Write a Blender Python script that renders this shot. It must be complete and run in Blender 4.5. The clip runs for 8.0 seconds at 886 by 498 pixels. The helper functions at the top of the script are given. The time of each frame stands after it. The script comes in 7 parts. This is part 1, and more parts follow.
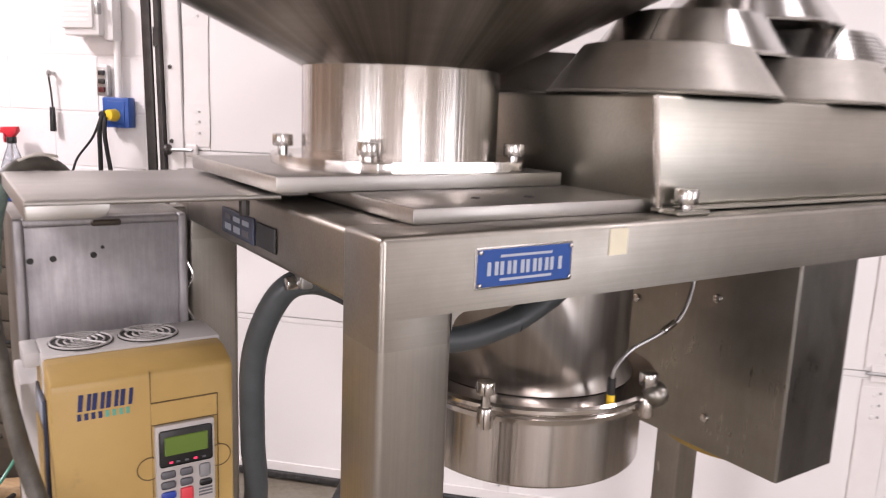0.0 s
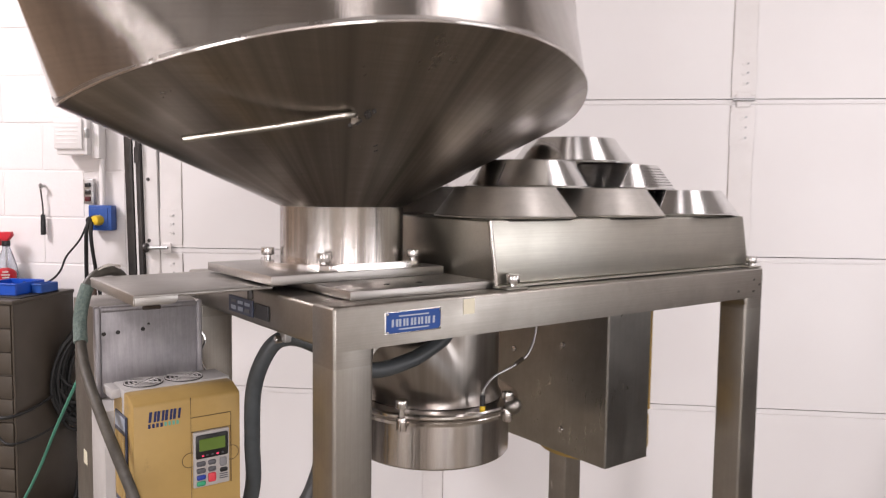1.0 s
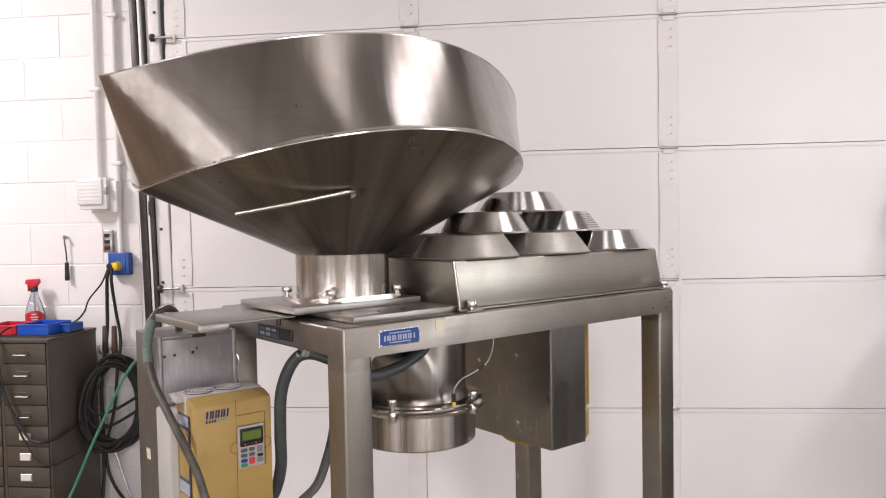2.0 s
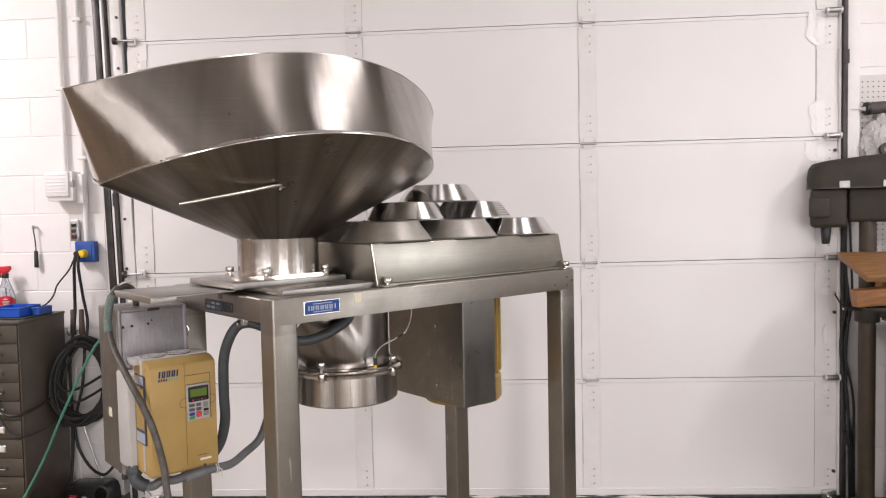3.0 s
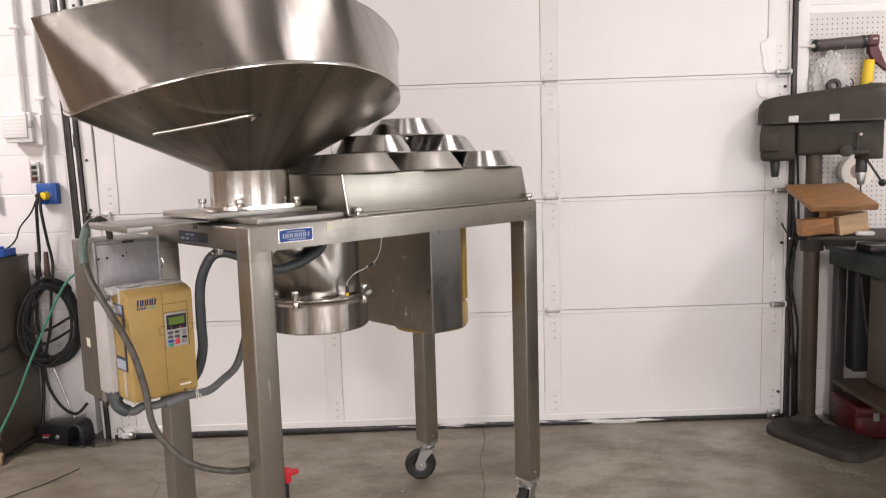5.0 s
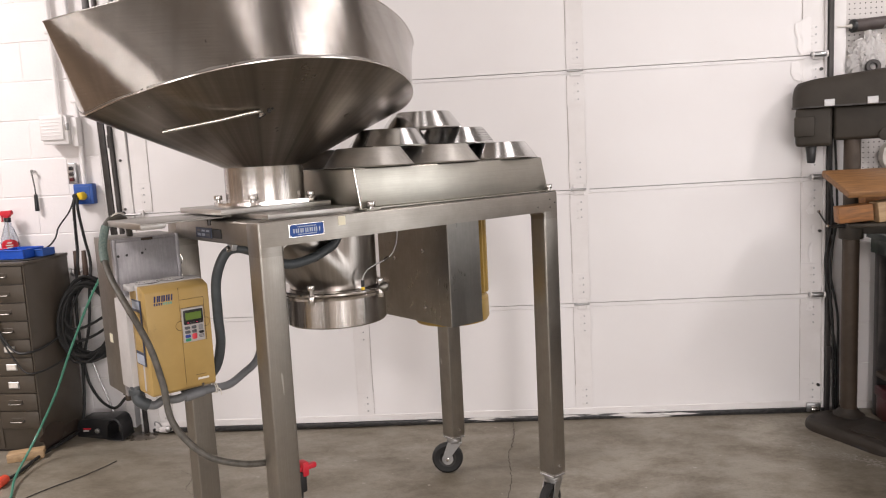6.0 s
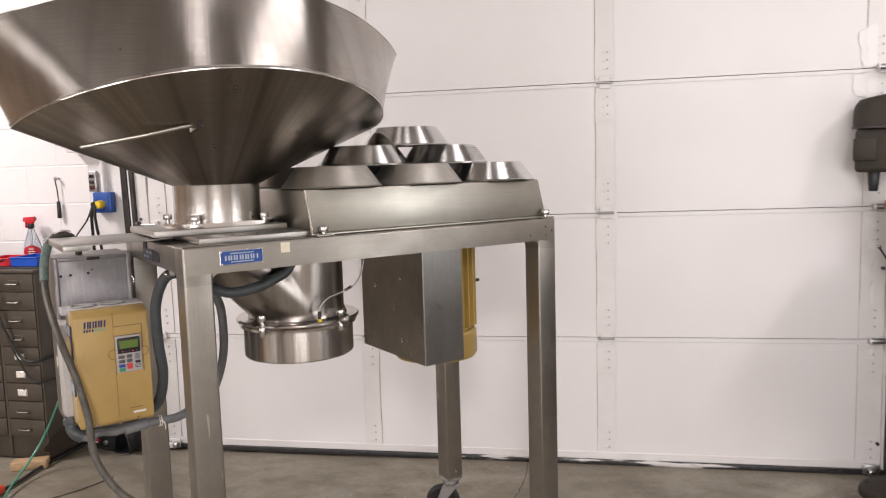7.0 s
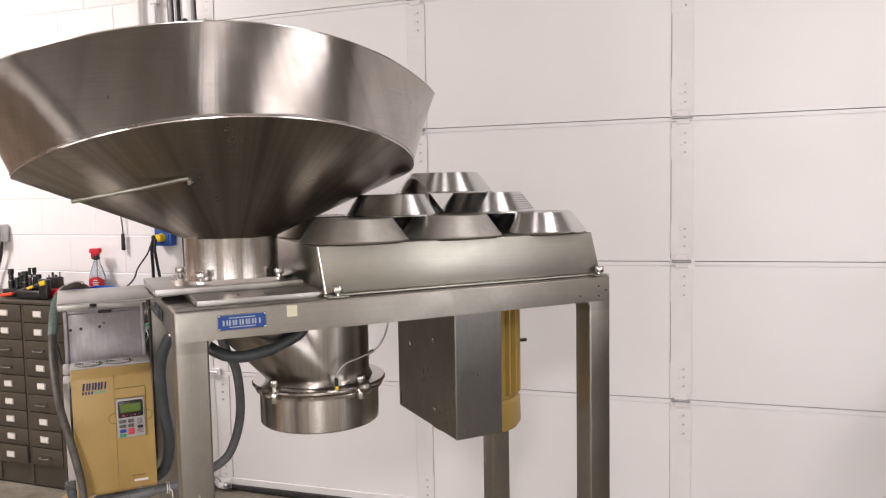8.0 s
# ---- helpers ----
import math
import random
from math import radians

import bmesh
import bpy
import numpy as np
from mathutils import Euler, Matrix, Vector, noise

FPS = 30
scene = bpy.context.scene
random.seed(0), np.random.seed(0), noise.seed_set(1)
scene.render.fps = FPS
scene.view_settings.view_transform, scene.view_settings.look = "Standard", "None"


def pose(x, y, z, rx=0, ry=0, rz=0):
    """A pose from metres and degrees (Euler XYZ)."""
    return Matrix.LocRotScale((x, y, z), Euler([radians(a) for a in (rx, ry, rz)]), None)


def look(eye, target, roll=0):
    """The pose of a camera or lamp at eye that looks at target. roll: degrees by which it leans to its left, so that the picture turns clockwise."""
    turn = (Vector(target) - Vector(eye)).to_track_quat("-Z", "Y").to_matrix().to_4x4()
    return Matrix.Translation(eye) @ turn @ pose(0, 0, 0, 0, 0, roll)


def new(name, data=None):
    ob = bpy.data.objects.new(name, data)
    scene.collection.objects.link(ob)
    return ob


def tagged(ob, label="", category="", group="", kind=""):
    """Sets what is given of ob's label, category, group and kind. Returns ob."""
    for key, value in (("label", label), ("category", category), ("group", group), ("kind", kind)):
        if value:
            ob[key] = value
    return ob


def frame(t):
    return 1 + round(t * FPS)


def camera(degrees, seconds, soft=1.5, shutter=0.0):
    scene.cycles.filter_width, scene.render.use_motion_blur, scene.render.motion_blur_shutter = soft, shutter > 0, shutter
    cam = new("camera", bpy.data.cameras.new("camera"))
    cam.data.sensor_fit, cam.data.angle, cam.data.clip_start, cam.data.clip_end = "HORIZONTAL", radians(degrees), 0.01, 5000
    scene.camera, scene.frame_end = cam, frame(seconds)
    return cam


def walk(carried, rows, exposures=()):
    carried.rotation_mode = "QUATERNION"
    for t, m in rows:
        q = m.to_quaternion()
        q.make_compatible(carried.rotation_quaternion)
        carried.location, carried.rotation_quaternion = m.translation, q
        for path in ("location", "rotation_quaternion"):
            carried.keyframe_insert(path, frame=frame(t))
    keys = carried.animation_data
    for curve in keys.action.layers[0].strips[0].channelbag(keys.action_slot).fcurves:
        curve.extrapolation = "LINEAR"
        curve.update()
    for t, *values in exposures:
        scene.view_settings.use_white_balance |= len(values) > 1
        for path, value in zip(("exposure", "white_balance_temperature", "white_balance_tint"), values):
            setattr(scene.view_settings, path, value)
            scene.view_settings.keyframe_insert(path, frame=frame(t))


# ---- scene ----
cam = camera(60.3, 8.0, soft=1.1, shutter=0.35)
PATH = [
    (0, (1.591, -2.579, 1.399), (1.153, -0.661, 1.037), 2.3),
    (0.5, (1.652, -2.857, 1.445), (1.297, -0.904, 1.195), 1.9),
    (1, (1.759, -3.145, 1.481), (1.451, -1.175, 1.327), 0.8),
    (1.2, (1.79, -3.22, 1.488), (1.489, -1.246, 1.368), -0.0),
    (2.3, (1.898, -3.794, 1.541), (1.661, -1.809, 1.464), -1.1),
    (2.5, (1.955, -3.861, 1.53), (1.732, -1.876, 1.45), -1.1),
    (3, (2.058, -3.981, 1.523), (1.87, -1.993, 1.421), -1.2),
    (3.5, (2.069, -4.03, 1.524), (1.923, -2.039, 1.397), -1.1),
    (4, (2.062, -4.06, 1.524), (1.945, -2.07, 1.37), -1.2),
    (4.5, (2.047, -4.071, 1.515), (1.954, -2.082, 1.323), -1.4),
    (5, (2.036, -4.076, 1.468), (1.95, -2.092, 1.23), -1.7),
    (5.2, (2.028, -4.069, 1.454), (1.941, -2.087, 1.201), -1.8),
    (6.3, (2.253, -4.033, 1.458), (1.978, -2.068, 1.212), -2.7),
    (6.5, (2.343, -3.967, 1.484), (2.027, -2.008, 1.236), -2.2),
    (7, (2.483, -3.722, 1.48), (2.043, -1.783, 1.264), -1.7),
    (7.5, (2.541, -3.491, 1.511), (1.958, -1.586, 1.328), -1.3),
    (8, (2.599, -3.414, 1.569), (1.914, -1.542, 1.409), -1.1),
]
walk(cam, [(t, look(eye, target, roll)) for t, eye, target, roll in PATH], [(0, 0.24, 6300, 16), (0.5, 0.10, 6350, 15), (1.0, 0.01, 6300, 13), (2.3, -0.09, 6300, 11), (4.5, -0.07, 6400, 10), (6.5, -0.04, 6400, 10), (8, -0.11, 6400, 10)])

# ---- world and lights ----
world = bpy.data.worlds.new("world")
scene.world = world
world.use_nodes = True
world.node_tree.nodes["Background"].inputs[0].default_value = (0.9, 0.95, 1.0, 1)
world.node_tree.nodes["Background"].inputs[1].default_value = 0.05
scene.view_settings.exposure = 0.0

ROOM_X0, ROOM_X1, ROOM_Y1, ROOM_Z = -3.2, 7.4, -9.0, 3.75
# unseen ceiling lamps; the third and fifth are added as left and frontal fill
TUBES = [(3.12, -1.85, 0.50, 1.90, 11), (2.12, -2.65, 0.25, 1.90, 3.2), (-2.10, -2.00, 0.6, 1.2, 195), (5.30, -1.75, 0.35, 0.8, 70), (3.2, -7.2, 0.6, 1.2, 270)]
for lx, ly, wide, deep, watts in TUBES:
    lamp = bpy.data.lights.new("tube_light", "AREA")
    lamp.shape, lamp.size, lamp.size_y, lamp.energy, lamp.color = "RECTANGLE", wide, deep, watts, (1.0, 0.918, 0.908)
    new("tube_light", lamp).matrix_world = pose(lx, ly, ROOM_Z - 0.16)


# ---- materials ----
def material(name):
    m = bpy.data.materials.new(name)
    m.use_nodes = True
    return m, m.node_tree.nodes, m.node_tree.links, m.node_tree.nodes["Principled BSDF"]


def noise_node(nodes, links, scale, detail=4, stretch=(1, 1, 1), rough=0.55):
    co = nodes.new("ShaderNodeTexCoord")
    mp = nodes.new("ShaderNodeMapping")
    mp.inputs["Scale"].default_value = stretch
    n = nodes.new("ShaderNodeTexNoise")
    n.inputs["Scale"].default_value, n.inputs["Detail"].default_value, n.inputs["Roughness"].default_value = scale, detail, rough
    links.new(co.outputs["Object"], mp.inputs["Vector"])
    links.new(mp.outputs["Vector"], n.inputs["Vector"])
    return n


def ramp(nodes, links, source, lo, hi, a, b):
    r = nodes.new("ShaderNodeMapRange")
    r.inputs["From Min"].default_value, r.inputs["From Max"].default_value = lo, hi
    r.inputs["To Min"].default_value, r.inputs["To Max"].default_value = a, b
    links.new(source, r.inputs["Value"])
    return r.outputs["Result"]


def mix(nodes, links, factor, a, b):
    m = nodes.new("ShaderNodeMix")
    m.data_type = "RGBA"
    if isinstance(factor, float):
        m.inputs[0].default_value = factor
    else:
        links.new(factor, m.inputs[0])
    for k, c in ((6, a), (7, b)):
        if isinstance(c, tuple):
            m.inputs[k].default_value = (*c, 1)
        else:
            links.new(c, m.inputs[k])
    return m.outputs[2]


def bump(nodes, links, source, bsdf, strength, distance):
    b = nodes.new("ShaderNodeBump")
    b.inputs["Strength"].default_value, b.inputs["Distance"].default_value = strength, distance
    links.new(source, b.inputs["Height"])
    links.new(b.outputs["Normal"], bsdf.inputs["Normal"])


def brushed(nodes, links, bsdf, amount, turn):
    """Stretches the gloss across the brushing: turn 0.25 for rings and level grain, 0 for upright grain."""
    t = nodes.new("ShaderNodeTangent")
    t.direction_type, t.axis = "RADIAL", "Z"
    links.new(t.outputs[0], bsdf.inputs["Tangent"])
    bsdf.inputs["Anisotropic"].default_value = amount
    bsdf.inputs["Anisotropic Rotation"].default_value = turn


def steel(name, colour, rough, spread=0.1, grain=(1, 1, 60), scale=6.0, smudge=0.08, strength=0.03, aniso=0.0, turn=0.25, stain=0.86, scratch=0.0, lines=0.35):
    """Brushed stainless: fine grain along one axis, hand smudges in the gloss, odd scratches."""
    m, nodes, links, b = material(name)
    b.inputs["Metallic"].default_value = 1.0
    g = noise_node(nodes, links, scale, 4, grain, 0.65)
    s = noise_node(nodes, links, 7.0, 6, (1, 1, 1), 0.68)
    fine = ramp(nodes, links, g.outputs["Fac"], 0.3, 0.7, rough - spread / 2, rough + spread / 2)
    wide = ramp(nodes, links, s.outputs["Fac"], 0.35, 0.7, -smudge / 2, smudge)
    add = nodes.new("ShaderNodeMath")
    add.operation = "ADD"
    links.new(fine, add.inputs[0])
    links.new(wide, add.inputs[1])
    links.new(add.outputs[0], b.inputs["Roughness"])
    tone = mix(nodes, links, ramp(nodes, links, s.outputs["Fac"], 0.3, 0.75, 0.0, 1.0), colour, tuple(c * stain for c in colour))
    tone = mix(nodes, links, ramp(nodes, links, g.outputs["Fac"], 0.35, 0.65, 0.0, lines), tone, tuple(c * 0.72 for c in colour))
    if scratch:
        v = nodes.new("ShaderNodeTexNoise")
        v.inputs["Scale"].default_value, v.inputs["Detail"].default_value = 34.0, 2
        mp = nodes.new("ShaderNodeMapping")
        mp.inputs["Rotation"].default_value, mp.inputs["Scale"].default_value = (0.3, 0.5, 0.2), (1.0, 1.0, 0.16)
        co = nodes.new("ShaderNodeTexCoord")
        links.new(co.outputs["Object"], mp.inputs["Vector"])
        links.new(mp.outputs["Vector"], v.inputs["Vector"])
        tone = mix(nodes, links, ramp(nodes, links, v.outputs["Fac"], 0.735, 0.75, 0.0, scratch), tone, (0.85, 0.83, 0.8))
    links.new(tone, b.inputs["Base Color"])
    if aniso:
        brushed(nodes, links, b, aniso, turn)
    if strength:
        bump(nodes, links, g.outputs["Fac"], b, strength, 0.002)
    return m


def streaked_steel(name, colour, rough, aniso, streak, relief, nicks=0.0, waves=0.0, pitch=5.0, smear=0.6, grit=0.0, ripple=0.0):
    """Rolled stainless with soft streaks running from the axis outwards, smears and small dents."""
    m, nodes, links, b = material(name)
    b.inputs["Metallic"].default_value = 1.0
    co = nodes.new("ShaderNodeTexCoord")
    xyz = nodes.new("ShaderNodeSeparateXYZ")
    links.new(co.outputs["Object"], xyz.inputs[0])
    angle = nodes.new("ShaderNodeMath")
    angle.operation = "ARCTAN2"
    links.new(xyz.outputs["Y"], angle.inputs[0])
    links.new(xyz.outputs["X"], angle.inputs[1])
    n = nodes.new("ShaderNodeTexNoise")
    n.noise_dimensions = "1D"
    n.inputs["Scale"].default_value, n.inputs["Detail"].default_value, n.inputs["Roughness"].default_value = pitch, 6, 0.6
    links.new(angle.outputs[0], n.inputs["W"])
    s = noise_node(nodes, links, 6.0, 6, (1, 1, 1), 0.65)
    f = noise_node(nodes, links, 30.0, 4, (1, 1, 0.25), 0.6)
    links.new(ramp(nodes, links, s.outputs["Fac"], 0.3, 0.7, rough - 0.04 * smear / 0.6, rough + 0.06 * smear / 0.6), b.inputs["Roughness"])
    tone = mix(nodes, links, ramp(nodes, links, n.outputs["Fac"], 0.35, 0.7, 0.0, 1.0), colour, tuple(c * streak for c in colour))
    tone = mix(nodes, links, ramp(nodes, links, s.outputs["Fac"], 0.45, 0.75, 0.0, smear), tone, (colour[0] * 0.72, colour[1] * 0.66, colour[2] * 0.58))
    if nicks:
        tone = mix(nodes, links, ramp(nodes, links, f.outputs["Fac"], 0.715, 0.735, 0.0, nicks), tone, (0.9, 0.88, 0.85))
        d = noise_node(nodes, links, 42.0, 3, (1, 1, 0.7), 0.55)
        tone = mix(nodes, links, ramp(nodes, links, d.outputs["Fac"], 0.735, 0.75, 0.0, nicks), tone, (0.06, 0.055, 0.05))
        line = noise_node(nodes, links, 5.0, 4, (1, 1, 55), 0.65)
        tone = mix(nodes, links, ramp(nodes, links, line.outputs["Fac"], 0.4, 0.66, 0.0, 0.4), tone, tuple(c * 0.66 for c in colour))
    links.new(tone, b.inputs["Base Color"])
    brushed(nodes, links, b, aniso, 0.25)
    dents = noise_node(nodes, links, 2.6, 3, (1, 1, 0.5), 0.5)
    sum_of = nodes.new("ShaderNodeMath")
    sum_of.operation = "MULTIPLY_ADD"
    sum_of.inputs[1].default_value = grit
    links.new(s.outputs["Fac"], sum_of.inputs[0])
    links.new(dents.outputs["Fac"], sum_of.inputs[2])
    height = sum_of.outputs[0]
    if ripple:
        small = noise_node(nodes, links, 13.0, 2, (1, 1, 0.45), 0.45)
        beaten = nodes.new("ShaderNodeMath")
        beaten.operation = "MULTIPLY_ADD"
        beaten.inputs[1].default_value = ripple
        links.new(small.outputs["Fac"], beaten.inputs[0])
        links.new(height, beaten.inputs[2])
        height = beaten.outputs[0]
    if waves:
        rolled = nodes.new("ShaderNodeMath")
        rolled.operation = "MULTIPLY_ADD"
        rolled.inputs[1].default_value = waves
        links.new(n.outputs["Fac"], rolled.inputs[0])
        links.new(height, rolled.inputs[2])
        height = rolled.outputs[0]
    bump(nodes, links, height, b, relief, 0.02)
    return m


def paint(name, colour, second, rough=0.45, scale=9.0, amount=0.6, relief=0.0, relief_scale=60.0, spots=None, spot_scale=3.0, spot_cut=0.62, metallic=0.0):
    """A painted or plain surface with tone variation, fine relief and, where given, stains."""
    m, nodes, links, b = material(name)
    n = noise_node(nodes, links, scale, 6, (1, 1, 1), 0.6)
    col = mix(nodes, links, ramp(nodes, links, n.outputs["Fac"], 0.35, 0.7, 0.0, amount), colour, second)
    if spots:
        s = noise_node(nodes, links, spot_scale, 8, (1, 1, 1), 0.7)
        col = mix(nodes, links, ramp(nodes, links, s.outputs["Fac"], spot_cut, spot_cut + 0.1, 0.0, 0.8), col, spots)
    links.new(col, b.inputs["Base Color"])
    links.new(ramp(nodes, links, n.outputs["Fac"], 0.3, 0.7, rough - 0.07, rough + 0.07), b.inputs["Roughness"])
    b.inputs["Metallic"].default_value = metallic
    if relief:
        r = noise_node(nodes, links, relief_scale, 5)
        bump(nodes, links, r.outputs["Fac"], b, relief, 0.004)
    return m


def concrete():
    m, nodes, links, b = material("floor_concrete")
    big = noise_node(nodes, links, 0.7, 6, (1, 1, 1), 0.6)
    mid = noise_node(nodes, links, 3.4, 9, (1.0, 1.4, 1), 0.74)
    smear = noise_node(nodes, links, 1.7, 8, (1, 1, 1), 0.75)
    spot = noise_node(nodes, links, 16.0, 6, (1, 1, 1), 0.7)
    fine = noise_node(nodes, links, 90.0, 5, (1, 1, 1), 0.7)
    col = mix(nodes, links, ramp(nodes, links, big.outputs["Fac"], 0.38, 0.62, 0.0, 1.0), (0.31, 0.281, 0.228), (0.19, 0.168, 0.128))
    col = mix(nodes, links, ramp(nodes, links, mid.outputs["Fac"], 0.42, 0.66, 0.0, 0.8), col, (0.115, 0.092, 0.062))
    col = mix(nodes, links, ramp(nodes, links, smear.outputs["Fac"], 0.52, 0.66, 0.0, 0.5), col, (0.33, 0.298, 0.248))
    col = mix(nodes, links, ramp(nodes, links, fine.outputs["Fac"], 0.5, 0.75, 0.0, 0.4), col, (0.09, 0.075, 0.055))
    col = mix(nodes, links, ramp(nodes, links, spot.outputs["Fac"], 0.78, 0.80, 0.0, 0.8), col, (0.62, 0.60, 0.57))
    links.new(col, b.inputs["Base Color"])
    links.new(ramp(nodes, links, mid.outputs["Fac"], 0.3, 0.7, 0.34, 0.6), b.inputs["Roughness"])
    bump(nodes, links, fine.outputs["Fac"], b, 0.3, 0.003)
    return m


def torn_seal():
    """Black rubber with long scuffs of white film left on it."""
    m, nodes, links, b = material("worn_black_seal")
    n = noise_node(nodes, links, 9.0, 5, (0.16, 1, 2.2), 0.6)
    f = noise_node(nodes, links, 40.0, 4)
    col = mix(nodes, links, ramp(nodes, links, f.outputs["Fac"], 0.4, 0.7, 0.0, 1.0), (0.016, 0.016, 0.017), (0.05, 0.048, 0.046))
    col = mix(nodes, links, ramp(nodes, links, n.outputs["Fac"], 0.60, 0.63, 0.0, 1.0), col, (0.62, 0.60, 0.58))
    links.new(col, b.inputs["Base Color"])
    b.inputs["Roughness"].default_value = 0.35
    return m


def wood(name, a, b2, scale=9.0):
    m, nodes, links, b = material(name)
    n = noise_node(nodes, links, scale, 5, (1, 9, 9), 0.6)
    links.new(mix(nodes, links, ramp(nodes, links, n.outputs["Fac"], 0.35, 0.68, 0.0, 1.0), a, b2), b.inputs["Base Color"])
    b.inputs["Roughness"].default_value = 0.55
    bump(nodes, links, n.outputs["Fac"], b, 0.2, 0.002)
    return m


def glowing(name, colour, strength):
    m, nodes, links, b = material(name)
    b.inputs["Base Color"].default_value = (*colour, 1)
    b.inputs["Emission Color"].default_value = (*colour, 1)
    b.inputs["Emission Strength"].default_value = strength
    return m


def clear(name, colour, rough=0.05, weight=0.9):
    m, nodes, links, b = material(name)
    b.inputs["Base Color"].default_value = (*colour, 1)
    b.inputs["Roughness"].default_value = rough
    b.inputs["Transmission Weight"].default_value = weight
    b.inputs["IOR"].default_value = 1.4
    return m


STEEL_FRAME = steel("brushed_steel_leg", (0.41, 0.385, 0.348), 0.38, 0.06, (60, 60, 1.0), 5.0, 0.10, 0.02, 0.3, 0.0, 0.76, 0.5)
STEEL_APRON = steel("brushed_steel_apron", (0.355, 0.334, 0.30), 0.38, 0.06, (1.0, 60, 60), 5.0, 0.10, 0.02, 0.25, 0.25, 0.76, 0.5)
STEEL_TOP = steel("brushed_steel_plate", (0.46, 0.445, 0.42), 0.40, 0.04, (1.5, 40, 40), 5.0, 0.05, 0.01, 0.0, 0.0, 0.86)
STEEL_HOPPER = streaked_steel("brushed_steel_hopper", (0.46, 0.432, 0.405), 0.17, 0.30, 0.74, 0.06, 0.85, 0.5, 5.0, 0.6, 0.0, 0.40)
STEEL_WELD = steel("ground_weld", (0.46, 0.43, 0.40), 0.34, 0.10, (1, 1, 1), 30.0, 0.25, 0.05, 0.0, 0.0, 0.45)
# the hopper's steel again, its colour darkened for the shaded underside
STEEL_CONE_SHADED = streaked_steel("brushed_steel_cone_shaded", (0.31, 0.275, 0.24), 0.30, 0.40, 0.55, 0.02, 0.35, 0.5, 6.0, 0.5)
STEEL_CHUTE = streaked_steel("satin_steel_chute", (0.37, 0.343, 0.315), 0.28, 0.30, 0.72, 0.03, 0.0, 0.8, 4.0, 0.1)
STEEL_NECK = streaked_steel("rolled_polished_steel", (0.64, 0.605, 0.575), 0.23, 0.30, 0.66, 0.06, 0.0, 2.6, 6.0, 0.3)
STEEL_POLISHED = steel("polished_steel", (0.69, 0.655, 0.625), 0.15, 0.05, (1, 1, 60), 5.0, 0.10, 0.012, 0.5, 0.25)
STEEL_COVER = steel("brushed_steel_cover", (0.45, 0.435, 0.385), 0.35, 0.05, (1.0, 50, 50), 5.0, 0.06, 0.012, 0.25, 0.25, 0.84)
STEEL_SCREEN = steel("screen_steel", (0.66, 0.655, 0.645), 0.19, 0.03, (2, 2, 60), 6.0, 0.015, 0.0, 0.15, 0.25, 0.94, 0.0, 0.08)
STEEL_SCREEN_DULL = steel("screen_steel_dull", (0.60, 0.575, 0.53), 0.44, 0.05, (2, 2, 60), 6.0, 0.14, 0.0, 0.0, 0.25, 0.66, 0.0, 0.12)
STEEL_BOX = steel("enclosure_steel", (0.30, 0.285, 0.265), 0.40, 0.10, (50, 50, 1.5), 5.0, 0.1, 0.02, 0.5, 0.0, 0.8)
STEEL_GUARD = steel("guard_steel", (0.335, 0.32, 0.29), 0.30, 0.06, (30, 30, 2.0), 5.0, 0.05, 0.012, 0.4, 0.0, 0.68)
STEEL_SHEET = steel("streaked_sheet_steel", (0.30, 0.29, 0.272), 0.34, 0.10, (22, 22, 1.2), 5.0, 0.10, 0.012, 0.4, 0.0, 0.70)
ALUMINIUM = steel("dull_aluminium", (0.44, 0.425, 0.435), 0.60, 0.10, (30, 30, 3), 5.0, 0.15, 0.02, 0.3, 0.0, 0.8, 0.5)
CHROME = steel("bright_metal", (0.62, 0.60, 0.58), 0.16, 0.06, (1, 1, 1), 20.0)
DULL_ZINC = steel("dull_zinc", (0.24, 0.225, 0.20), 0.45, 0.1, (1, 1, 1), 20.0)
ZINC = steel("zinc_metal", (0.50, 0.50, 0.50), 0.38, 0.1, (1, 1, 1), 20.0)
BLOCK_PAINT = paint("white_block_paint", (0.80, 0.775, 0.765), (0.72, 0.69, 0.68), 0.5, 3.0, 0.5, 0.22, 70.0)
MORTAR = paint("painted_mortar", (0.79, 0.765, 0.755), (0.72, 0.69, 0.68), 0.6, 6.0, 0.6, 0.4, 60.0)
DOOR_PAINT = paint("white_door_paint", (0.80, 0.785, 0.78), (0.75, 0.725, 0.72), 0.42, 1.6, 0.5, 0.06, 30.0)
STILE_PAINT = paint("white_stile_paint", (0.78, 0.76, 0.75), (0.68, 0.65, 0.63), 0.42, 8.0, 0.5)
GRIMY_JOINT = paint("grime_in_joint", (0.34, 0.31, 0.29), (0.62, 0.58, 0.56), 0.7, 14.0, 1.0)
DARK_STEEL = paint("dark_track_steel", (0.035, 0.033, 0.032), (0.09, 0.08, 0.075), 0.4, 12.0, 0.7, metallic=0.4)
BLACK_RUBBER = paint("black_rubber", (0.008, 0.008, 0.008), (0.018, 0.018, 0.017), 0.6, 30.0, 0.7)
SEAL = torn_seal()
GREY_HOSE = paint("grey_conduit", (0.045, 0.052, 0.056), (0.075, 0.085, 0.09), 0.42, 30.0, 0.6)
WORN_HOSE = paint("worn_rubber_cable", (0.058, 0.052, 0.043), (0.125, 0.115, 0.096), 0.5, 40.0, 0.9)
GRIP_WRAP = paint("frayed_green_wrap", (0.10, 0.15, 0.135), (0.19, 0.24, 0.21), 0.6, 160.0, 1.0, 0.8, 260.0)
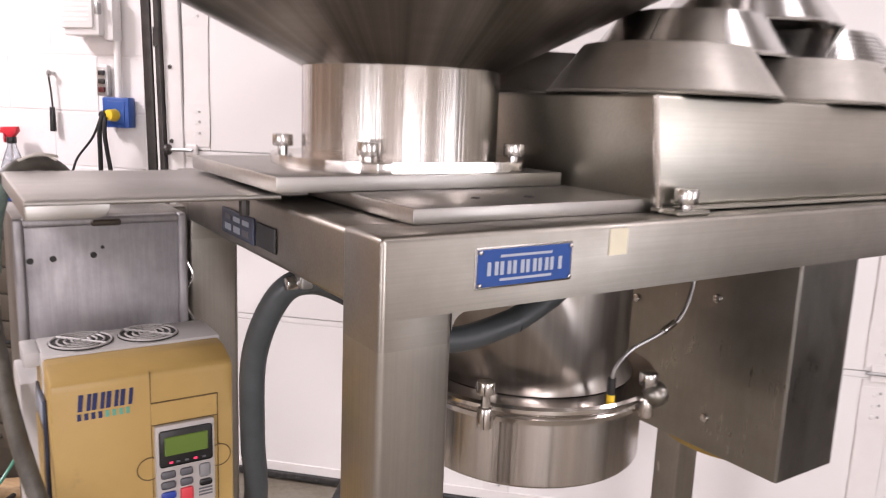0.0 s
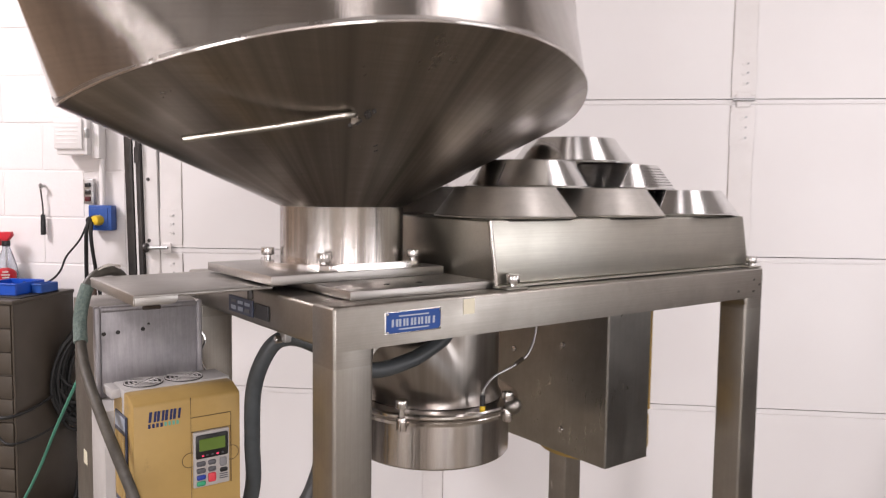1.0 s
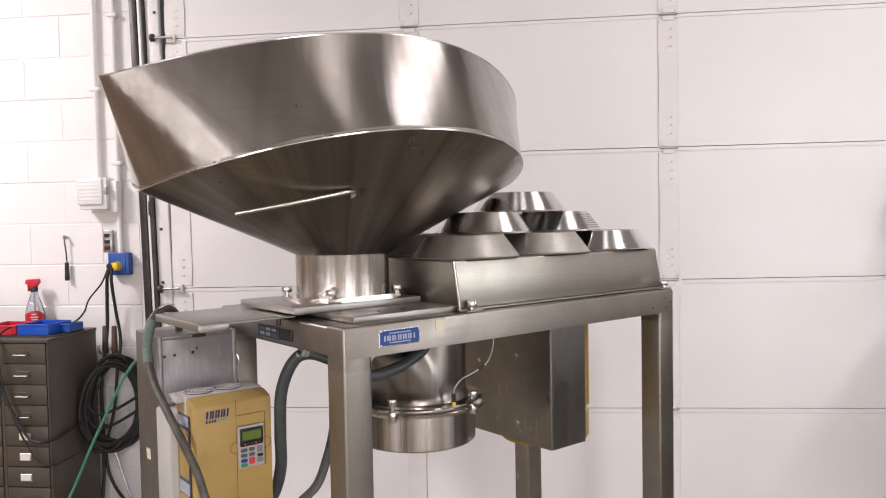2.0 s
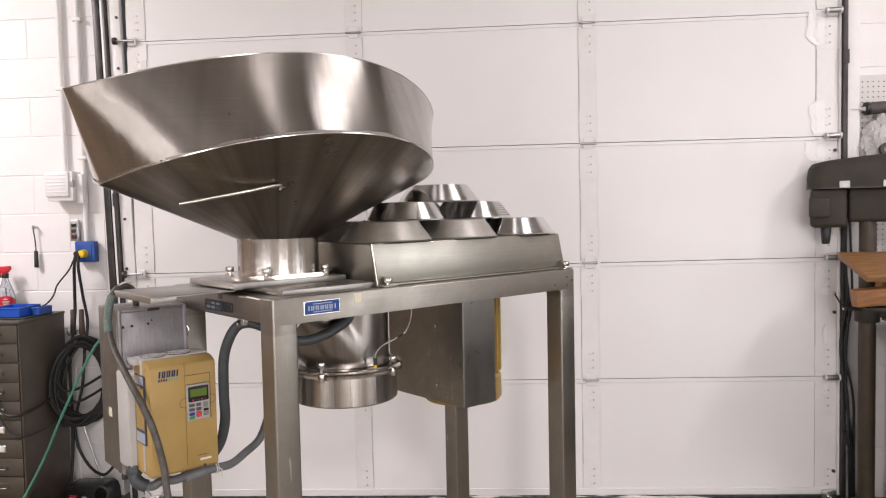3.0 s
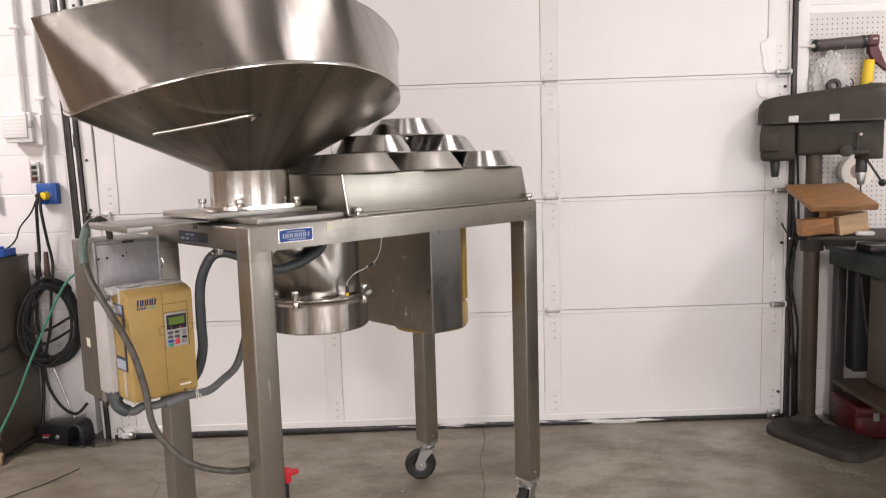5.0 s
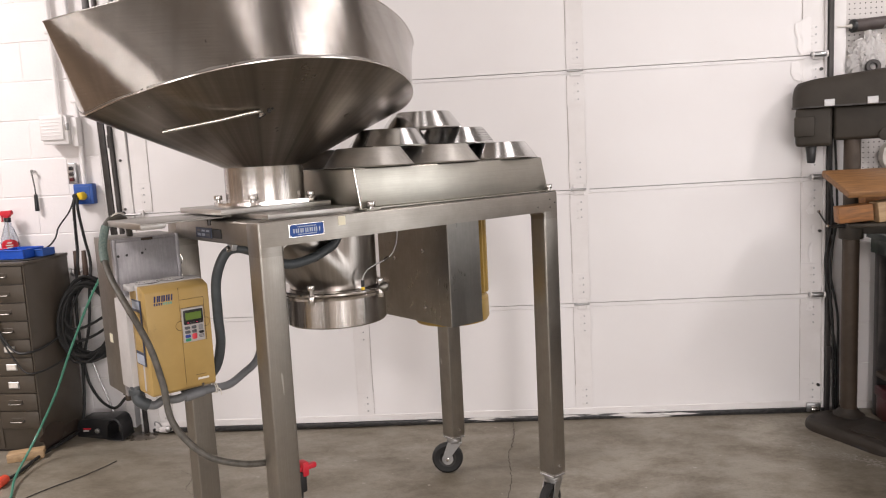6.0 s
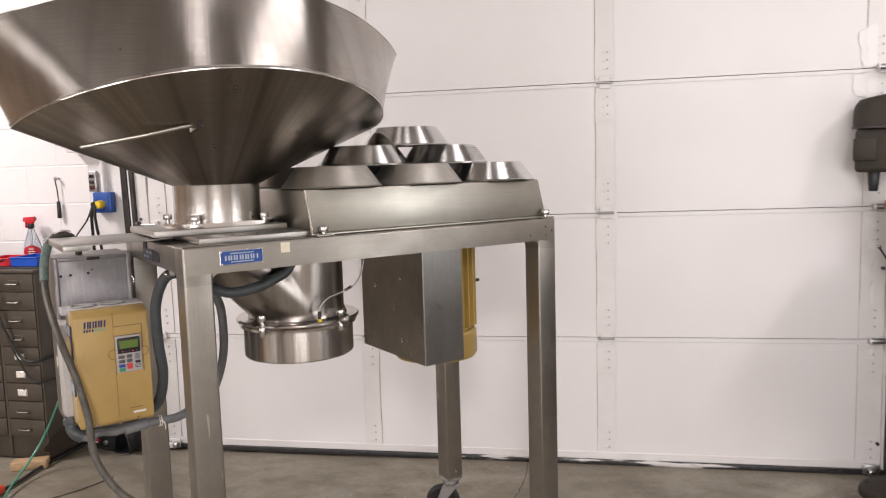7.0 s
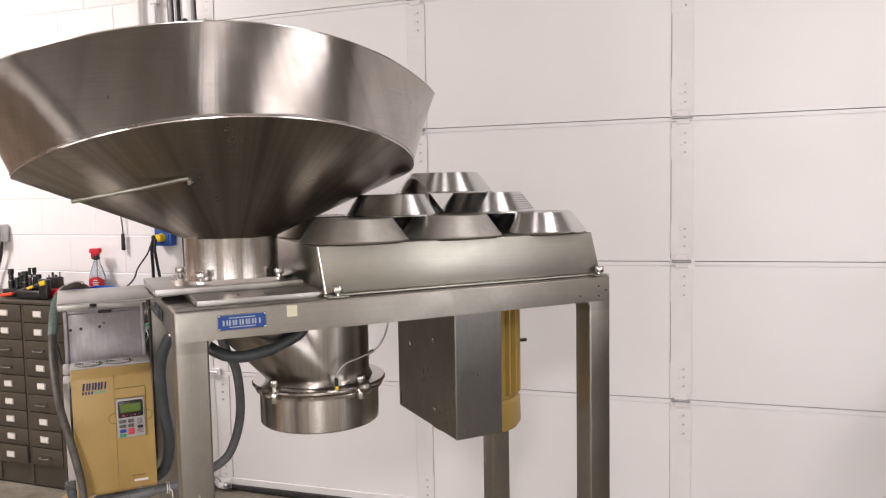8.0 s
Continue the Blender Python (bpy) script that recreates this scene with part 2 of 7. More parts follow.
PALE_HOSE = paint("pale_grey_conduit", (0.13, 0.135, 0.14), (0.20, 0.205, 0.21), 0.45, 26.0, 0.8)
YELLOW_CASE = paint("aged_yellow_plastic", (0.45, 0.305, 0.105), (0.35, 0.23, 0.072), 0.42, 5.0, 0.9, spots=(0.27, 0.185, 0.075), spot_scale=9.0, spot_cut=0.60)
MOTOR_YELLOW = paint("yellow_motor_paint", (0.36, 0.24, 0.058), (0.27, 0.178, 0.046), 0.42, 9.0, 0.6)
CASE_LINE = paint("dark_case_line", (0.13, 0.085, 0.035), (0.18, 0.12, 0.05), 0.6, 30.0, 0.5)
PLASTIC_GREY = paint("pale_grey_plastic", (0.50, 0.485, 0.475), (0.38, 0.365, 0.355), 0.45, 12.0, 0.5)
PLASTIC_BLACK = paint("black_plastic", (0.011, 0.011, 0.012), (0.022, 0.022, 0.022), 0.35, 20.0, 0.5)
KEYPAD_WHITE = paint("keypad_face", (0.44, 0.415, 0.395), (0.38, 0.36, 0.345), 0.4, 30.0, 0.4)
KEY_PALE = paint("pale_grey_key", (0.24, 0.24, 0.245), (0.20, 0.20, 0.205), 0.45, 30.0, 0.4)
KEY_GREY = paint("grey_key", (0.10, 0.10, 0.11), (0.14, 0.14, 0.15), 0.45, 30.0, 0.4)
KEY_RED = paint("red_key", (0.65, 0.06, 0.08), (0.55, 0.05, 0.06), 0.4, 30.0, 0.4)
KEY_BLUE = paint("blue_key", (0.03, 0.06, 0.32), (0.04, 0.08, 0.40), 0.4, 30.0, 0.4)
KEY_GREEN = paint("green_key", (0.04, 0.32, 0.16), (0.05, 0.26, 0.14), 0.4, 30.0, 0.4)
SCREEN_GREEN = glowing("green_screen", (0.09, 0.145, 0.02), 0.2)
LED_RED = glowing("red_indicator", (0.9, 0.05, 0.14), 0.45)
BADGE_BLUE = paint("blue_badge", (0.010, 0.055, 0.235), (0.014, 0.068, 0.27), 0.55, 40.0, 0.4)
BADGE_SILVER = paint("silver_print", (0.36, 0.40, 0.47), (0.30, 0.34, 0.42), 0.35, 40.0, 0.4)
BADGE_NAVY = paint("dark_badge", (0.03, 0.04, 0.075), (0.045, 0.055, 0.095), 0.4, 30.0, 0.5)
PRINT_BLUE = paint("blue_print", (0.012, 0.020, 0.095), (0.018, 0.030, 0.12), 0.5, 30.0, 0.4)
PRINT_TEAL = paint("teal_print", (0.12, 0.36, 0.27), (0.2, 0.42, 0.3), 0.5, 30.0, 0.4)
STICKER = paint("yellowed_sticker", (0.66, 0.62, 0.47), (0.58, 0.55, 0.45), 0.6, 40.0, 0.5)
PAPER = paint("white_label", (0.72, 0.68, 0.62), (0.62, 0.58, 0.52), 0.6, 30.0, 0.5)
CABINET_PAINT = paint("brown_grey_enamel", (0.066, 0.053, 0.039), (0.046, 0.036, 0.026), 0.46, 5.0, 0.6, 0.05, 90.0, spots=(0.045, 0.03, 0.02), spot_scale=3.0, spot_cut=0.68)
BLUE_PLASTIC = paint("blue_plastic", (0.01, 0.07, 0.42), (0.015, 0.09, 0.5), 0.35, 12.0, 0.5)
SOCKET_BLUE = paint("blue_socket_box", (0.015, 0.07, 0.30), (0.02, 0.09, 0.36), 0.4, 16.0, 0.5)
RED_PLASTIC = paint("red_plastic", (0.55, 0.02, 0.035), (0.42, 0.015, 0.03), 0.35, 12.0, 0.5)
GUN_GREY = paint("dusty_grey_metal", (0.055, 0.042, 0.040), (0.095, 0.078, 0.072), 0.55, 18.0, 0.8)
GUN_RED = paint("dusty_maroon_metal", (0.10, 0.022, 0.028), (0.06, 0.02, 0.022), 0.45, 14.0, 0.6)
# red of the floor case, darkened to stand for the bench's shade
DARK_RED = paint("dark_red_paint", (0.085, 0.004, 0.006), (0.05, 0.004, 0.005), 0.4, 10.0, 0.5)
ORANGE_PLASTIC = paint("orange_plastic", (0.70, 0.075, 0.03), (0.55, 0.05, 0.03), 0.4, 20.0, 0.5)
YELLOW_PLASTIC = paint("yellow_plastic", (0.80, 0.55, 0.02), (0.68, 0.45, 0.02), 0.4, 20.0, 0.5)
GREEN_HOSE = paint("green_hose", (0.06, 0.22, 0.155), (0.08, 0.27, 0.19), 0.4, 30.0, 0.5)
GREEN_BENCH = paint("dark_green_paint", (0.018, 0.032, 0.024), (0.012, 0.02, 0.016), 0.5, 9.0, 0.6)
CASTING = paint("grey_machine_paint", (0.030, 0.023, 0.015), (0.018, 0.014, 0.009), 0.62, 10.0, 0.6, 0.08, 80.0)
BROWN_SLEEVE = paint("brown_sleeve", (0.085, 0.052, 0.036), (0.055, 0.034, 0.025), 0.6, 20.0, 0.7)
# column and foot colours also carry the shade of the bench corner
BROWN_COLUMN = paint("brown_worn_steel", (0.050, 0.033, 0.020), (0.030, 0.020, 0.012), 0.55, 14.0, 0.7)
BASE_CAST = paint("dusty_cast_iron", (0.030, 0.023, 0.017), (0.018, 0.014, 0.010), 0.6, 8.0, 0.7, 0.1, 60.0)
PEG_WHITE = paint("white_pegboard", (0.64, 0.61, 0.59), (0.56, 0.53, 0.51), 0.5, 6.0, 0.5)
HOLE_DARK = paint("dark_hole", (0.03, 0.028, 0.027), (0.05, 0.045, 0.042), 0.7, 30.0, 0.5)
PANEL_BEIGE = paint("beige_panel", (0.14, 0.12, 0.10), (0.10, 0.087, 0.072), 0.5, 5.0, 0.6)
PINE = wood("pine_wood", (0.27, 0.135, 0.05), (0.15, 0.072, 0.027))
# shelf wood with the shade under the bench put into its colour
SHELF_WOOD = wood("shaded_shelf_wood", (0.085, 0.055, 0.032), (0.045, 0.03, 0.018))
PINE_DARK = wood("old_wood", (0.34, 0.14, 0.035), (0.15, 0.065, 0.022))
PALE_WOOD = wood("pale_wood", (0.46, 0.32, 0.18), (0.34, 0.22, 0.115))
CEILING_PAINT = paint("ceiling_paint", (0.34, 0.315, 0.295), (0.25, 0.23, 0.215), 0.6, 2.0, 0.5)
ROOM_PAINT = paint("room_wall_paint", (0.38, 0.345, 0.315), (0.27, 0.245, 0.225), 0.6, 1.2, 0.9)
# unseen wall stretch, coloured brown to warm the reflections in the steel
BROWN_WALL = paint("brown_reflected_wall", (0.27, 0.205, 0.15), (0.18, 0.135, 0.098), 0.6, 1.2, 0.9)
# unseen walls made pale to bounce fill light onto the steel
PALE_WALL = paint("pale_wall_paint", (0.60, 0.56, 0.53), (0.42, 0.39, 0.365), 0.6, 0.8, 0.9)
PAPER_FILM = paint("white_film", (0.83, 0.81, 0.80), (0.78, 0.755, 0.745), 0.4, 12.0, 0.5)
FLOOR = concrete()
BLUE_LIQUID = clear("blue_liquid", (0.35, 0.42, 0.68), 0.05, 0.7)
CLEAR_PLASTIC = clear("clear_plastic", (0.75, 0.80, 0.86))
BAG_PLASTIC = clear("bag_plastic", (0.80, 0.78, 0.76), 0.22, 0.50)


# ---- builders ----
def link_mesh(name, bm, mat, smooth=35):
    me = bpy.data.meshes.new(name)
    bmesh.ops.recalc_face_normals(bm, faces=bm.faces)
    bm.to_mesh(me)
    bm.free()
    me.materials.append(mat)
    if smooth:
        me.polygons.foreach_set("use_smooth", [True] * len(me.polygons))
        me.set_sharp_from_angle(angle=radians(smooth))
    return me


WORLD = Matrix.Identity(4)
MILL = pose(1.400, -1.975, 0, 0, 0, 46.2)
PLACE = {}


def thing(name, base, label, category, frame_of=WORLD, group=""):
    """An Empty at the thing's base; its parts are given in the coordinates of frame_of."""
    ob = new(name)
    ob.empty_display_size = 0.05
    ob.matrix_world = frame_of @ Matrix.Translation(base)
    PLACE[ob.name] = Vector(base)
    return tagged(ob, label, category, group)


def part(name, bm, mat, parent, label="", smooth=35):
    root = parent
    while root.parent:
        root = root.parent
    bmesh.ops.translate(bm, verts=bm.verts, vec=-PLACE[root.name])
    ob = new(name, link_mesh(name, bm, mat, smooth))
    ob.parent = parent
    return tagged(ob, label)


def setting(name, bm, mat, label, category, smooth=35):
    ob = new(name, link_mesh(name, bm, mat, smooth))
    PLACE[ob.name] = Vector((0, 0, 0))
    return tagged(ob, label, category, kind="structure")


def box(lo, hi, bevel=0.0, seg=2, bm=None):
    bm = bm or bmesh.new()
    m = Matrix.Translation([(a + b) / 2 for a, b in zip(lo, hi)]) @ Matrix.Diagonal([abs(b - a) for a, b in zip(lo, hi)] + [1])
    vs = bmesh.ops.create_cube(bm, size=1, matrix=m)["verts"]
    if bevel:
        es = list({e for v in vs for e in v.link_edges})
        bmesh.ops.bevel(bm, geom=es, offset=bevel, segments=seg, profile=0.5, affect="EDGES")
    return bm


def cyl(p0, p1, r0, r1=None, seg=32, bevel=0.0, bm=None, caps=True):
    bm = bm or bmesh.new()
    p0, p1 = Vector(p0), Vector(p1)
    r1 = r0 if r1 is None else r1
    d = p1 - p0
    m = Matrix.Translation((p0 + p1) / 2) @ d.to_track_quat("Z", "Y").to_matrix().to_4x4()
    vs = bmesh.ops.create_cone(bm, cap_ends=caps, segments=seg, radius1=r0, radius2=r1, depth=d.length, matrix=m)["verts"]
    if bevel:
        es = [e for e in {e for v in vs for e in v.link_edges} if any(len(f.verts) > 4 for f in e.link_faces)]
        bmesh.ops.bevel(bm, geom=es, offset=bevel, segments=2, profile=0.5, affect="EDGES")
    return bm


def lathe(centre, profile, seg=64, bm=None):
    """Turns (radius, height) pairs round a vertical axis."""
    bm = bm or bmesh.new()
    rings = []
    for r, h in profile:
        if r < 1e-5:
            rings.append([bm.verts.new((centre[0], centre[1], h))] * seg)
        else:
            rings.append([bm.verts.new((centre[0] + r * math.cos(2 * math.pi * k / seg), centre[1] + r * math.sin(2 * math.pi * k / seg), h)) for k in range(seg)])
    for a, b in zip(rings, rings[1:]):
        for k in range(seg):
            vs = []
            for v in (a[k], a[(k + 1) % seg], b[(k + 1) % seg], b[k]):
                if v not in vs:
                    vs.append(v)
            if len(vs) > 2:
                bm.faces.new(vs)
    return bm


def spline(points, steps=8, closed=False):
    """Catmull-Rom points through the given ones."""
    p = [Vector(q) for q in points]
    n = len(p)
    out = []
    for i in range(n if closed else n - 1):
        a, b, c, d = (p[(i + k) % n] if closed else p[min(max(i + k, 0), n - 1)] for k in (-1, 0, 1, 2))
        for s in range(steps):
            t = s / steps
            out.append(0.5 * ((2 * b) + (c - a) * t + (2 * a - 5 * b + 4 * c - d) * t * t + (3 * b - a - 3 * c + d) * t ** 3))
    if not closed:
        out.append(p[-1])
    return out


def tube(points, r, seg=10, steps=8, closed=False, smooth=True, bm=None):
    bm = bm or bmesh.new()
    pts = spline(points, steps, closed) if smooth else [Vector(q) for q in points]
    n = len(pts)
    rings, side = [], None
    for i, q in enumerate(pts):
        t = (pts[(i + 1) % n] - pts[i - 1]) if closed else (pts[min(i + 1, n - 1)] - pts[max(i - 1, 0)])
        t = t.normalized() if t.length > 1e-9 else Vector((0, 0, 1))
        if side is None:
            side = t.orthogonal().normalized()
        side = (side - t * side.dot(t)).normalized()
        up = t.cross(side)
        rings.append([bm.verts.new(q + r * (math.cos(a) * side + math.sin(a) * up)) for a in (2 * math.pi * k / seg for k in range(seg))])
    for i in range(n if closed else n - 1):
        a, b = rings[i], rings[(i + 1) % n]
        for k in range(seg):
            bm.faces.new((a[k], a[(k + 1) % seg], b[(k + 1) % seg], b[k]))
    if not closed:
        bm.faces.new(rings[0][::-1])
        bm.faces.new(rings[-1])
    return bm


def prism(outline, axis, lo, hi, bevel=0.0, bm=None):
    """An outline in two axes drawn out along the third (axis 0, 1 or 2)."""
    bm = bm or bmesh.new()

    def at(a, b, c):
        v = [a, b]
        v.insert(axis, c)
        return bm.verts.new(v)
    low, high = [at(a, b, lo) for a, b in outline], [at(a, b, hi) for a, b in outline]
    n = len(outline)
    bm.faces.new(low[::-1])
    bm.faces.new(high)
    for k in range(n):
        bm.faces.new((low[k], low[(k + 1) % n], high[(k + 1) % n], high[k]))
    if bevel:
        bmesh.ops.bevel(bm, geom=list(bm.edges), offset=bevel, segments=2, profile=0.5, affect="EDGES")
    return bm


def turned(bm, m):
    bmesh.ops.transform(bm, matrix=m, verts=bm.verts)
    return bm


def tube_bar(lo, hi, bevel, keep):
    """A box whose edges are rounded, but for those that lie wholly in the plane keep = (axis, value)."""
    bm = box(lo, hi)
    axis, value = keep
    es = [e for e in bm.edges if not all(abs(v.co[axis] - value) < 1e-6 for v in e.verts)]
    bmesh.ops.bevel(bm, geom=es, offset=bevel, segments=3, profile=0.5, affect="EDGES")
    return bm


def hex_knob(parent, at, direction=(0, 0, 1), r=0.013, h=0.018, stem=0.02, name="clamp_knob"):
    d = Vector(direction)
    p = Vector(at)
    k = part(name, cyl(p + d * stem, p + d * (stem + h), r, seg=12, bevel=0.002), CHROME, parent, "bright turned metal knob")
    part("stud", cyl(p, p + d * stem, r * 0.5, seg=10), CHROME, k)
    return k


# ---- the room ----
DOOR_L, DOOR_R, SECTION = 0.0, 3.66, 0.61


def between(x, knots):
    """Straight lines through knots (x, value), level beyond the ends."""
    for (a, va), (b, vb) in zip(knots, knots[1:]):
        if x < b:
            return va if x <= a else va + (vb - va) * (x - a) / (b - a)
    return knots[-1][1]


def ground(x, y):
    """Height of the uneven slab: it falls away along the door's foot and under the mill."""
    foot = between(x, ((-0.50, 0.0), (-0.10, -0.052), (0.30, -0.056), (1.00, -0.046), (1.90, -0.018), (2.60, -0.006), (3.66, 0.012), (4.2, 0.0)))
    under = between(x, ((0.0, 0.0), (0.75, -0.03), (2.5, -0.03), (3.0, 0.0))) * between(y, ((-3.2, 0.0), (-2.4, 1.0)))
    near_door = between(y, ((-0.55, 0.0), (-0.06, 1.0)))
    return foot * near_door + under * (1 - near_door)


bm = bmesh.new()
gx = [ROOM_X0, -1.5] + [-0.6 + 0.1 * k for k in range(50)] + [5.2, ROOM_X1]
gy = [ROOM_Y1, -5.5] + [-3.4 + 0.1 * k for k in range(35)] + [0.02, 0.3]
grid = [[bm.verts.new((x, y, ground(x, y))) for x in gx] for y in gy]
for r0, r1 in zip(grid, grid[1:]):
    for k in range(len(gx) - 1):
        bm.faces.new((r0[k], r0[k + 1], r1[k + 1], r1[k]))
down = bmesh.ops.extrude_face_region(bm, geom=bm.faces[:])["geom"]
for v in down:
    if isinstance(v, bmesh.types.BMVert):
        v.co.z = -0.16
floor_ob = setting("floor", bm, FLOOR, "stained grey-brown bare concrete workshop floor", "floor", 40)
setting("ceiling", box((ROOM_X0, ROOM_Y1, ROOM_Z), (ROOM_X1, 0.3, ROOM_Z + 0.1)), CEILING_PAINT, "plain dull white workshop ceiling", "ceiling", 0)
wall_left = setting("wall_left", box((ROOM_X0, 0.055, -0.06), (DOOR_L - 0.156, 0.3, ROOM_Z)), MORTAR, "white painted concrete block wall", "wall", 0)
wall_right = setting("wall_right", box((DOOR_R + 0.105, 0.055, 0), (ROOM_X1, 0.3, ROOM_Z)), MORTAR, "white painted concrete block wall", "wall", 0)
setting("wall_lintel", box((DOOR_L - 0.156, 0.055, 3.45), (DOOR_R + 0.105, 0.3, ROOM_Z)), BLOCK_PAINT, "white wall over the sectional door", "wall", 0)
BAYS = [(-5.98, -5.88), (-6.50, -6.34), (-7.10, -6.94), (-7.66, -7.46), (-8.16, -8.02), (-8.80, -8.50)]
BAY_Z0, BAY_Z1 = 0.4, 3.2
piers = [ROOM_Y1] + [y for bay in reversed(BAYS) for y in bay] + [0.3]
for k in range(0, len(piers), 2):
    setting("wall_west_%d" % (k // 2 + 1), box((ROOM_X0 - 0.2, piers[k], 0), (ROOM_X0, piers[k + 1], ROOM_Z)), BROWN_WALL if k == len(piers) - 2 else ROOM_PAINT, "plain workshop side wall between windows", "wall", 0)
for k, (y0, y1) in enumerate(BAYS):
    setting("wall_west_sill_%d" % (k + 1), box((ROOM_X0 - 0.2, y0, 0), (ROOM_X0, y1, BAY_Z0)), ROOM_PAINT, "plain workshop wall under a window", "wall", 0)
    setting("wall_west_head_%d" % (k + 1), box((ROOM_X0 - 0.2, y0, BAY_Z1), (ROOM_X0, y1, ROOM_Z)), ROOM_PAINT, "plain workshop wall over a window", "wall", 0)
    bay = bpy.data.lights.new("window_light", "AREA")
    bay.shape, bay.size, bay.size_y, bay.energy, bay.color = "RECTANGLE", y1 - y0, BAY_Z1 - BAY_Z0, 110 * (y1 - y0), (1.0, 0.94, 0.92)
    new("window_light", bay).matrix_world = look((ROOM_X0 - 0.1, (y0 + y1) / 2, (BAY_Z0 + BAY_Z1) / 2), (3, (y0 + y1) / 2, (BAY_Z0 + BAY_Z1) / 2))
# two unseen openings in the rear wall; the first is added as fill light
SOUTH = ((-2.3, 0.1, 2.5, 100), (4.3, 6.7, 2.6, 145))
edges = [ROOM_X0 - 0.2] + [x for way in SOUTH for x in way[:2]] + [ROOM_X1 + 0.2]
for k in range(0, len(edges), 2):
    setting("wall_south_%d" % (k // 2 + 1), box((edges[k], ROOM_Y1 - 0.2, 0), (edges[k + 1], ROOM_Y1, ROOM_Z)), PALE_WALL, "plain pale workshop rear wall beside an unseen light opening", "wall", 0)
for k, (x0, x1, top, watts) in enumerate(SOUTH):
    setting("wall_south_head_%d" % (k + 1), box((x0, ROOM_Y1 - 0.2, top), (x1, ROOM_Y1, ROOM_Z)), PALE_WALL, "plain pale workshop wall over an unseen light opening", "wall", 0)
    rear_fill = bpy.data.lights.new("window_light", "AREA")
    rear_fill.shape, rear_fill.size, rear_fill.size_y, rear_fill.energy, rear_fill.color = "RECTANGLE", x1 - x0, top, watts, (1.0, 0.955, 0.945)
    new("window_light", rear_fill).matrix_world = look(((x0 + x1) / 2, ROOM_Y1 - 0.1, top / 2), ((x0 + x1) / 2, 0, top / 2))
WIN_Y0, WIN_Y1, WIN_Z0, WIN_Z1 = -4.2, -2.2, 0.25, 2.5
for k, (y0, y1, z0, z1) in enumerate(((ROOM_Y1, WIN_Y0, 0, ROOM_Z), (WIN_Y1, 0.3, 0, ROOM_Z), (WIN_Y0, WIN_Y1, WIN_Z1, ROOM_Z), (WIN_Y0, WIN_Y1, 0, WIN_Z0))):
    setting("wall_east_%d" % (k + 1), box((ROOM_X1, y0, z0), (ROOM_X1 + 0.2, y1, z1)), PALE_WALL, "plain pale workshop side wall round a large window", "wall", 0)
day = bpy.data.lights.new("window_light", "AREA")
day.shape, day.size, day.size_y, day.energy, day.color = "RECTANGLE", WIN_Y1 - WIN_Y0, WIN_Z1 - WIN_Z0, 66, (1.0, 0.965, 0.96)
new("window_light", day).matrix_world = look((ROOM_X1 + 0.1, (WIN_Y0 + WIN_Y1) / 2, (WIN_Z0 + WIN_Z1) / 2), (0, (WIN_Y0 + WIN_Y1) / 2, (WIN_Z0 + WIN_Z1) / 2))

# housings for every lamp, the two added fill lamps included
for fx, fy, wide, deep, watts in TUBES:
    fixture = thing("ceiling_light", (fx, fy, ROOM_Z - 0.14), "unseen white rectangular light fixed under the ceiling", "ceiling light", WORLD, "lights on the ceiling")
    part("housing", box((fx - wide / 2 - 0.02, fy - deep / 2 - 0.02, ROOM_Z - 0.14), (fx + wide / 2 + 0.02, fy + deep / 2 + 0.02, ROOM_Z), 0.01), STILE_PAINT, fixture)
    for s in (-1, 1):
        y = fy + s * (deep / 2 + 0.037)
        part("end_cap", box((fx - wide / 2 - 0.01, y - 0.015, ROOM_Z - 0.19), (fx + wide / 2 + 0.01, y + 0.015, ROOM_Z), 0.005), STILE_PAINT, fixture)

# the sectional door
door = tagged(thing("door_1", (1.83, 0.03, 0), "closed white steel sectional overhead door", "garage door"), kind="structure")
outline = [(0.045, 0.0012), (0.0, 0.0012), (0.0, 0.5862), (0.005, 0.5876), (0.005, 0.5908), (0.0, 0.5922), (0.0, 0.6078), (0.045, 0.6078)]
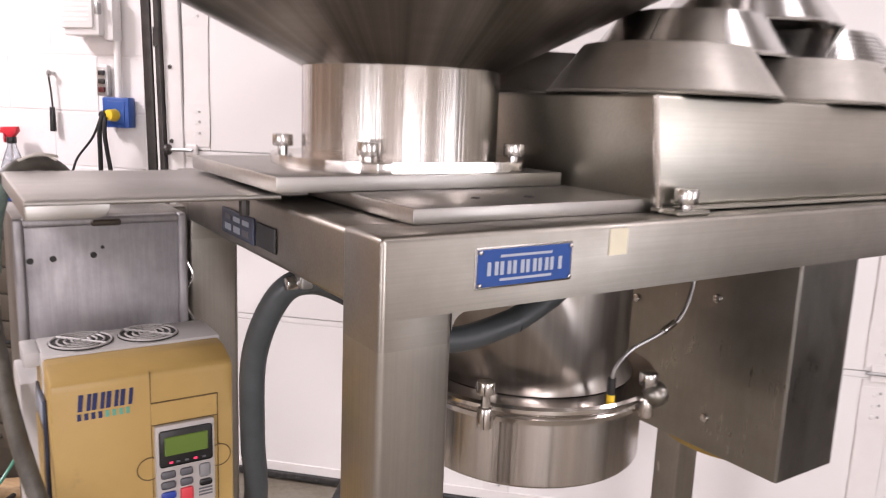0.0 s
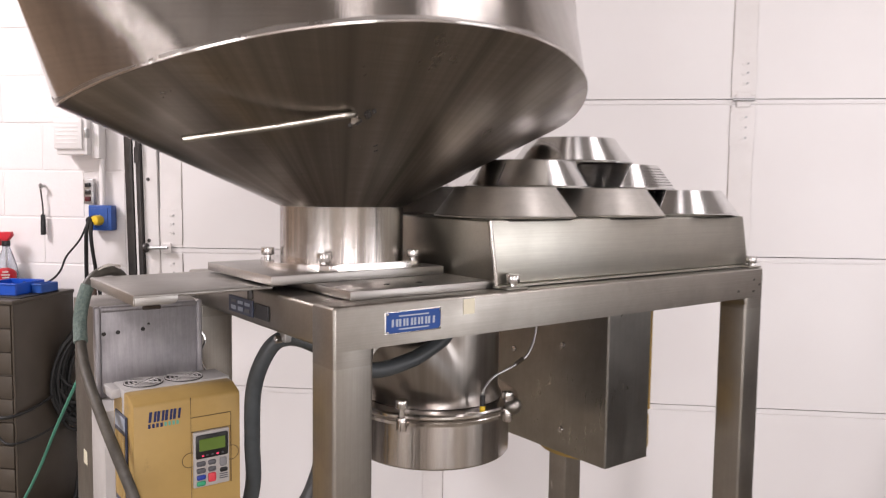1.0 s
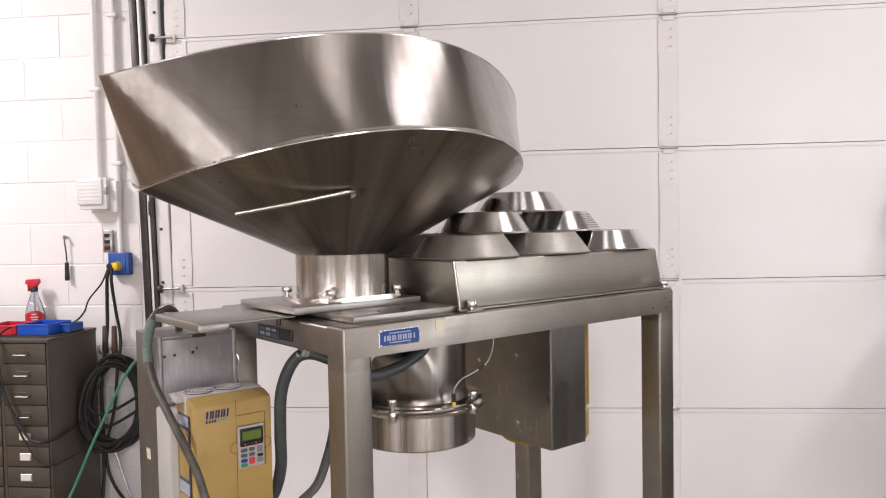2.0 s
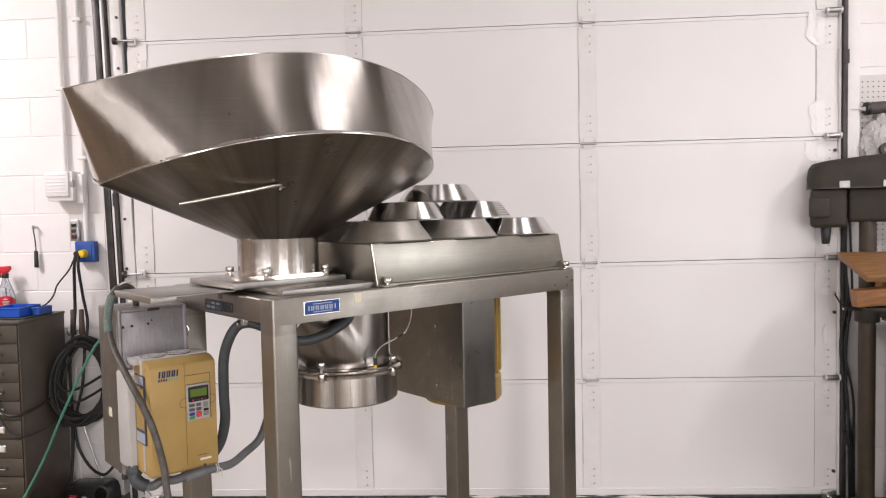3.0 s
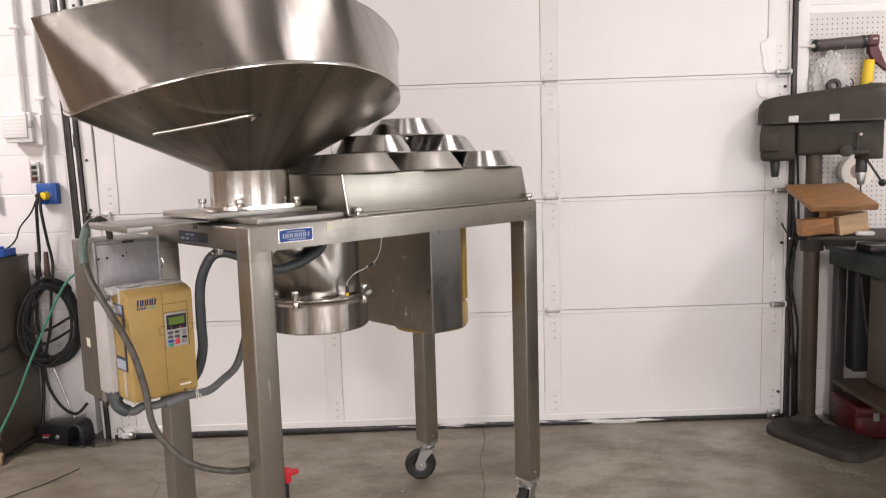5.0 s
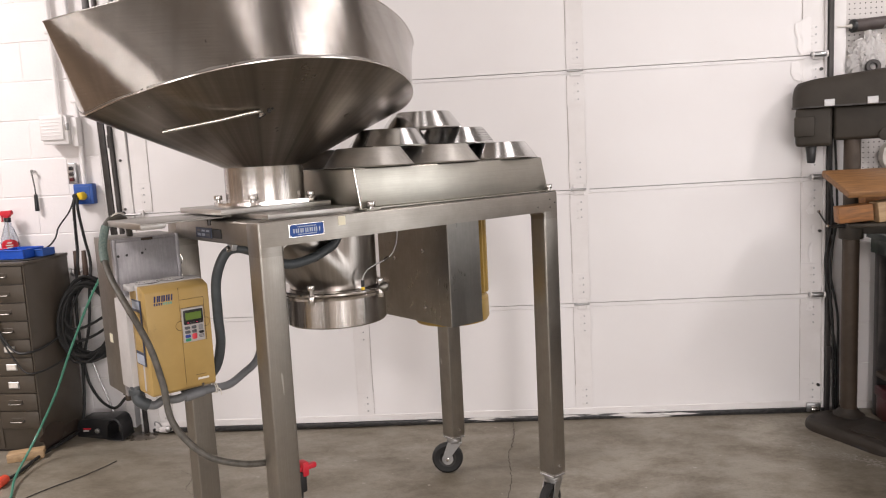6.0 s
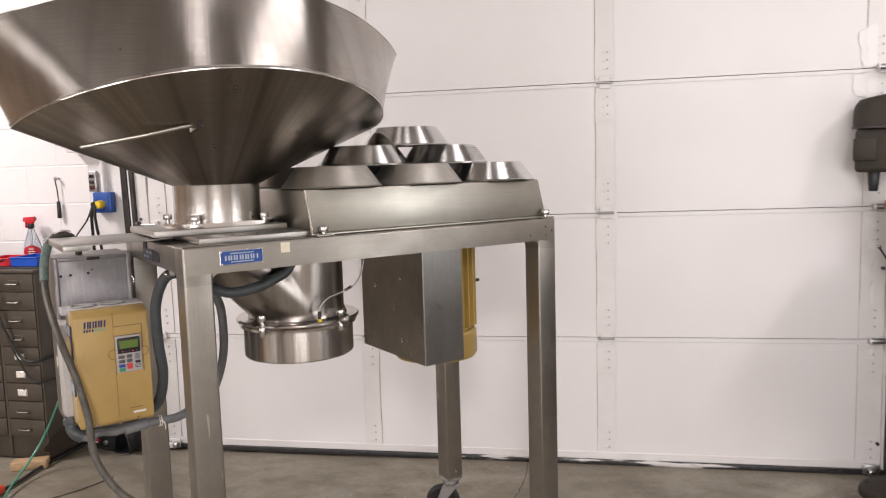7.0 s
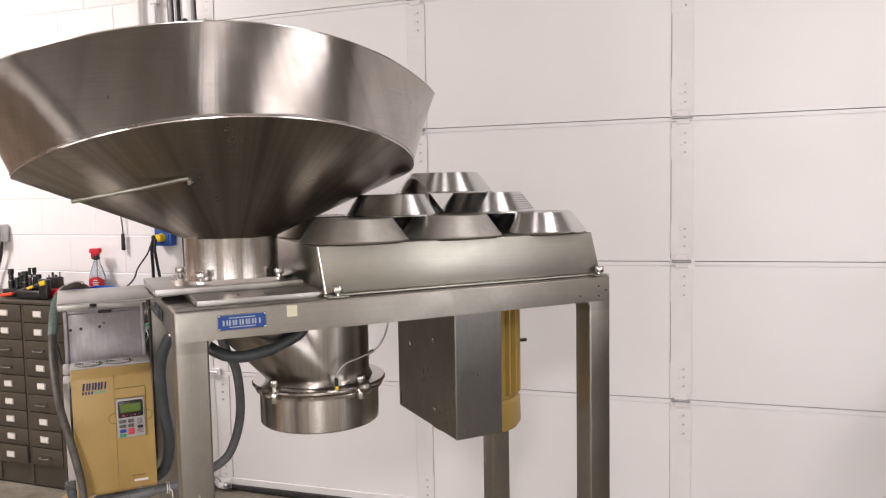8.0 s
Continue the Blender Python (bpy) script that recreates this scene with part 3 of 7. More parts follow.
for k in range(6):
    z = 0.02 + SECTION * k
    bm = prism([(y, z + h) for y, h in outline], 0, DOOR_L, DOOR_R)
    section = part("door_section", bm, DOOR_PAINT, door, smooth=0)
    for x, w in ((DOOR_L + 0.05, 0.05), (1.235, 0.043), (2.44, 0.043), (DOOR_R - 0.05, 0.05)):
        part("stile", box((x - w, -0.0035, z + 0.012), (x + w, 0.001, z + 0.583), 0.0012, 1), STILE_PAINT, section)
        for zz in (z + 0.03, z + 0.43):
            part("stile_plate", box((x - w - 0.003, -0.0045, zz), (x + w + 0.003, -0.003, zz + 0.13), 0.001, 1), STILE_PAINT, section)
            edge = zz if zz > z + 0.2 else zz + 0.13
            part("plate_joint", box((x - w - 0.004, -0.0047, edge - 0.0006), (x + w + 0.004, -0.0030, edge + 0.0006)), STILE_PAINT, section, smooth=0)
            for h in (0.028, 0.066, 0.104):
                part("plate_dimple", cyl((x - 0.004, -0.0056, zz + h), (x - 0.004, -0.0040, zz + h), 0.0065, 0.0085, 10, 0.0005), STILE_PAINT, section)
        for side, dark in ((-1, x > 1.5), (1, x < 1.5)):
            a = x + side * (w + 0.0024)
            t = 0.0016 if dark else 0.0007
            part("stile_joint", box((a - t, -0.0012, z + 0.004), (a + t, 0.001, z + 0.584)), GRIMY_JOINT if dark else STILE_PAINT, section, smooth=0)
        screws = bmesh.new()
        for zz in (0.06, 0.10, 0.135, 0.46, 0.50, 0.54):
            cyl((x + 0.012, -0.0075, z + zz), (x + 0.012, -0.0045, z + zz), 0.0045, seg=8, bm=screws)
        part("stile_screws", screws, ZINC, section)
for k in range(1, 6):
    z = 0.02 + SECTION * k
    for x in (1.235, 2.44):
        hinge = part("hinge", box((x - 0.026, -0.010, z - 0.032), (x + 0.026, -0.005, z + 0.026), 0.002, 1), STILE_PAINT, door)
        part("hinge_pin", cyl((x - 0.040, -0.012, z - 0.004), (x + 0.040, -0.012, z - 0.004), 0.006, seg=10), ZINC, hinge)
    for x, s in ((DOOR_L + 0.03, -1), (DOOR_R - 0.03, 1)):
        arm = part("roller_hinge", box((x - 0.022, -0.020, z - 0.024), (x + 0.026, -0.006, z + 0.020), 0.004, 1), STILE_PAINT, door)
        if s > 0:
            part("roller_sleeve", cyl((x - 0.040, -0.034, z), (x + 0.036, -0.034, z), 0.0135, seg=16, bevel=0.002), ZINC, arm)
            for a in (-0.036, 0.030):
                part("sleeve_clip", cyl((x + a, -0.034, z), (x + a + 0.008, -0.034, z), 0.017, seg=16, bevel=0.002), STILE_PAINT, arm)
        else:
            part("roller_shaft", cyl((x + 0.02, -0.035, z), (x - 0.09, -0.035, z), 0.006, seg=10), ZINC, arm)
            part("roller", cyl((x - 0.075, -0.035, z), (x - 0.092, -0.035, z), 0.02, seg=14, bevel=0.003), DARK_STEEL, arm)
part("bottom_seal", box((DOOR_L - 0.02, -0.018, 0.0), (DOOR_R + 0.02, 0.05, 0.026), 0.006), SEAL, door, "scuffed black rubber bottom seal")
part("bottom_rail", box((DOOR_L, -0.006, 0.026), (DOOR_R, 0.0, 0.062), 0.002, 1), STILE_PAINT, door)
# the door has settled towards one corner
for ob in door.children_recursive:
    base = PLACE[door.name]
    for v in ob.data.vertices:
        x, z = v.co.x + base.x - 2.44, v.co.z + base.z
        v.co.z += x * between(z, ((0.0, 0.0225 if x < 0 else 0.010), (0.63, 0.0125), (1.24, 0.0125 if x < 0 else 0.006), (1.85, 0.0)))
LEAN = 0.022
for s, x, strips in ((-1, DOOR_L, (0.003, 0.070, 0.072, 0.092, 0.094, 0.116, 0.118, 0.154)), (1, DOOR_R, (0.004, 0.016, 0.018, 0.040, 0.042, 0.104, 0.0, 0.0))):
    track = tagged(thing("door_track", (x + s * 0.06, 0, 0), "white perforated track angle with a dark roller channel", "door track"), kind="structure")
    names = (("track_angle", -0.012, 0.02, STILE_PAINT), ("roller_channel", -0.030, 0.02, DARK_STEEL), ("jamb_strip", -0.008, 0.06, STILE_PAINT), ("weather_strip", -0.014, 0.06, DARK_STEEL))
    for k, (name, y0, y1, mat) in enumerate(names):
        a, b = sorted((x + s * strips[2 * k], x + s * strips[2 * k + 1]))
        if b - a > 0.001:
            bm = box((a, y0, 0.75 if name == "weather_strip" else (-0.054 if s < 0 else 0.013)), (b, y1, 3.45), 0.003)
            if s < 0:
                for v in bm.verts:
                    v.co.x -= LEAN * (v.co.z - 1.2)
            part(name, bm, mat, track)
    hx = x + s * (0.05 if s < 0 else -0.012)
    for k in range(0, 12, 1 if s < 0 else 3):
        part("bolt_head", cyl((hx, -0.016, 0.16 + k * 0.27), (hx, -0.0045, 0.16 + k * 0.27), 0.008, seg=10), DARK_STEEL, track)
    for z in (0.3, 0.95, 1.58, 2.2, 2.8):
        a, b = sorted((x + s * strips[2], x + s * (strips[3] + 0.004)))
        c = -LEAN * (z - 1.2) if s < 0 else 0.0
        part("track_bracket", box((a + c, -0.036, z), (b + c, -0.028, z + 0.07), 0.002, 1), DARK_STEEL, track)


# ---- the mill: stand ----
LONG, DEEP, TOP, TUBE = 1.272, 0.686, 1.29, 0.076
stand = thing("mill_stand", (LONG / 2, DEEP / 2, 0), "brushed stainless steel stand with square legs on black casters", "machine stand", MILL)
APRON, CORNER = 0.074, 0.028
legs = [(0, 0), (LONG - TUBE, 0), (0, DEEP - TUBE), (LONG - TUBE, DEEP - TUBE)]
for u, v in legs:
    leg = part("leg", tube_bar((u, v, 0.155), (u + TUBE, v + TUBE, TOP - APRON - CORNER), 0.006, (2, TOP - APRON - CORNER)), STEEL_FRAME, stand)
    rounded = []
    for cu, cv, a0 in ((u + TUBE - 0.006, v + TUBE - 0.006, 0), (u + 0.006, v + TUBE - 0.006, 90), (u + 0.006, v + 0.006, 180), (u + TUBE - 0.006, v + 0.006, 270)):
        rounded += [(cu + 0.006 * math.cos(radians(a0 + 30 * k)), cv + 0.006 * math.sin(radians(a0 + 30 * k))) for k in range(4)]
    part("ground_corner", prism(rounded, 2, TOP - APRON - CORNER, TOP - APRON), STEEL_APRON, stand)
    part("foot_plate", box((u + 0.002, v + 0.002, 0.148), (u + TUBE - 0.002, v + TUBE - 0.002, 0.157), 0.002, 1), STEEL_FRAME, leg)
    part("leg_bolt", cyl((u + TUBE / 2, v - 0.004, 0.185), (u + TUBE / 2, v + 0.002, 0.185), 0.006, seg=8), CHROME, leg)
part("front_apron", tube_bar((0, 0, TOP - APRON), (LONG, TUBE, TOP), 0.006, (2, TOP - APRON)), STEEL_APRON, stand)
part("back_apron", tube_bar((0, DEEP - TUBE, TOP - APRON), (LONG, DEEP, TOP), 0.006, (2, TOP - APRON)), STEEL_APRON, stand)
part("side_apron", box((0.001, TUBE - 0.008, TOP - APRON), (TUBE, DEEP - TUBE + 0.008, TOP - 0.0015), 0.007, 3), STEEL_APRON, stand)
part("side_apron", box((LONG - TUBE, TUBE - 0.008, TOP - APRON), (LONG - 0.001, DEEP - TUBE + 0.008, TOP - 0.0015), 0.007, 3), STEEL_APRON, stand)
for u, a in ((TUBE, 0), (LONG - TUBE, 1)):
    s = 1 if a == 0 else -1
    fillet = [(u, TOP - APRON)] + [(u + s * 0.018 * (1 - math.sin(q)), TOP - APRON - 0.018 * (1 - math.cos(q))) for q in (math.pi / 2 * k / 5 for k in range(6))][::-1]
    part("weld_fillet", prism(fillet, 1, 0.002, TUBE - 0.002), STEEL_APRON, stand)
part("deck_plate", box((0.07, 0.07, TOP - 0.012), (LONG - 0.07, DEEP - 0.07, TOP - 0.004), 0.002, 1), STEEL_TOP, stand)


def caster(u, v, yaw):
    c = thing("caster", (u, v, 0), "swivel caster with a black rubber wheel and zinc fork", "caster", MILL @ Matrix.Translation((0, 0, -0.03)), "casters under the stand")
    d = Vector((math.cos(radians(yaw)), math.sin(radians(yaw)), 0))
    n = Vector((-d.y, d.x, 0))
    hub = Vector((u, v, 0.073)) + d * 0.035
    tread = [(0.040, -0.016), (0.062, -0.019), (0.0705, -0.013), (0.073, 0.0), (0.0705, 0.013), (0.062, 0.019), (0.040, 0.016), (0.040, -0.016)]
    lie = Matrix.Translation(hub) @ Matrix.Rotation(radians(yaw), 4, "Z") @ Matrix.Rotation(radians(90), 4, "X")
    wheel = part("wheel", turned(lathe((0, 0), tread, 44), lie), BLACK_RUBBER, c)
    part("rim", turned(lathe((0, 0), [(0.0, -0.010), (0.030, -0.010), (0.036, -0.014), (0.041, -0.014), (0.041, 0.014), (0.036, 0.014), (0.030, 0.010), (0.0, 0.010)], 36), lie), DARK_STEEL, wheel)
    part("axle", cyl(hub - n * 0.034, hub + n * 0.034, 0.009, seg=12, bevel=0.002), CHROME, wheel)
    for s in (-1, 1):
        cheek = [(-0.034, 0.152), (0.032, 0.152)] + [(0.035 + 0.026 * math.cos(radians(q)), 0.073 + 0.026 * math.sin(radians(q))) for q in range(40, -221, -26)]
        bm = prism(cheek, 1, s * 0.026 - 0.002, s * 0.026 + 0.002)
        part("fork", turned(bm, Matrix.Translation((u, v, 0)) @ Matrix.Rotation(radians(yaw), 4, "Z")), ZINC, c)
    part("fork_bridge", turned(box((-0.034, -0.028, 0.143), (0.032, 0.028, 0.152), 0.003), Matrix.Translation((u, v, 0)) @ Matrix.Rotation(radians(yaw), 4, "Z")), ZINC, c)
    part("swivel_head", cyl((u, v, 0.148), (u, v, 0.172), 0.035, seg=24, bevel=0.004), ZINC, c)
    part("mount_plate", box((u - 0.036, v - 0.036, 0.170), (u + 0.036, v + 0.036, 0.179), 0.002, 1), ZINC, c)


for (u, v), yaw in zip(legs, (200, 195, 160, 140)):
    caster(u + TUBE / 2, v + TUBE / 2, yaw)

# badges on the stand
badge = part("name_badge", box((0.099, -0.0022, 1.237), (0.214, 0.001, 1.273), 0.001, 1), BADGE_BLUE, stand, "blue enamel maker's badge")
part("badge_border", box((0.097, -0.0014, 1.235), (0.216, 0.001, 1.275), 0.001, 1), CHROME, badge)
for k, (a, b) in enumerate(((0.110, 0.123), (0.125, 0.138), (0.140, 0.154), (0.156, 0.169), (0.171, 0.184), (0.186, 0.201))):
    for c0, c1 in ((a, a + 0.0045), (b - 0.0045, b)):
        part("badge_print", box((c0, -0.0032, 1.2480), (c1, -0.002, 1.2610), 0.0005, 1), BADGE_SILVER, badge)
for z in (1.266, 1.2435):
    part("badge_line", box((0.125, -0.003, z - 0.0012), (0.188, -0.002, z + 0.0012)), BADGE_SILVER, badge, smooth=0)
for u, z in ((0.1015, 1.2395), (0.2115, 1.2395), (0.1015, 1.2705), (0.2115, 1.2705)):
    part("rivet", cyl((u, -0.0045, z), (u, -0.001, z), 0.0022, seg=10, bevel=0.0006), CHROME, badge)
plate = part("serial_plate", box((-0.0022, 0.315, 1.229), (0.001, 0.435, 1.262), 0.001, 1), BADGE_NAVY, stand, "dark navy serial plate")
for k in range(2):
    for j in range(3):
        part("plate_print", box((-0.003, 0.328 + j * 0.034, 1.235 + k * 0.014), (-0.002, 0.352 + j * 0.034, 1.243 + k * 0.012)), BADGE_SILVER if (j + k) % 3 else KEY_GREY, plate, smooth=0)
part("blank_plate", box((-0.002, 0.245, 1.231), (0.001, 0.305, 1.260), 0.001, 1), PLASTIC_BLACK, stand)
part("price_sticker", box((0.267, -0.0012, 1.256), (0.293, 0.0005, 1.284)), STICKER, stand, "torn yellowed paper sticker", 0)
for u, z in ((1.228, 1.262), (1.228, 1.232), (1.255, 1.248), (1.16, 1.236)):
    part("apron_hole", cyl((u, -0.0012, z), (u, 0.002, z), 0.003, seg=10), HOLE_DARK, stand)

# the plates under the hopper
lower = thing("base_plate", (0.22, 0.36, TOP), "thick brushed stainless plate lying on the stand", "metal plate", MILL)
part("plate", box((0.06, 0.05, TOP), (0.385, 0.60, TOP + 0.016), 0.002), STEEL_TOP, lower)
part("locating_hole", cyl((0.24, 0.10, TOP + 0.0155), (0.24, 0.10, TOP + 0.017), 0.006, seg=12), HOLE_DARK, lower)
part("locating_hole", cyl((0.17, 0.105, TOP + 0.0155), (0.17, 0.105, TOP + 0.017), 0.005, seg=12), HOLE_DARK, lower)
upper = thing("slide_plate", (0.16, 0.34, TOP + 0.016), "thick stainless slide plate carrying the hopper flange", "metal plate", MILL)
part("plate", box((-0.022, 0.187, TOP + 0.0165), (0.364, 0.50, TOP + 0.034), 0.002), STEEL_TOP, upper)
tray = thing("side_tray", (-0.1, 0.37, TOP - 0.03), "flat stainless lid with folded-down rounded edges beside the hopper", "metal tray", MILL)
part("tray_lid", box((-0.245, 0.225, TOP + 0.0085), (-0.001, 0.525, TOP + 0.0118), 0.0012, 2), STEEL_TOP, tray)
part("end_skirt", box((-0.2465, 0.228, TOP - 0.007), (-0.2435, 0.522, TOP + 0.0110), 0.0014, 2), STEEL_TOP, tray)
part("end_bend", cyl((-0.2430, 0.226, TOP + 0.0082), (-0.2430, 0.524, TOP + 0.0082), 0.0036, seg=12), STEEL_TOP, tray)
bm = prism([(-0.2455, TOP - 0.007), (-0.186, TOP - 0.007), (-0.178, TOP - 0.005), (-0.174, TOP), (-0.173, TOP + 0.0105), (-0.2455, TOP + 0.0105)], 1, 0.2242, 0.2272, 0.0012)
part("corner_return", bm, STEEL_TOP, tray)
part("front_hem", cyl((-0.246, 0.2262, TOP + 0.0088), (-0.002, 0.2262, TOP + 0.0088), 0.0030, seg=10), STEEL_TOP, tray)
part("tray_tongue", box((-0.003, 0.26, TOP + 0.005), (0.045, 0.49, TOP + 0.0115), 0.001, 1), STEEL_TOP, tray)
part("lid_nut", cyl((-0.034, 0.250, TOP - 0.014), (-0.034, 0.250, TOP + 0.008), 0.006, seg=8, bevel=0.0015), DARK_STEEL, tray)

# ---- the hopper ----
NECK, NR, NZ0, NZ1 = (0.199, 0.322), 0.127, TOP + 0.034, 1.448


def hopper_ring(a, s, cv, p, zt, zf, r, n=64):
    """A lens-shaped closed line, pointed at both ends of its long axis, higher at its middle."""
    out = []
    for side in (-1, 1):
        for k in range(n):
            q = (-math.pi / 2 + math.pi * k / n) * (-side)
            c = max(math.cos(q), 0.0)
            out.append(Vector((0.2 + a * math.sin(q), cv + side * s * c ** p, zt + (zf - zt) * c ** r)))
    return out


seam = hopper_ring(0.532, 0.484, 0.333, 1.07, 1.614, 1.735, 1.49)
rim = hopper_ring(0.626, 0.338, 0.289, 1.759, 1.858, 1.960, 2.23)
count = len(seam)
neck_ring = []
for side in (-1, 1):
    for k in range(count // 2):
        q = (-math.pi / 2 + math.pi * k / (count // 2)) * (-side)
        neck_ring.append(Vector((NECK[0] + NR * math.sin(q), NECK[1] + side * NR * math.cos(q), NZ1)))


def loft(rings, steps, bulge=0.0):
    bm = bmesh.new()
    rows = []
    for a, b in zip(rings, rings[1:]):
        for s in range(steps):
            t = s / steps
            rows.append([bm.verts.new(p.lerp(q, t)) for p, q in zip(a, b)])
    rows.append([bm.verts.new(p) for p in rings[-1]])
    for a, b in zip(rows, rows[1:]):
        for k in range(len(a)):
            bm.faces.new((a[k], a[(k + 1) % len(a)], b[(k + 1) % len(a)], b[k]))
    return bm


def thick(bm, thickness):
    """Gives a sheet its thickness."""
    bmesh.ops.recalc_face_normals(bm, faces=bm.faces)
    bmesh.ops.solidify(bm, geom=list(bm.faces), thickness=thickness)
    return bm


hopper = thing("feed_hopper", (NECK[0], NECK[1], NZ0), "large polished stainless feed hopper with a flared pointed rim", "hopper", MILL)
part("hopper_cone", thick(loft([neck_ring, seam], 10), 0.003), STEEL_CONE_SHADED, hopper, smooth=40)
band = part("hopper_band", thick(loft([seam, rim], 8), 0.003), STEEL_HOPPER, hopper, smooth=40)
part("rim_edge", tube(rim, 0.0016, 6, closed=True, smooth=False), STEEL_POLISHED, band)
axis_point = Vector((0.2, 0.333, 0.0))
weld_rows = []
for other, f in ((rim, 0.030), (seam, 0.0), (neck_ring, 0.022)):
    weld_rows.append([p.lerp(q, f * (1.0 + 0.7 * noise.noise((k * 0.35, f * 50, 2.0)))) + Vector((p.x - axis_point.x, p.y - axis_point.y, 0)).normalized() * 0.0012 for k, (p, q) in enumerate(zip(seam, other))])
part("ground_weld", loft(weld_rows, 1), STEEL_WELD, hopper, "ground bright weld line")
part("weld_seam", tube(seam, 0.0028, 6, closed=True, smooth=False), STEEL_POLISHED, hopper)
neck = part("neck", lathe(NECK, [(NR - 0.004, NZ0 + 0.01), (NR, NZ0 + 0.01), (NR, NZ1 - 0.004), (NR + 0.0015, NZ1), (NR, NZ1 + 0.003), (NR - 0.004, NZ1 + 0.003)], 72), STEEL_NECK, hopper, "mirror-polished round neck")
flange_outline = []
for k in range(48):
    q = 2 * math.pi * k / 48
    flange_outline.append((NECK[0] + 0.166 * math.cos(q), NECK[1] + max(-0.131, min(0.131, 0.166 * math.sin(q)))))
part("flange", prism(flange_outline, 2, NZ0 + 0.0005, NZ0 + 0.013, 0.002), STEEL_POLISHED, hopper)
for q in (-47, -133, 150, 40):
    hex_knob(hopper, (NECK[0] + 0.152 * math.cos(radians(q)), NECK[1] + 0.152 * math.sin(radians(q)), NZ0 + 0.012), (0, 0, 1), 0.0135, 0.016, 0.007)
handle = part("handle_bar", tube([(-0.20, 0.116, 1.553), (-0.061, 0.067, 1.579), (0.026, 0.026, 1.598), (0.038, 0.020, 1.600), (0.048, 0.022, 1.602), (0.057, 0.034, 1.606)], 0.0052, 10), STEEL_COVER, hopper, "bright bent rod handle")
# lumpy burnt weld where the rod meets the cone
skin, out = Vector((0.059, 0.030, 1.597)), Vector((-0.17, -0.60, -0.78))
side, rise = Vector((0.78, -0.56, 0.27)).normalized(), Vector((0.14, -0.82, 0.55)).normalized()
for a, b, r in ((-0.004, 0.001, 0.0105), (0.006, -0.008, 0.0085), (0.016, 0.005, 0.0075), (0.012, 0.013, 0.0050), (0.024, 0.010, 0.0045), (-0.002, -0.016, 0.0060), (0.022, -0.006, 0.0040)):
    bm = bmesh.new()
    bmesh.ops.create_icosphere(bm, subdivisions=2, radius=1.0)
    at = skin + side * a + rise * b + out * 0.001
    for v in bm.verts:
        v.co = at + v.co * r * (0.8 + 0.5 * noise.noise(v.co * 1.7 + at * 40))
    part("weld_bead", bm, DARK_STEEL if r < 0.010 else STEEL_POLISHED, handle)
for dx, dy, dz in ((0.1196, 0.0671, 1.5566), (0.1255, 0.0764, 1.5483)):
    at = Vector((dx, dy, dz))
    part("stamped_mark", cyl(at - side * 0.004 + out * 0.0002, at + side * 0.004 + out * 0.0002, 0.0012, seg=8), DARK_STEEL, hopper)

# ---- discharge chute under the deck ----
CH, CZ = (0.44, 0.32), 1.018
chute = thing("discharge_chute", (CH[0], CH[1], 0.893), "polished stainless discharge housing with a clamped round outlet", "mill chute", MILL)
bm = bmesh.new()
pipe_rows = []
for j in range(25):
    f = j / 24
    z = CZ + 0.001 + (TOP - 0.013 - CZ - 0.001) * f
    far = 0.245 * f
    sides = ((far / 2, 0.149 + 0.009 * max(0.0, 1 - f * 14)), (-far / 2, 0.150 - 0.008 * f))
    row = []
    for k in range(96):
        q = 2 * math.pi * k / 96
        reach = []
        for c, r in sides:
            along = c * math.cos(q)
            reach.append(along + math.sqrt(r * r - c * c + along * along))
        p = 0.5 * (sum(reach) + math.sqrt((reach[0] - reach[1]) ** 2 + (0.13 * far) ** 2))
        row.append(bm.verts.new((CH[0] - far / 2 + p * math.cos(q), CH[1] + p * math.sin(q), z)))
    pipe_rows.append(row)
for a, b in zip(pipe_rows, pipe_rows[1:]):
    for k in range(96):
        bm.faces.new((a[k], a[(k + 1) % 96], b[(k + 1) % 96], b[k]))
part("housing", bm, STEEL_CHUTE, chute, "upright housing blended into a sloping pipe", 60)
part("housing_band", lathe(CH, [(0.1485, 1.245), (0.152, 1.245), (0.152, 1.25), (0.1485, 1.25)], 64), DARK_STEEL, chute)
part("clamp_flange", lathe(CH, [(0.0, CZ), (0.193, CZ), (0.196, CZ - 0.004), (0.196, CZ - 0.009), (0.192, CZ - 0.013), (0.0, CZ - 0.013)], 64), STEEL_POLISHED, chute)
part("lower_flange", lathe(CH, [(0.0, CZ - 0.016), (0.186, CZ - 0.016), (0.189, CZ - 0.02), (0.186, CZ - 0.028), (0.175, CZ - 0.030)], 64), STEEL_POLISHED, chute)
part("outlet_ring", lathe(CH, [(0.170, CZ - 0.028), (0.175, CZ - 0.030), (0.175, 0.897), (0.172, 0.893), (0.168, 0.894), (0.168, CZ - 0.03)], 72), STEEL_NECK, chute, "polished steel outlet ring")
for q in (-146, -71, 25):
    hex_knob(chute, (CH[0] + 0.196 * math.cos(radians(q)), CH[1] + 0.196 * math.sin(radians(q)), CZ - 0.01), (0, 0, 1), 0.013, 0.018, 0.022)
    lug = Vector((CH[0] + 0.196 * math.cos(radians(q)), CH[1] + 0.196 * math.sin(radians(q)), CZ - 0.022))
    part("clamp_lug", cyl(lug - Vector((0, 0, 0.014)), lug + Vector((0, 0, 0.016)), 0.011, seg=14, bevel=0.003), STEEL_POLISHED, chute)
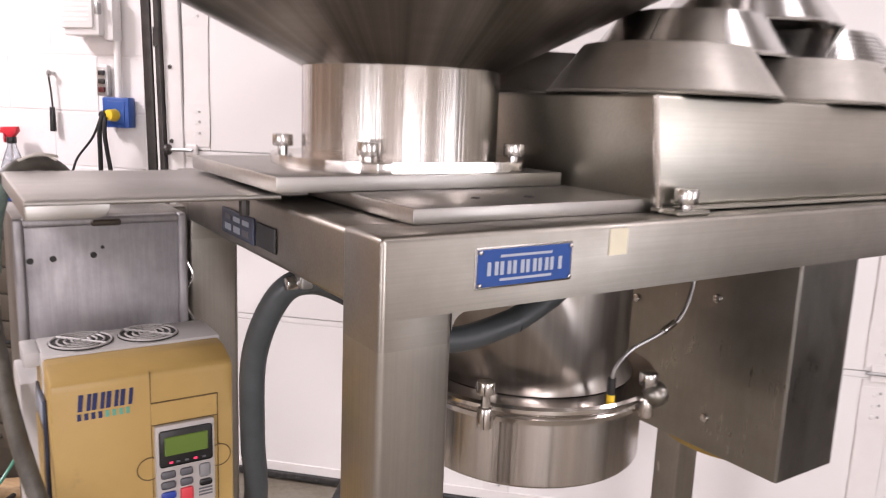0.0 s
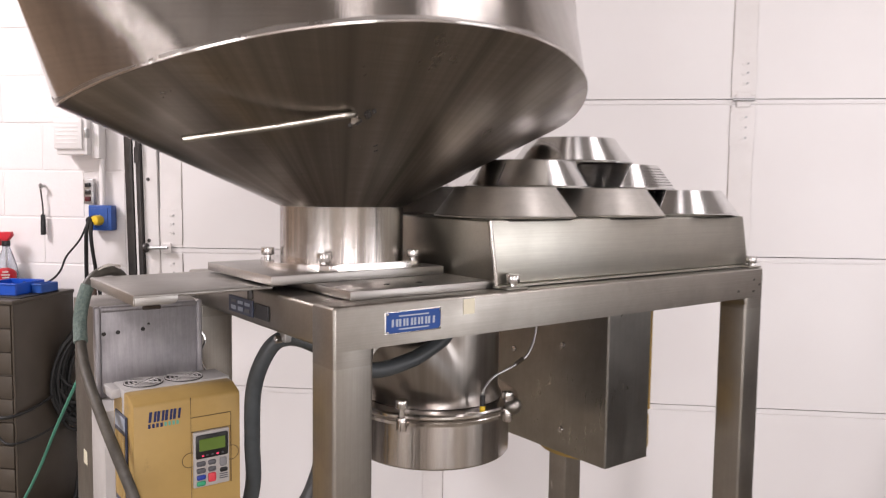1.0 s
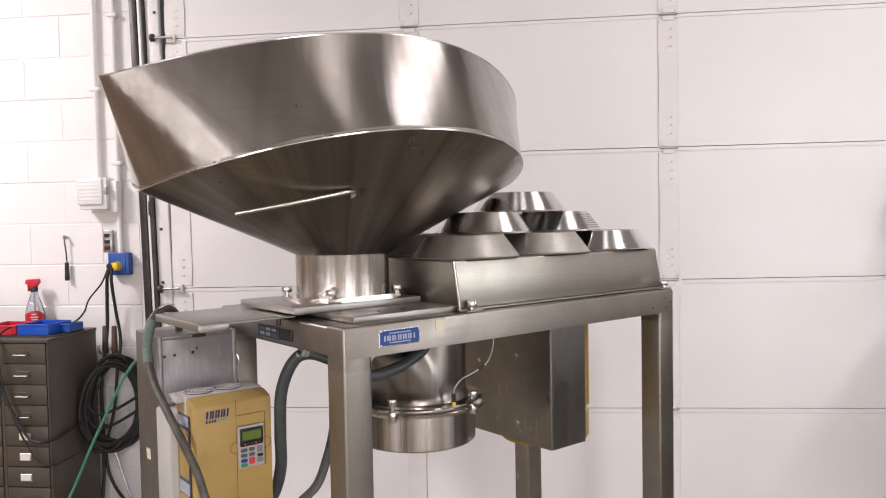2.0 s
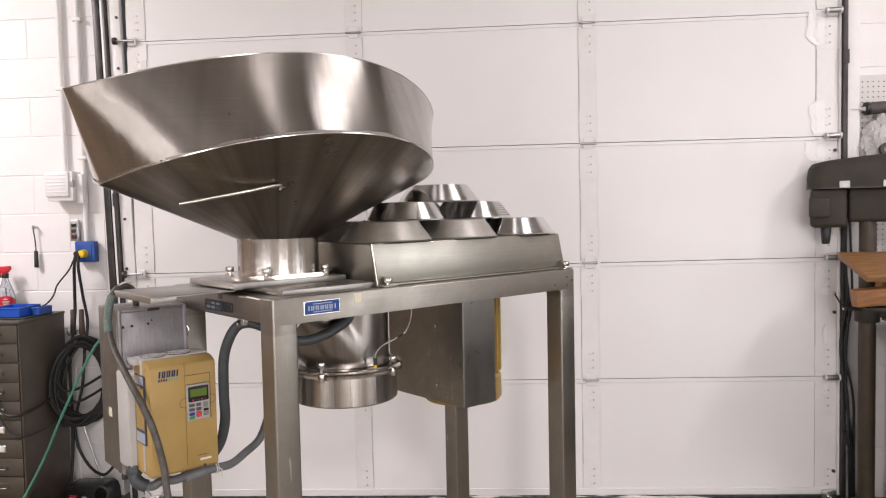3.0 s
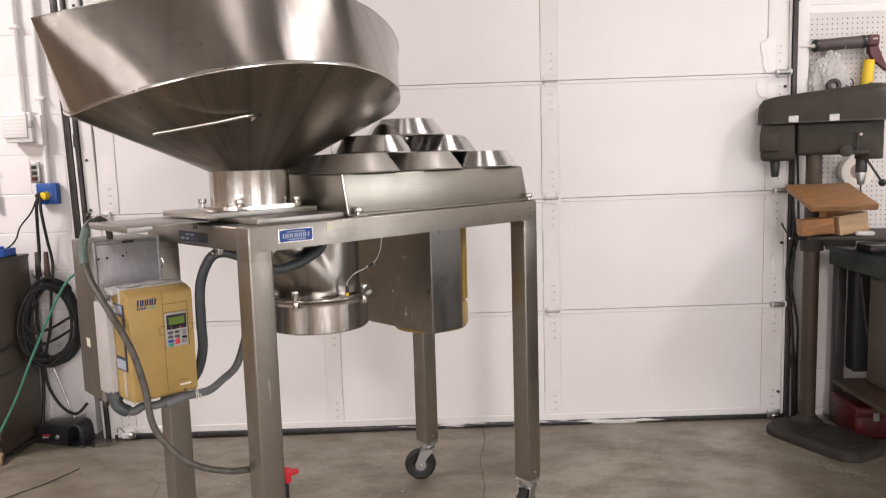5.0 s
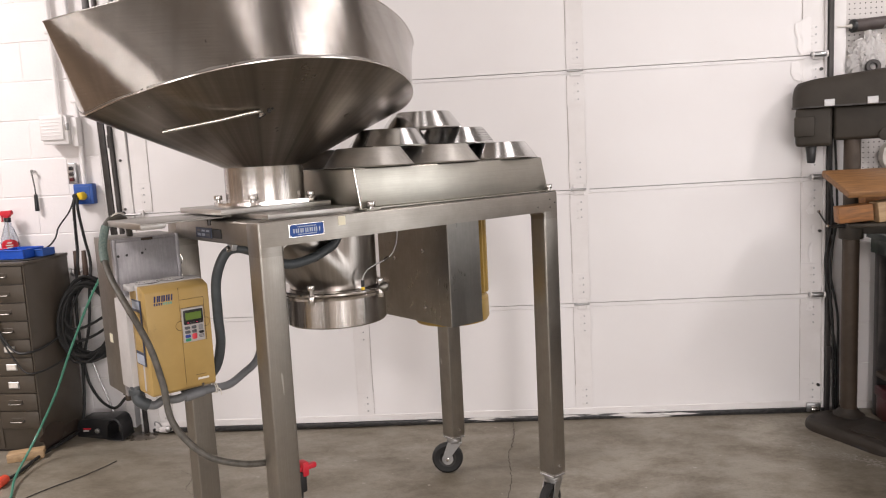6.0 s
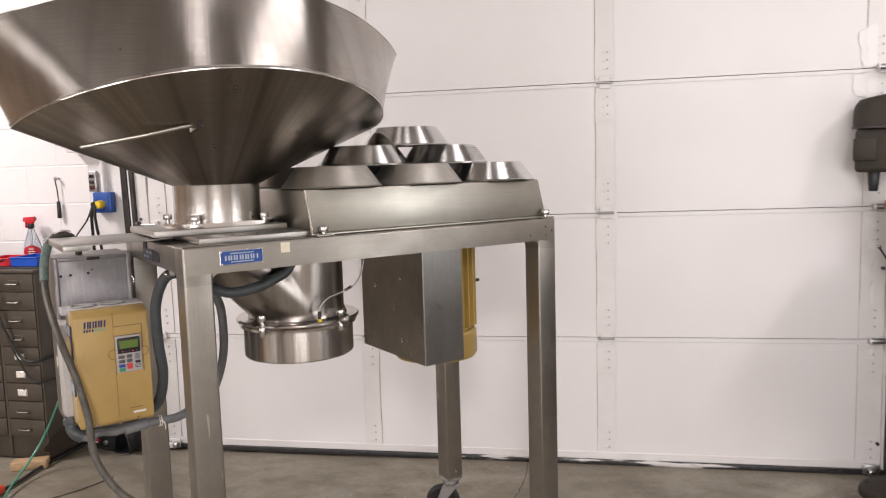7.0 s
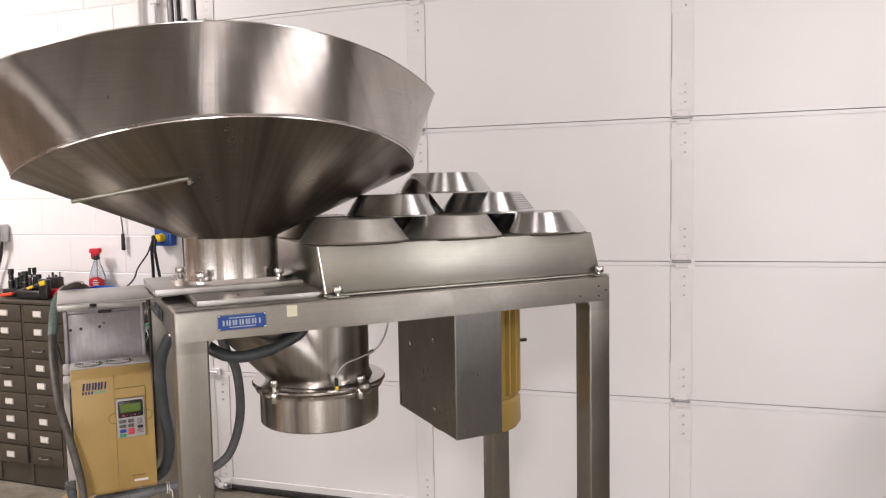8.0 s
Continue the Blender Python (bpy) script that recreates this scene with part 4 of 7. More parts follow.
boss = [(0.0, -0.019)] + [(0.019 * math.cos(radians(a)), 0.019 * math.sin(radians(a))) for a in (-60, -30, 0, 30, 60)] + [(0.0, 0.019)]
part("clamp_boss", turned(lathe((0, 0), boss, 20), Matrix.Translation((CH[0] + 0.205 * math.cos(radians(-69)), CH[1] + 0.205 * math.sin(radians(-69)), CZ - 0.002))), STEEL_GUARD, chute)
sensor = part("sensor", cyl((0.434, 0.137, CZ - 0.002), (0.434, 0.137, CZ + 0.009), 0.0058, seg=16, bevel=0.001), YELLOW_PLASTIC, chute, "small sensor with an amber collar")
part("sensor_body", cyl((0.434, 0.137, CZ + 0.009), (0.434, 0.137, CZ + 0.032), 0.0058, seg=14), PLASTIC_BLACK, sensor)
part("sensor_cable", tube([(0.434, 0.137, CZ + 0.03), (0.438, 0.135, 1.066), (0.462, 0.132, 1.088), (0.510, 0.130, 1.103), (0.555, 0.132, 1.122), (0.585, 0.14, 1.160), (0.600, 0.15, 1.215), (0.604, 0.16, TOP - 0.02)], 0.0026, 8), ZINC, sensor)
part("cable_crimp", cyl((0.520, 0.130, 1.106), (0.542, 0.131, 1.116), 0.005, seg=10), CHROME, sensor)

part("black_wire", tube([(0.36, 0.168, TOP - 0.015), (0.39, 0.150, 1.222), (0.44, 0.140, 1.206), (0.50, 0.150, 1.206), (0.545, 0.18, 1.228), (0.56, 0.20, TOP - 0.015)], 0.0032, 8), BLACK_RUBBER, chute)

# ---- motor and its guard ----
motor = thing("drive_motor", (0.935, 0.30, 0.803), "yellow finned electric motor hung under the deck behind a guard", "electric motor", MILL)
MC = (0.947, 0.285)
part("motor_body", lathe(MC, [(0.0, 1.21), (0.132, 1.21), (0.132, 0.90), (0.0, 0.90)], 48), MOTOR_YELLOW, motor)
part("fan_cowl", lathe(MC, [(0.0, 0.800), (0.120, 0.800), (0.141, 0.806), (0.149, 0.819), (0.148, 0.895), (0.140, 0.905), (0.0, 0.905)], 48), MOTOR_YELLOW, motor)
for k in range(26):
    q = 2 * math.pi * k / 26
    bm = box((0.128, -0.003, 0.915), (0.150, 0.003, 1.20), 0.0015, 1)
    part("cooling_fin", turned(bm, Matrix.Translation((MC[0], MC[1], 0)) @ Matrix.Rotation(q, 4, "Z")), MOTOR_YELLOW, motor)
part("lifting_eye", tube([(1.07, 0.29, 1.055), (1.11, 0.295, 1.055), (1.155, 0.30, 1.053)], 0.006, 8), BROWN_COLUMN, motor)
GU, GV, GZ = 0.785, 0.10, 0.825
guard = thing("motor_guard", (0.86, 0.2, GZ), "folded stainless sheet guard round the motor", "metal guard", MILL)
part("side_sheet", box((GU, GV, GZ), (GU + 0.003, 0.53, TOP - 0.012), 0.001, 1), STEEL_GUARD, guard)
part("front_sheet", box((GU + 0.0005, GV - 0.003, GZ), (0.940, GV, TOP - 0.076), 0.0012, 1), STEEL_SHEET, guard)
for v, z in ((0.242, 1.10), (0.242, 0.885), (0.42, 1.06)):
    part("guard_screw", cyl((GU - 0.005, v, z), (GU, v, z), 0.008, seg=10, bevel=0.002), CHROME, guard)

# ---- belt cover and the stacked screens ----
cover = thing("belt_cover", (0.8, 0.32, TOP), "long brushed stainless cover on the stand, held by knobs", "machine cover", MILL)
bm = bmesh.new()
outline = [(0.362, 1.425), (1.233, 1.425), (1.266, 1.297), (0.380, 1.297)]
front = [bm.verts.new((u, 0.040, z)) for u, z in outline]
back = [bm.verts.new((u, 0.60, z)) for u, z in outline]
bm.faces.new(front)
bm.faces.new(back[::-1])
for k in range(4):
    bm.faces.new((front[k], back[k], back[(k + 1) % 4], front[(k + 1) % 4]))
bmesh.ops.bevel(bm, geom=list(bm.edges), offset=0.005, segments=3, profile=0.5, affect="EDGES")
part("cover_shell", bm, STEEL_COVER, cover)
part("cover_lip", box((0.374, 0.030, 1.2925), (1.262, 0.044, 1.2975), 0.001, 1), STEEL_COVER, cover)
part("folded_edge", tube([(0.3622, 0.0405, 1.4235), (0.3712, 0.0400, 1.36), (0.3802, 0.0395, 1.2985)], 0.0042, 10), STEEL_POLISHED, cover, "bright folded front edge")
part("edge_foot", tube([(0.3802, 0.0395, 1.2985), (0.3825, 0.032, 1.294), (0.386, 0.018, 1.2925)], 0.0036, 8), STEEL_POLISHED, cover)
for u in (0.408, 1.248):
    tab = part("clamp_tab", box((u - 0.028, 0.008, 1.2905), (u + 0.028, 0.045, 1.295), 0.0015, 1), STEEL_COVER, cover)
    hex_knob(cover, (u, 0.022, 1.294), (0, 0, 1), 0.014, 0.018, 0.008)


def screen(u, v, z, dull, holes=False):
    s = thing("mill_screen", (u, v, z), "stainless conical mill screen lying rim down" + (", finely perforated" if holes else ", smooth polished" if not dull else ", dull grey"), "mill screen", MILL, "stack of mill screens")
    prof = [(0.146, z + 0.001), (0.152, z), (0.1535, z + 0.003), (0.150, z + 0.0055), (0.108, z + 0.062), (0.106, z + 0.063), (0.102, z + 0.062), (0.144, z + 0.006)]
    cone = part("cone", lathe((u, v), prof, 72), STEEL_SCREEN_DULL if dull else STEEL_SCREEN, s, smooth=12)
    part("crown", lathe((u, v), [(0.0, z + 0.0585), (0.1045, z + 0.0585), (0.1045, z + 0.0615), (0.0, z + 0.0615)], 48), STEEL_SCREEN_DULL if dull else STEEL_SCREEN, s)
    if z > 1.48 and not holes and u < 0.8:
        part("side_seam", tube([(u - 0.1425, v - 0.048, z + 0.006), (u - 0.1023, v - 0.0345, z + 0.06)], 0.0011, 6, smooth=False), DARK_STEEL, cone)
    if holes:
        bm = bmesh.new()
        for row in range(7):
            h = 0.012 + row * 0.0068
            r = 0.150 - (h - 0.0055) * 0.743 + 0.0006
            for k in range(120):
                q = 2 * math.pi * (k + 0.5 * (row % 2)) / 120
                p = Vector((u + r * math.cos(q), v + r * math.sin(q), z + h))
                n = Vector((math.cos(q), math.sin(q), 0.74)).normalized()
                cyl(p - n * 0.001, p + n * 0.0002, 0.0013, seg=6, bm=bm)
        tagged(part("hole_pattern", bm, DARK_STEEL, cone), kind="stuff")
    return s


for u, v, z, dull, holes in ((0.504, 0.157, 1.4265, True, False), (0.806, 0.157, 1.4265, True, False), (1.112, 0.157, 1.4265, False, False),
                             (0.52, 0.445, 1.4265, True, False), (0.82, 0.450, 1.4265, True, False), (1.08, 0.445, 1.4265, False, False),
                             (0.673, 0.262, 1.4895, False, False), (0.997, 0.272, 1.4895, False, True), (0.858, 0.300, 1.5525, False, False)):
    screen(u, v, z, dull, holes)

# ---- electrical enclosure and the speed drive ----
EU0, EU1, EV0, EV1, EZ0, EZ1 = -0.238, -0.022, 0.540, 0.720, 0.728, 1.240
box_ob = thing("electrical_enclosure", (-0.13, 0.62, EZ0), "brushed stainless enclosure with a dull aluminium front panel on the stand", "electrical enclosure", MILL)
part("body", box((EU0, EV0 + 0.012, EZ0), (EU1, EV1, EZ1), 0.004), STEEL_BOX, box_ob)
panel = part("front_panel", box((EU0 + 0.004, EV0 + 0.001, EZ0 + 0.004), (EU1 - 0.004, EV0 + 0.0118, EZ1 - 0.004), 0.002), ALUMINIUM, box_ob, "dull scuffed aluminium panel with drilled holes")
for lo, hi in (((EU0, EZ0), (EU0 + 0.012, EZ1)), ((EU1 - 0.012, EZ0), (EU1, EZ1)), ((EU0 + 0.011, EZ1 - 0.012), (EU1 - 0.011, EZ1 - 0.0005)), ((EU0 + 0.011, EZ0 + 0.0005), (EU1 - 0.011, EZ0 + 0.012))):
    part("folded_rim", box((lo[0], EV0 - 0.007, lo[1]), (hi[0], EV0 + 0.0125, hi[1]), 0.004, 3), ALUMINIUM, box_ob)
for u, z in ((-0.220, 1.184), (-0.193, 1.185), (-0.144, 1.187)):
    part("panel_hole", cyl((u, EV0 - 0.0005, z), (u, EV0 + 0.002, z), 0.0042, seg=12), HOLE_DARK, panel)
part("panel_hole", cyl((-0.1325, EV0 - 0.0005, 1.197), (-0.1325, EV0 + 0.002, 1.197), 0.0025, seg=8), HOLE_DARK, panel)
part("catch", box((-0.147, EV0 - 0.013, EZ1 - 0.012), (-0.110, EV0 + 0.002, EZ1 - 0.004), 0.002, 1), BROWN_COLUMN, box_ob, "rusty catch")
for z in (1.08, 1.15, 0.80):
    part("edge_clip", tube([(EU1 + 0.001, EV0 + 0.004, z + 0.02), (EU1 + 0.008, EV0, z), (EU1 + 0.001, EV0 + 0.004, z - 0.02)], 0.002, 6), CHROME, box_ob)
part("sticker", box((EU0 - 0.0008, 0.622, 0.893), (EU0 + 0.0005, 0.652, 0.922)), STICKER, box_ob, "yellowed paper sticker", 0)
part("bracket", box((-0.023, 0.63, 0.80), (0.0, 0.67, 0.90), 0.002, 1), STEEL_BOX, box_ob)
part("bracket", box((-0.023, 0.63, 1.212), (0.002, 0.67, 1.236), 0.002, 1), STEEL_BOX, box_ob)
for u, v in ((-0.20, 0.66), (-0.13, 0.60)):
    part("cable_gland", cyl((u, v, EZ0 - 0.028), (u, v, EZ0 + 0.002), 0.014, seg=12, bevel=0.003), PLASTIC_BLACK, box_ob)

DU0, DU1, DZ0, DZ1 = -0.226, -0.027, 0.766, 1.100
drive = thing("speed_drive", (-0.127, 0.40, DZ0), "aged yellow plastic motor speed drive with keypad", "motor drive", MILL)
grey = part("heat_sink_body", box((DU0 - 0.001, 0.374, DZ0 + 0.008), (DU1 + 0.002, 0.452, DZ1 + 0.007), 0.004), PLASTIC_GREY, drive, "pale grey rear body")
for fu in (-0.181, -0.104):
    fan = part("fan_grille", lathe((fu, 0.412), [(0.0, DZ1 + 0.0068), (0.036, DZ1 + 0.0068), (0.036, DZ1 + 0.0085), (0.0, DZ1 + 0.0085)], 36), HOLE_DARK, grey, "round black fan grille")
for fu in (-0.181, -0.104):
    for r in (0.010, 0.018, 0.026, 0.034):
        ring = [(fu + r * math.cos(q), 0.412 + r * math.sin(q), DZ1 + 0.009) for q in (2 * math.pi * k / 28 for k in range(28))]
        part("grille_ring", tube(ring, 0.0014, 6, closed=True, smooth=False), PLASTIC_GREY, grey)
    for q in (45, 135):
        d = Vector((math.cos(radians(q)), math.sin(radians(q)), 0)) * 0.034
        part("grille_bar", tube([Vector((fu, 0.412, DZ1 + 0.009)) - d, Vector((fu, 0.412, DZ1 + 0.009)) + d], 0.0022, 6, smooth=False), PLASTIC_GREY, grey)
part("rear_body", box((DU0 - 0.020, 0.440, DZ0 + 0.004), (DU1 - 0.004, EV0 + 0.0015, DZ1 - 0.045), 0.003), PLASTIC_GREY, drive)
part("side_ear", box((DU0 - 0.018, 0.395, DZ1 - 0.012), (DU0, 0.452, DZ1 + 0.0065), 0.003), PLASTIC_GREY, grey)
case = part("case", prism([(0.388, DZ0), (0.328, DZ0), (0.3175, DZ0 + 0.010), (0.3175, DZ1 - 0.016), (0.3215, DZ1 - 0.010), (0.352, DZ1 + 0.002), (0.388, DZ1 + 0.0035)], 0, DU0, DU1, 0.004), YELLOW_CASE, drive, "aged yellow front case")
part("case_skirt", box((DU0 - 0.0015, 0.386, DZ0 + 0.002), (DU0 + 0.004, 0.441, DZ0 + 0.325), 0.001, 1), YELLOW_CASE, case)
vent = part("vent_panel", box((DU0 - 0.0045, 0.352, 0.858), (DU0 - 0.0005, 0.425, 1.062), 0.001, 1), BADGE_NAVY, case, "blue-black side vent panel")
for z0, z1 in ((0.862, 0.892), (1.034, 1.058)):
    part("vent_label", box((DU0 - 0.0055, 0.356, z0), (DU0 - 0.004, 0.421, z1), 0.0005, 1), BADGE_SILVER, vent, "scuffed blue-grey label")
for k in range(7):
    part("vent_bar", box((DU0 - 0.006, 0.358 + k * 0.0090, 0.902), (DU0 - 0.004, 0.3635 + k * 0.0090, 1.026), 0.0004, 1), YELLOW_CASE, vent)
FV = 0.3172
part("door_line", box((-0.1238, FV - 0.0006, 0.785), (-0.1230, FV + 0.003, 1.09)), CASE_LINE, case, smooth=0)
part("keypad_recess", box((-0.1235, FV - 0.0015, 1.025), (-0.047, FV + 0.003, 1.052), 0.001, 1), YELLOW_CASE, case)
for lo, hi in (((-0.1235, 1.0515), (-0.047, 1.0525)), ((-0.1235, 1.0245), (-0.047, 1.0255)), ((-0.0475, 0.915), (-0.0465, 1.0525))):
    part("recess_line", box((lo[0], FV - 0.0022, lo[1]), (hi[0], FV + 0.002, hi[1])), CASE_LINE, case, smooth=0)
for u in (-0.1265, -0.0455):
    notch = part("finger_notch", cyl((u, FV - 0.0006, 0.972), (u, FV + 0.002, 0.972), 0.0135, seg=24), YELLOW_CASE, case)
    # dark ring drawn in for the shade along the notch's edge
    rim_line = [(u + 0.0138 * math.cos(q), FV - 0.0006, 0.972 + 0.0138 * math.sin(q)) for q in (2 * math.pi * k / 24 for k in range(24))]
    part("notch_rim", tube(rim_line, 0.0008, 6, closed=True, smooth=False), CASE_LINE, notch)
keypad = part("keypad", box((-0.121, FV - 0.006, 0.917), (-0.0515, FV + 0.002, 1.024), 0.003), KEYPAD_WHITE, drive, "grey keypad with green display")
part("display_frame", box((-0.117, FV - 0.008, 0.973), (-0.0555, FV - 0.005, 1.018), 0.003), PLASTIC_BLACK, keypad)
part("display", box((-0.111, FV - 0.009, 0.987), (-0.061, FV - 0.0075, 1.010), 0.001, 1), SCREEN_GREEN, keypad, "dim green display")
for u in (-0.104, -0.076):
    part("indicator", box((u - 0.002, FV - 0.009, 0.977), (u + 0.002, FV - 0.0075, 0.9795)), LED_RED, keypad, "red indicator light", 0)
for u in (-0.096, -0.086, -0.066):
    part("indicator_off", box((u - 0.002, FV - 0.0088, 0.977), (u + 0.002, FV - 0.0075, 0.9795)), KEY_GREY, keypad, smooth=0)
for u, z, w, h, mat in ((-0.1075, 0.963, 0.0085, 0.0045, KEY_GREY), (-0.0865, 0.963, 0.0075, 0.0045, KEY_GREY), (-0.065, 0.960, 0.0065, 0.0085, KEY_PALE),
                        (-0.1075, 0.950, 0.0085, 0.0045, KEY_GREY), (-0.0865, 0.950, 0.0075, 0.0045, KEY_GREY), (-0.064, 0.944, 0.0075, 0.004, PLASTIC_BLACK),
                        (-0.1075, 0.937, 0.0085, 0.0045, KEY_BLUE), (-0.0865, 0.934, 0.0075, 0.0085, KEY_RED), (-0.1075, 0.9255, 0.0085, 0.0045, KEY_GREEN)):
    part("key", box((u - w, FV - 0.0085, z - h), (u + w, FV - 0.0055, z + h), 0.0028), mat, keypad)
for k in range(3):
    part("keypad_print", box((-0.072, FV - 0.0066, 0.927 + k * 0.004), (-0.056, FV - 0.0055, 0.929 + k * 0.004)), KEY_GREY, keypad, smooth=0)
for k, w in enumerate((0.013, 0.0125, 0.0125, 0.013)):
    u = -0.200 + k * 0.0145
    for a, b in ((0.0, 0.0048), (w - 0.0040, w)):
        part("brand_mark", prism([(u + a, 1.0560), (u + b, 1.0560), (u + b + 0.002, 1.0750), (u + a + 0.002, 1.0750)], 1, FV - 0.0008, FV + 0.003), PRINT_BLUE, case, smooth=0)
for k in range(8):
    part("brand_stripe", box((-0.2005 + k * 0.0072, FV - 0.0008, 1.0455), (-0.1965 + k * 0.0072, FV + 0.003, 1.0530)), PRINT_BLUE if k < 4 else PRINT_TEAL, case, smooth=0)
part("rating_print", box((-0.085, FV - 0.001, 0.792), (-0.050, FV + 0.003, 0.798)), PAPER, case, smooth=0)
part("rating_line", box((-0.092, FV - 0.001, 0.808), (-0.058, FV + 0.003, 0.8095)), CASE_LINE, case, smooth=0)
for u in (-0.185, -0.072):
    part("case_screw", cyl((u, FV - 0.003, 0.776), (u, FV + 0.003, 0.776), 0.004, seg=10), CHROME, case)

# ---- hoses and cables on the machine ----
hose = thing("flexible_conduit", (0.01, 0.33, 0.75), "grey flexible conduit looping from the drive to the deck", "conduit", MILL)
part("conduit", tube([(0.26, 0.140, 1.150), (0.18, 0.140, 1.138), (0.125, 0.150, 1.152), (0.078, 0.195, 1.185), (0.043, 0.24, 1.198), (0.012, 0.265, 1.178), (-0.008, 0.295, 1.10), (-0.002, 0.32, 0.985), (0.012, 0.35, 0.885), (0.004, 0.385, 0.80), (-0.03, 0.42, 0.755), (-0.09, 0.46, 0.735)], 0.0155, 14), GREY_HOSE, hose)
part("conduit", tube([(0.26, 0.140, 1.150), (0.30, 0.142, 1.166), (0.34, 0.148, 1.185), (0.37, 0.155, TOP - 0.06), (0.38, 0.16, TOP - 0.015)], 0.0155, 14), GREY_HOSE, hose)
clamp = part("hose_clamp", box((0.022, 0.225, 1.192), (0.045, 0.262, 1.222), 0.004), ZINC, hose, "zinc hose clamp")
part("clamp_screw", cyl((0.010, 0.243, 1.197), (0.052, 0.243, 1.197), 0.008, seg=10, bevel=0.002), CHROME, clamp)
hose2 = thing("flexible_conduit", (0.1, 0.45, 0.71), "pale grey flexible conduit sagging from the drive behind the leg", "conduit", MILL)
part("conduit", tube([(-0.222, 0.43, 0.722), (-0.19, 0.425, 0.712), (-0.164, 0.42, 0.723), (-0.12, 0.42, 0.716), (-0.072, 0.42, 0.722), (0.004, 0.42, 0.721), (0.07, 0.44, 0.716), (0.130, 0.46, 0.735), (0.190, 0.475, 0.765), (0.222, 0.47, 0.84), (0.228, 0.44, 0.93), (0.21, 0.39, 1.05), (0.17, 0.33, 1.13), (0.13, 0.28, TOP - 0.02)], 0.0135, 14), PALE_HOSE, hose2)
part("hose_fitting", cyl((-0.095, 0.42, 0.716), (-0.03, 0.42, 0.722), 0.0175, seg=14, bevel=0.003), PALE_HOSE, hose2)
elbow = part("elbow", tube([(-0.232, 0.455, DZ0 + 0.012), (-0.234, 0.448, 0.745), (-0.226, 0.434, 0.728), (-0.208, 0.428, 0.716)], 0.019, 12), GREY_HOSE, hose2, "dark grey elbow")
part("elbow_nut", cyl((-0.232, 0.455, 0.752), (-0.232, 0.455, 0.772), 0.025, seg=8, bevel=0.003), GREY_HOSE, elbow)
part("drain_plug", cyl((-0.225, 0.565, EZ0 - 0.022), (-0.225, 0.565, EZ0), 0.010, seg=10, bevel=0.002), BROWN_COLUMN, hose2)
for a in (0.006, 0.012):
    ring = [(a, 0.42 + 0.0155 * math.cos(q), 0.721 + 0.0155 * math.sin(q)) for q in (2 * math.pi * k / 14 for k in range(14))]
    part("cable_tie", tube(ring, 0.002, 6, closed=True), PAPER, hose2)
part("tie_end", tube([(0.008, 0.405, 0.725), (0.016, 0.395, 0.720), (0.018, 0.392, 0.700)], 0.0018, 6), PAPER, hose2)
power = thing("power_cable", (-0.2, 0.3, 0.55), "worn grey-green rubber power cable draped over the enclosure", "cable", MILL)
part("cable", tube([(-0.155, 0.61, 1.20), (-0.160, 0.60, 1.27), (-0.183, 0.58, 1.303), (-0.222, 0.558, 1.306), (-0.250, 0.550, 1.276), (-0.262, 0.548, 1.215), (-0.268, 0.490, 1.138), (-0.263, 0.400, 1.068), (-0.252, 0.330, 1.005), (-0.232, 0.288, 0.925), (-0.213, 0.27, 0.82), (-0.204, 0.24, 0.70), (-0.150, 0.16, 0.610), (-0.06, 0.115, 0.566), (0.02, 0.10, 0.550), (0.13, 0.13, 0.52)], 0.0100, 12), WORN_HOSE, power)
part("cord_grip", tube([(-0.245, 0.551, 1.284), (-0.256, 0.549, 1.25), (-0.262, 0.547, 1.212), (-0.266, 0.525, 1.175)], 0.0128, 12), GRIP_WRAP, power, "frayed woven cord grip")
part("white_tie", tube([(-0.178, 0.574, 1.316), (-0.190, 0.560, 1.320), (-0.215, 0.548, 1.318), (-0.235, 0.560, 1.305)], 0.0018, 6), PAPER, power)
part("white_tie", tube([(-0.180, 0.566, 1.312), (-0.20, 0.571, 1.321), (-0.228, 0.566, 1.310)], 0.0018, 6), PAPER, power)
part("plug_body", box((0.135, 0.125, 0.40), (0.165, 0.155, 0.47), 0.006), BLACK_RUBBER, power)
part("red_clip", box((0.130, 0.128, 0.468), (0.205, 0.150, 0.486), 0.005), RED_PLASTIC, power, "red plastic clip")
part("red_clip", box((0.150, 0.120, 0.452), (0.172, 0.158, 0.500), 0.005), RED_PLASTIC, power)
part("lead", tube([(0.15, 0.14, 0.41), (0.145, 0.145, 0.33), (0.15, 0.14, 0.25), (0.16, 0.13, 0.20)], 0.007, 8), BLACK_RUBBER, power)

# ---- left of the door: drawer cabinet and what stands on it ----
CX1, CY0, CY1, CZ1, COLS, PITCH = -0.412, -0.42, -0.03, 1.01, 5, 0.235
CX0 = CX1 - COLS * PITCH
cab = thing("drawer_cabinet", ((CX0 + CX1) / 2, (CY0 + CY1) / 2, 0), "old brown-grey enamelled steel cabinet of small drawers, chipped at the foot", "drawer cabinet")
part("carcass", box((CX0, CY0 + 0.012, 0.012), (CX1, CY1, CZ1), 0.004), CABINET_PAINT, cab)
part("top_rim", box((CX0 - 0.004, CY0 - 0.004, CZ1 - 0.012), (CX1 + 0.004, CY1 + 0.002, CZ1 + 0.004), 0.003), CABINET_PAINT, cab)
part("plinth", box((CX0 + 0.01, CY0 + 0.02, 0.0), (CX1 - 0.01, CY1 - 0.01, 0.02), 0.002, 1), DARK_STEEL, cab)
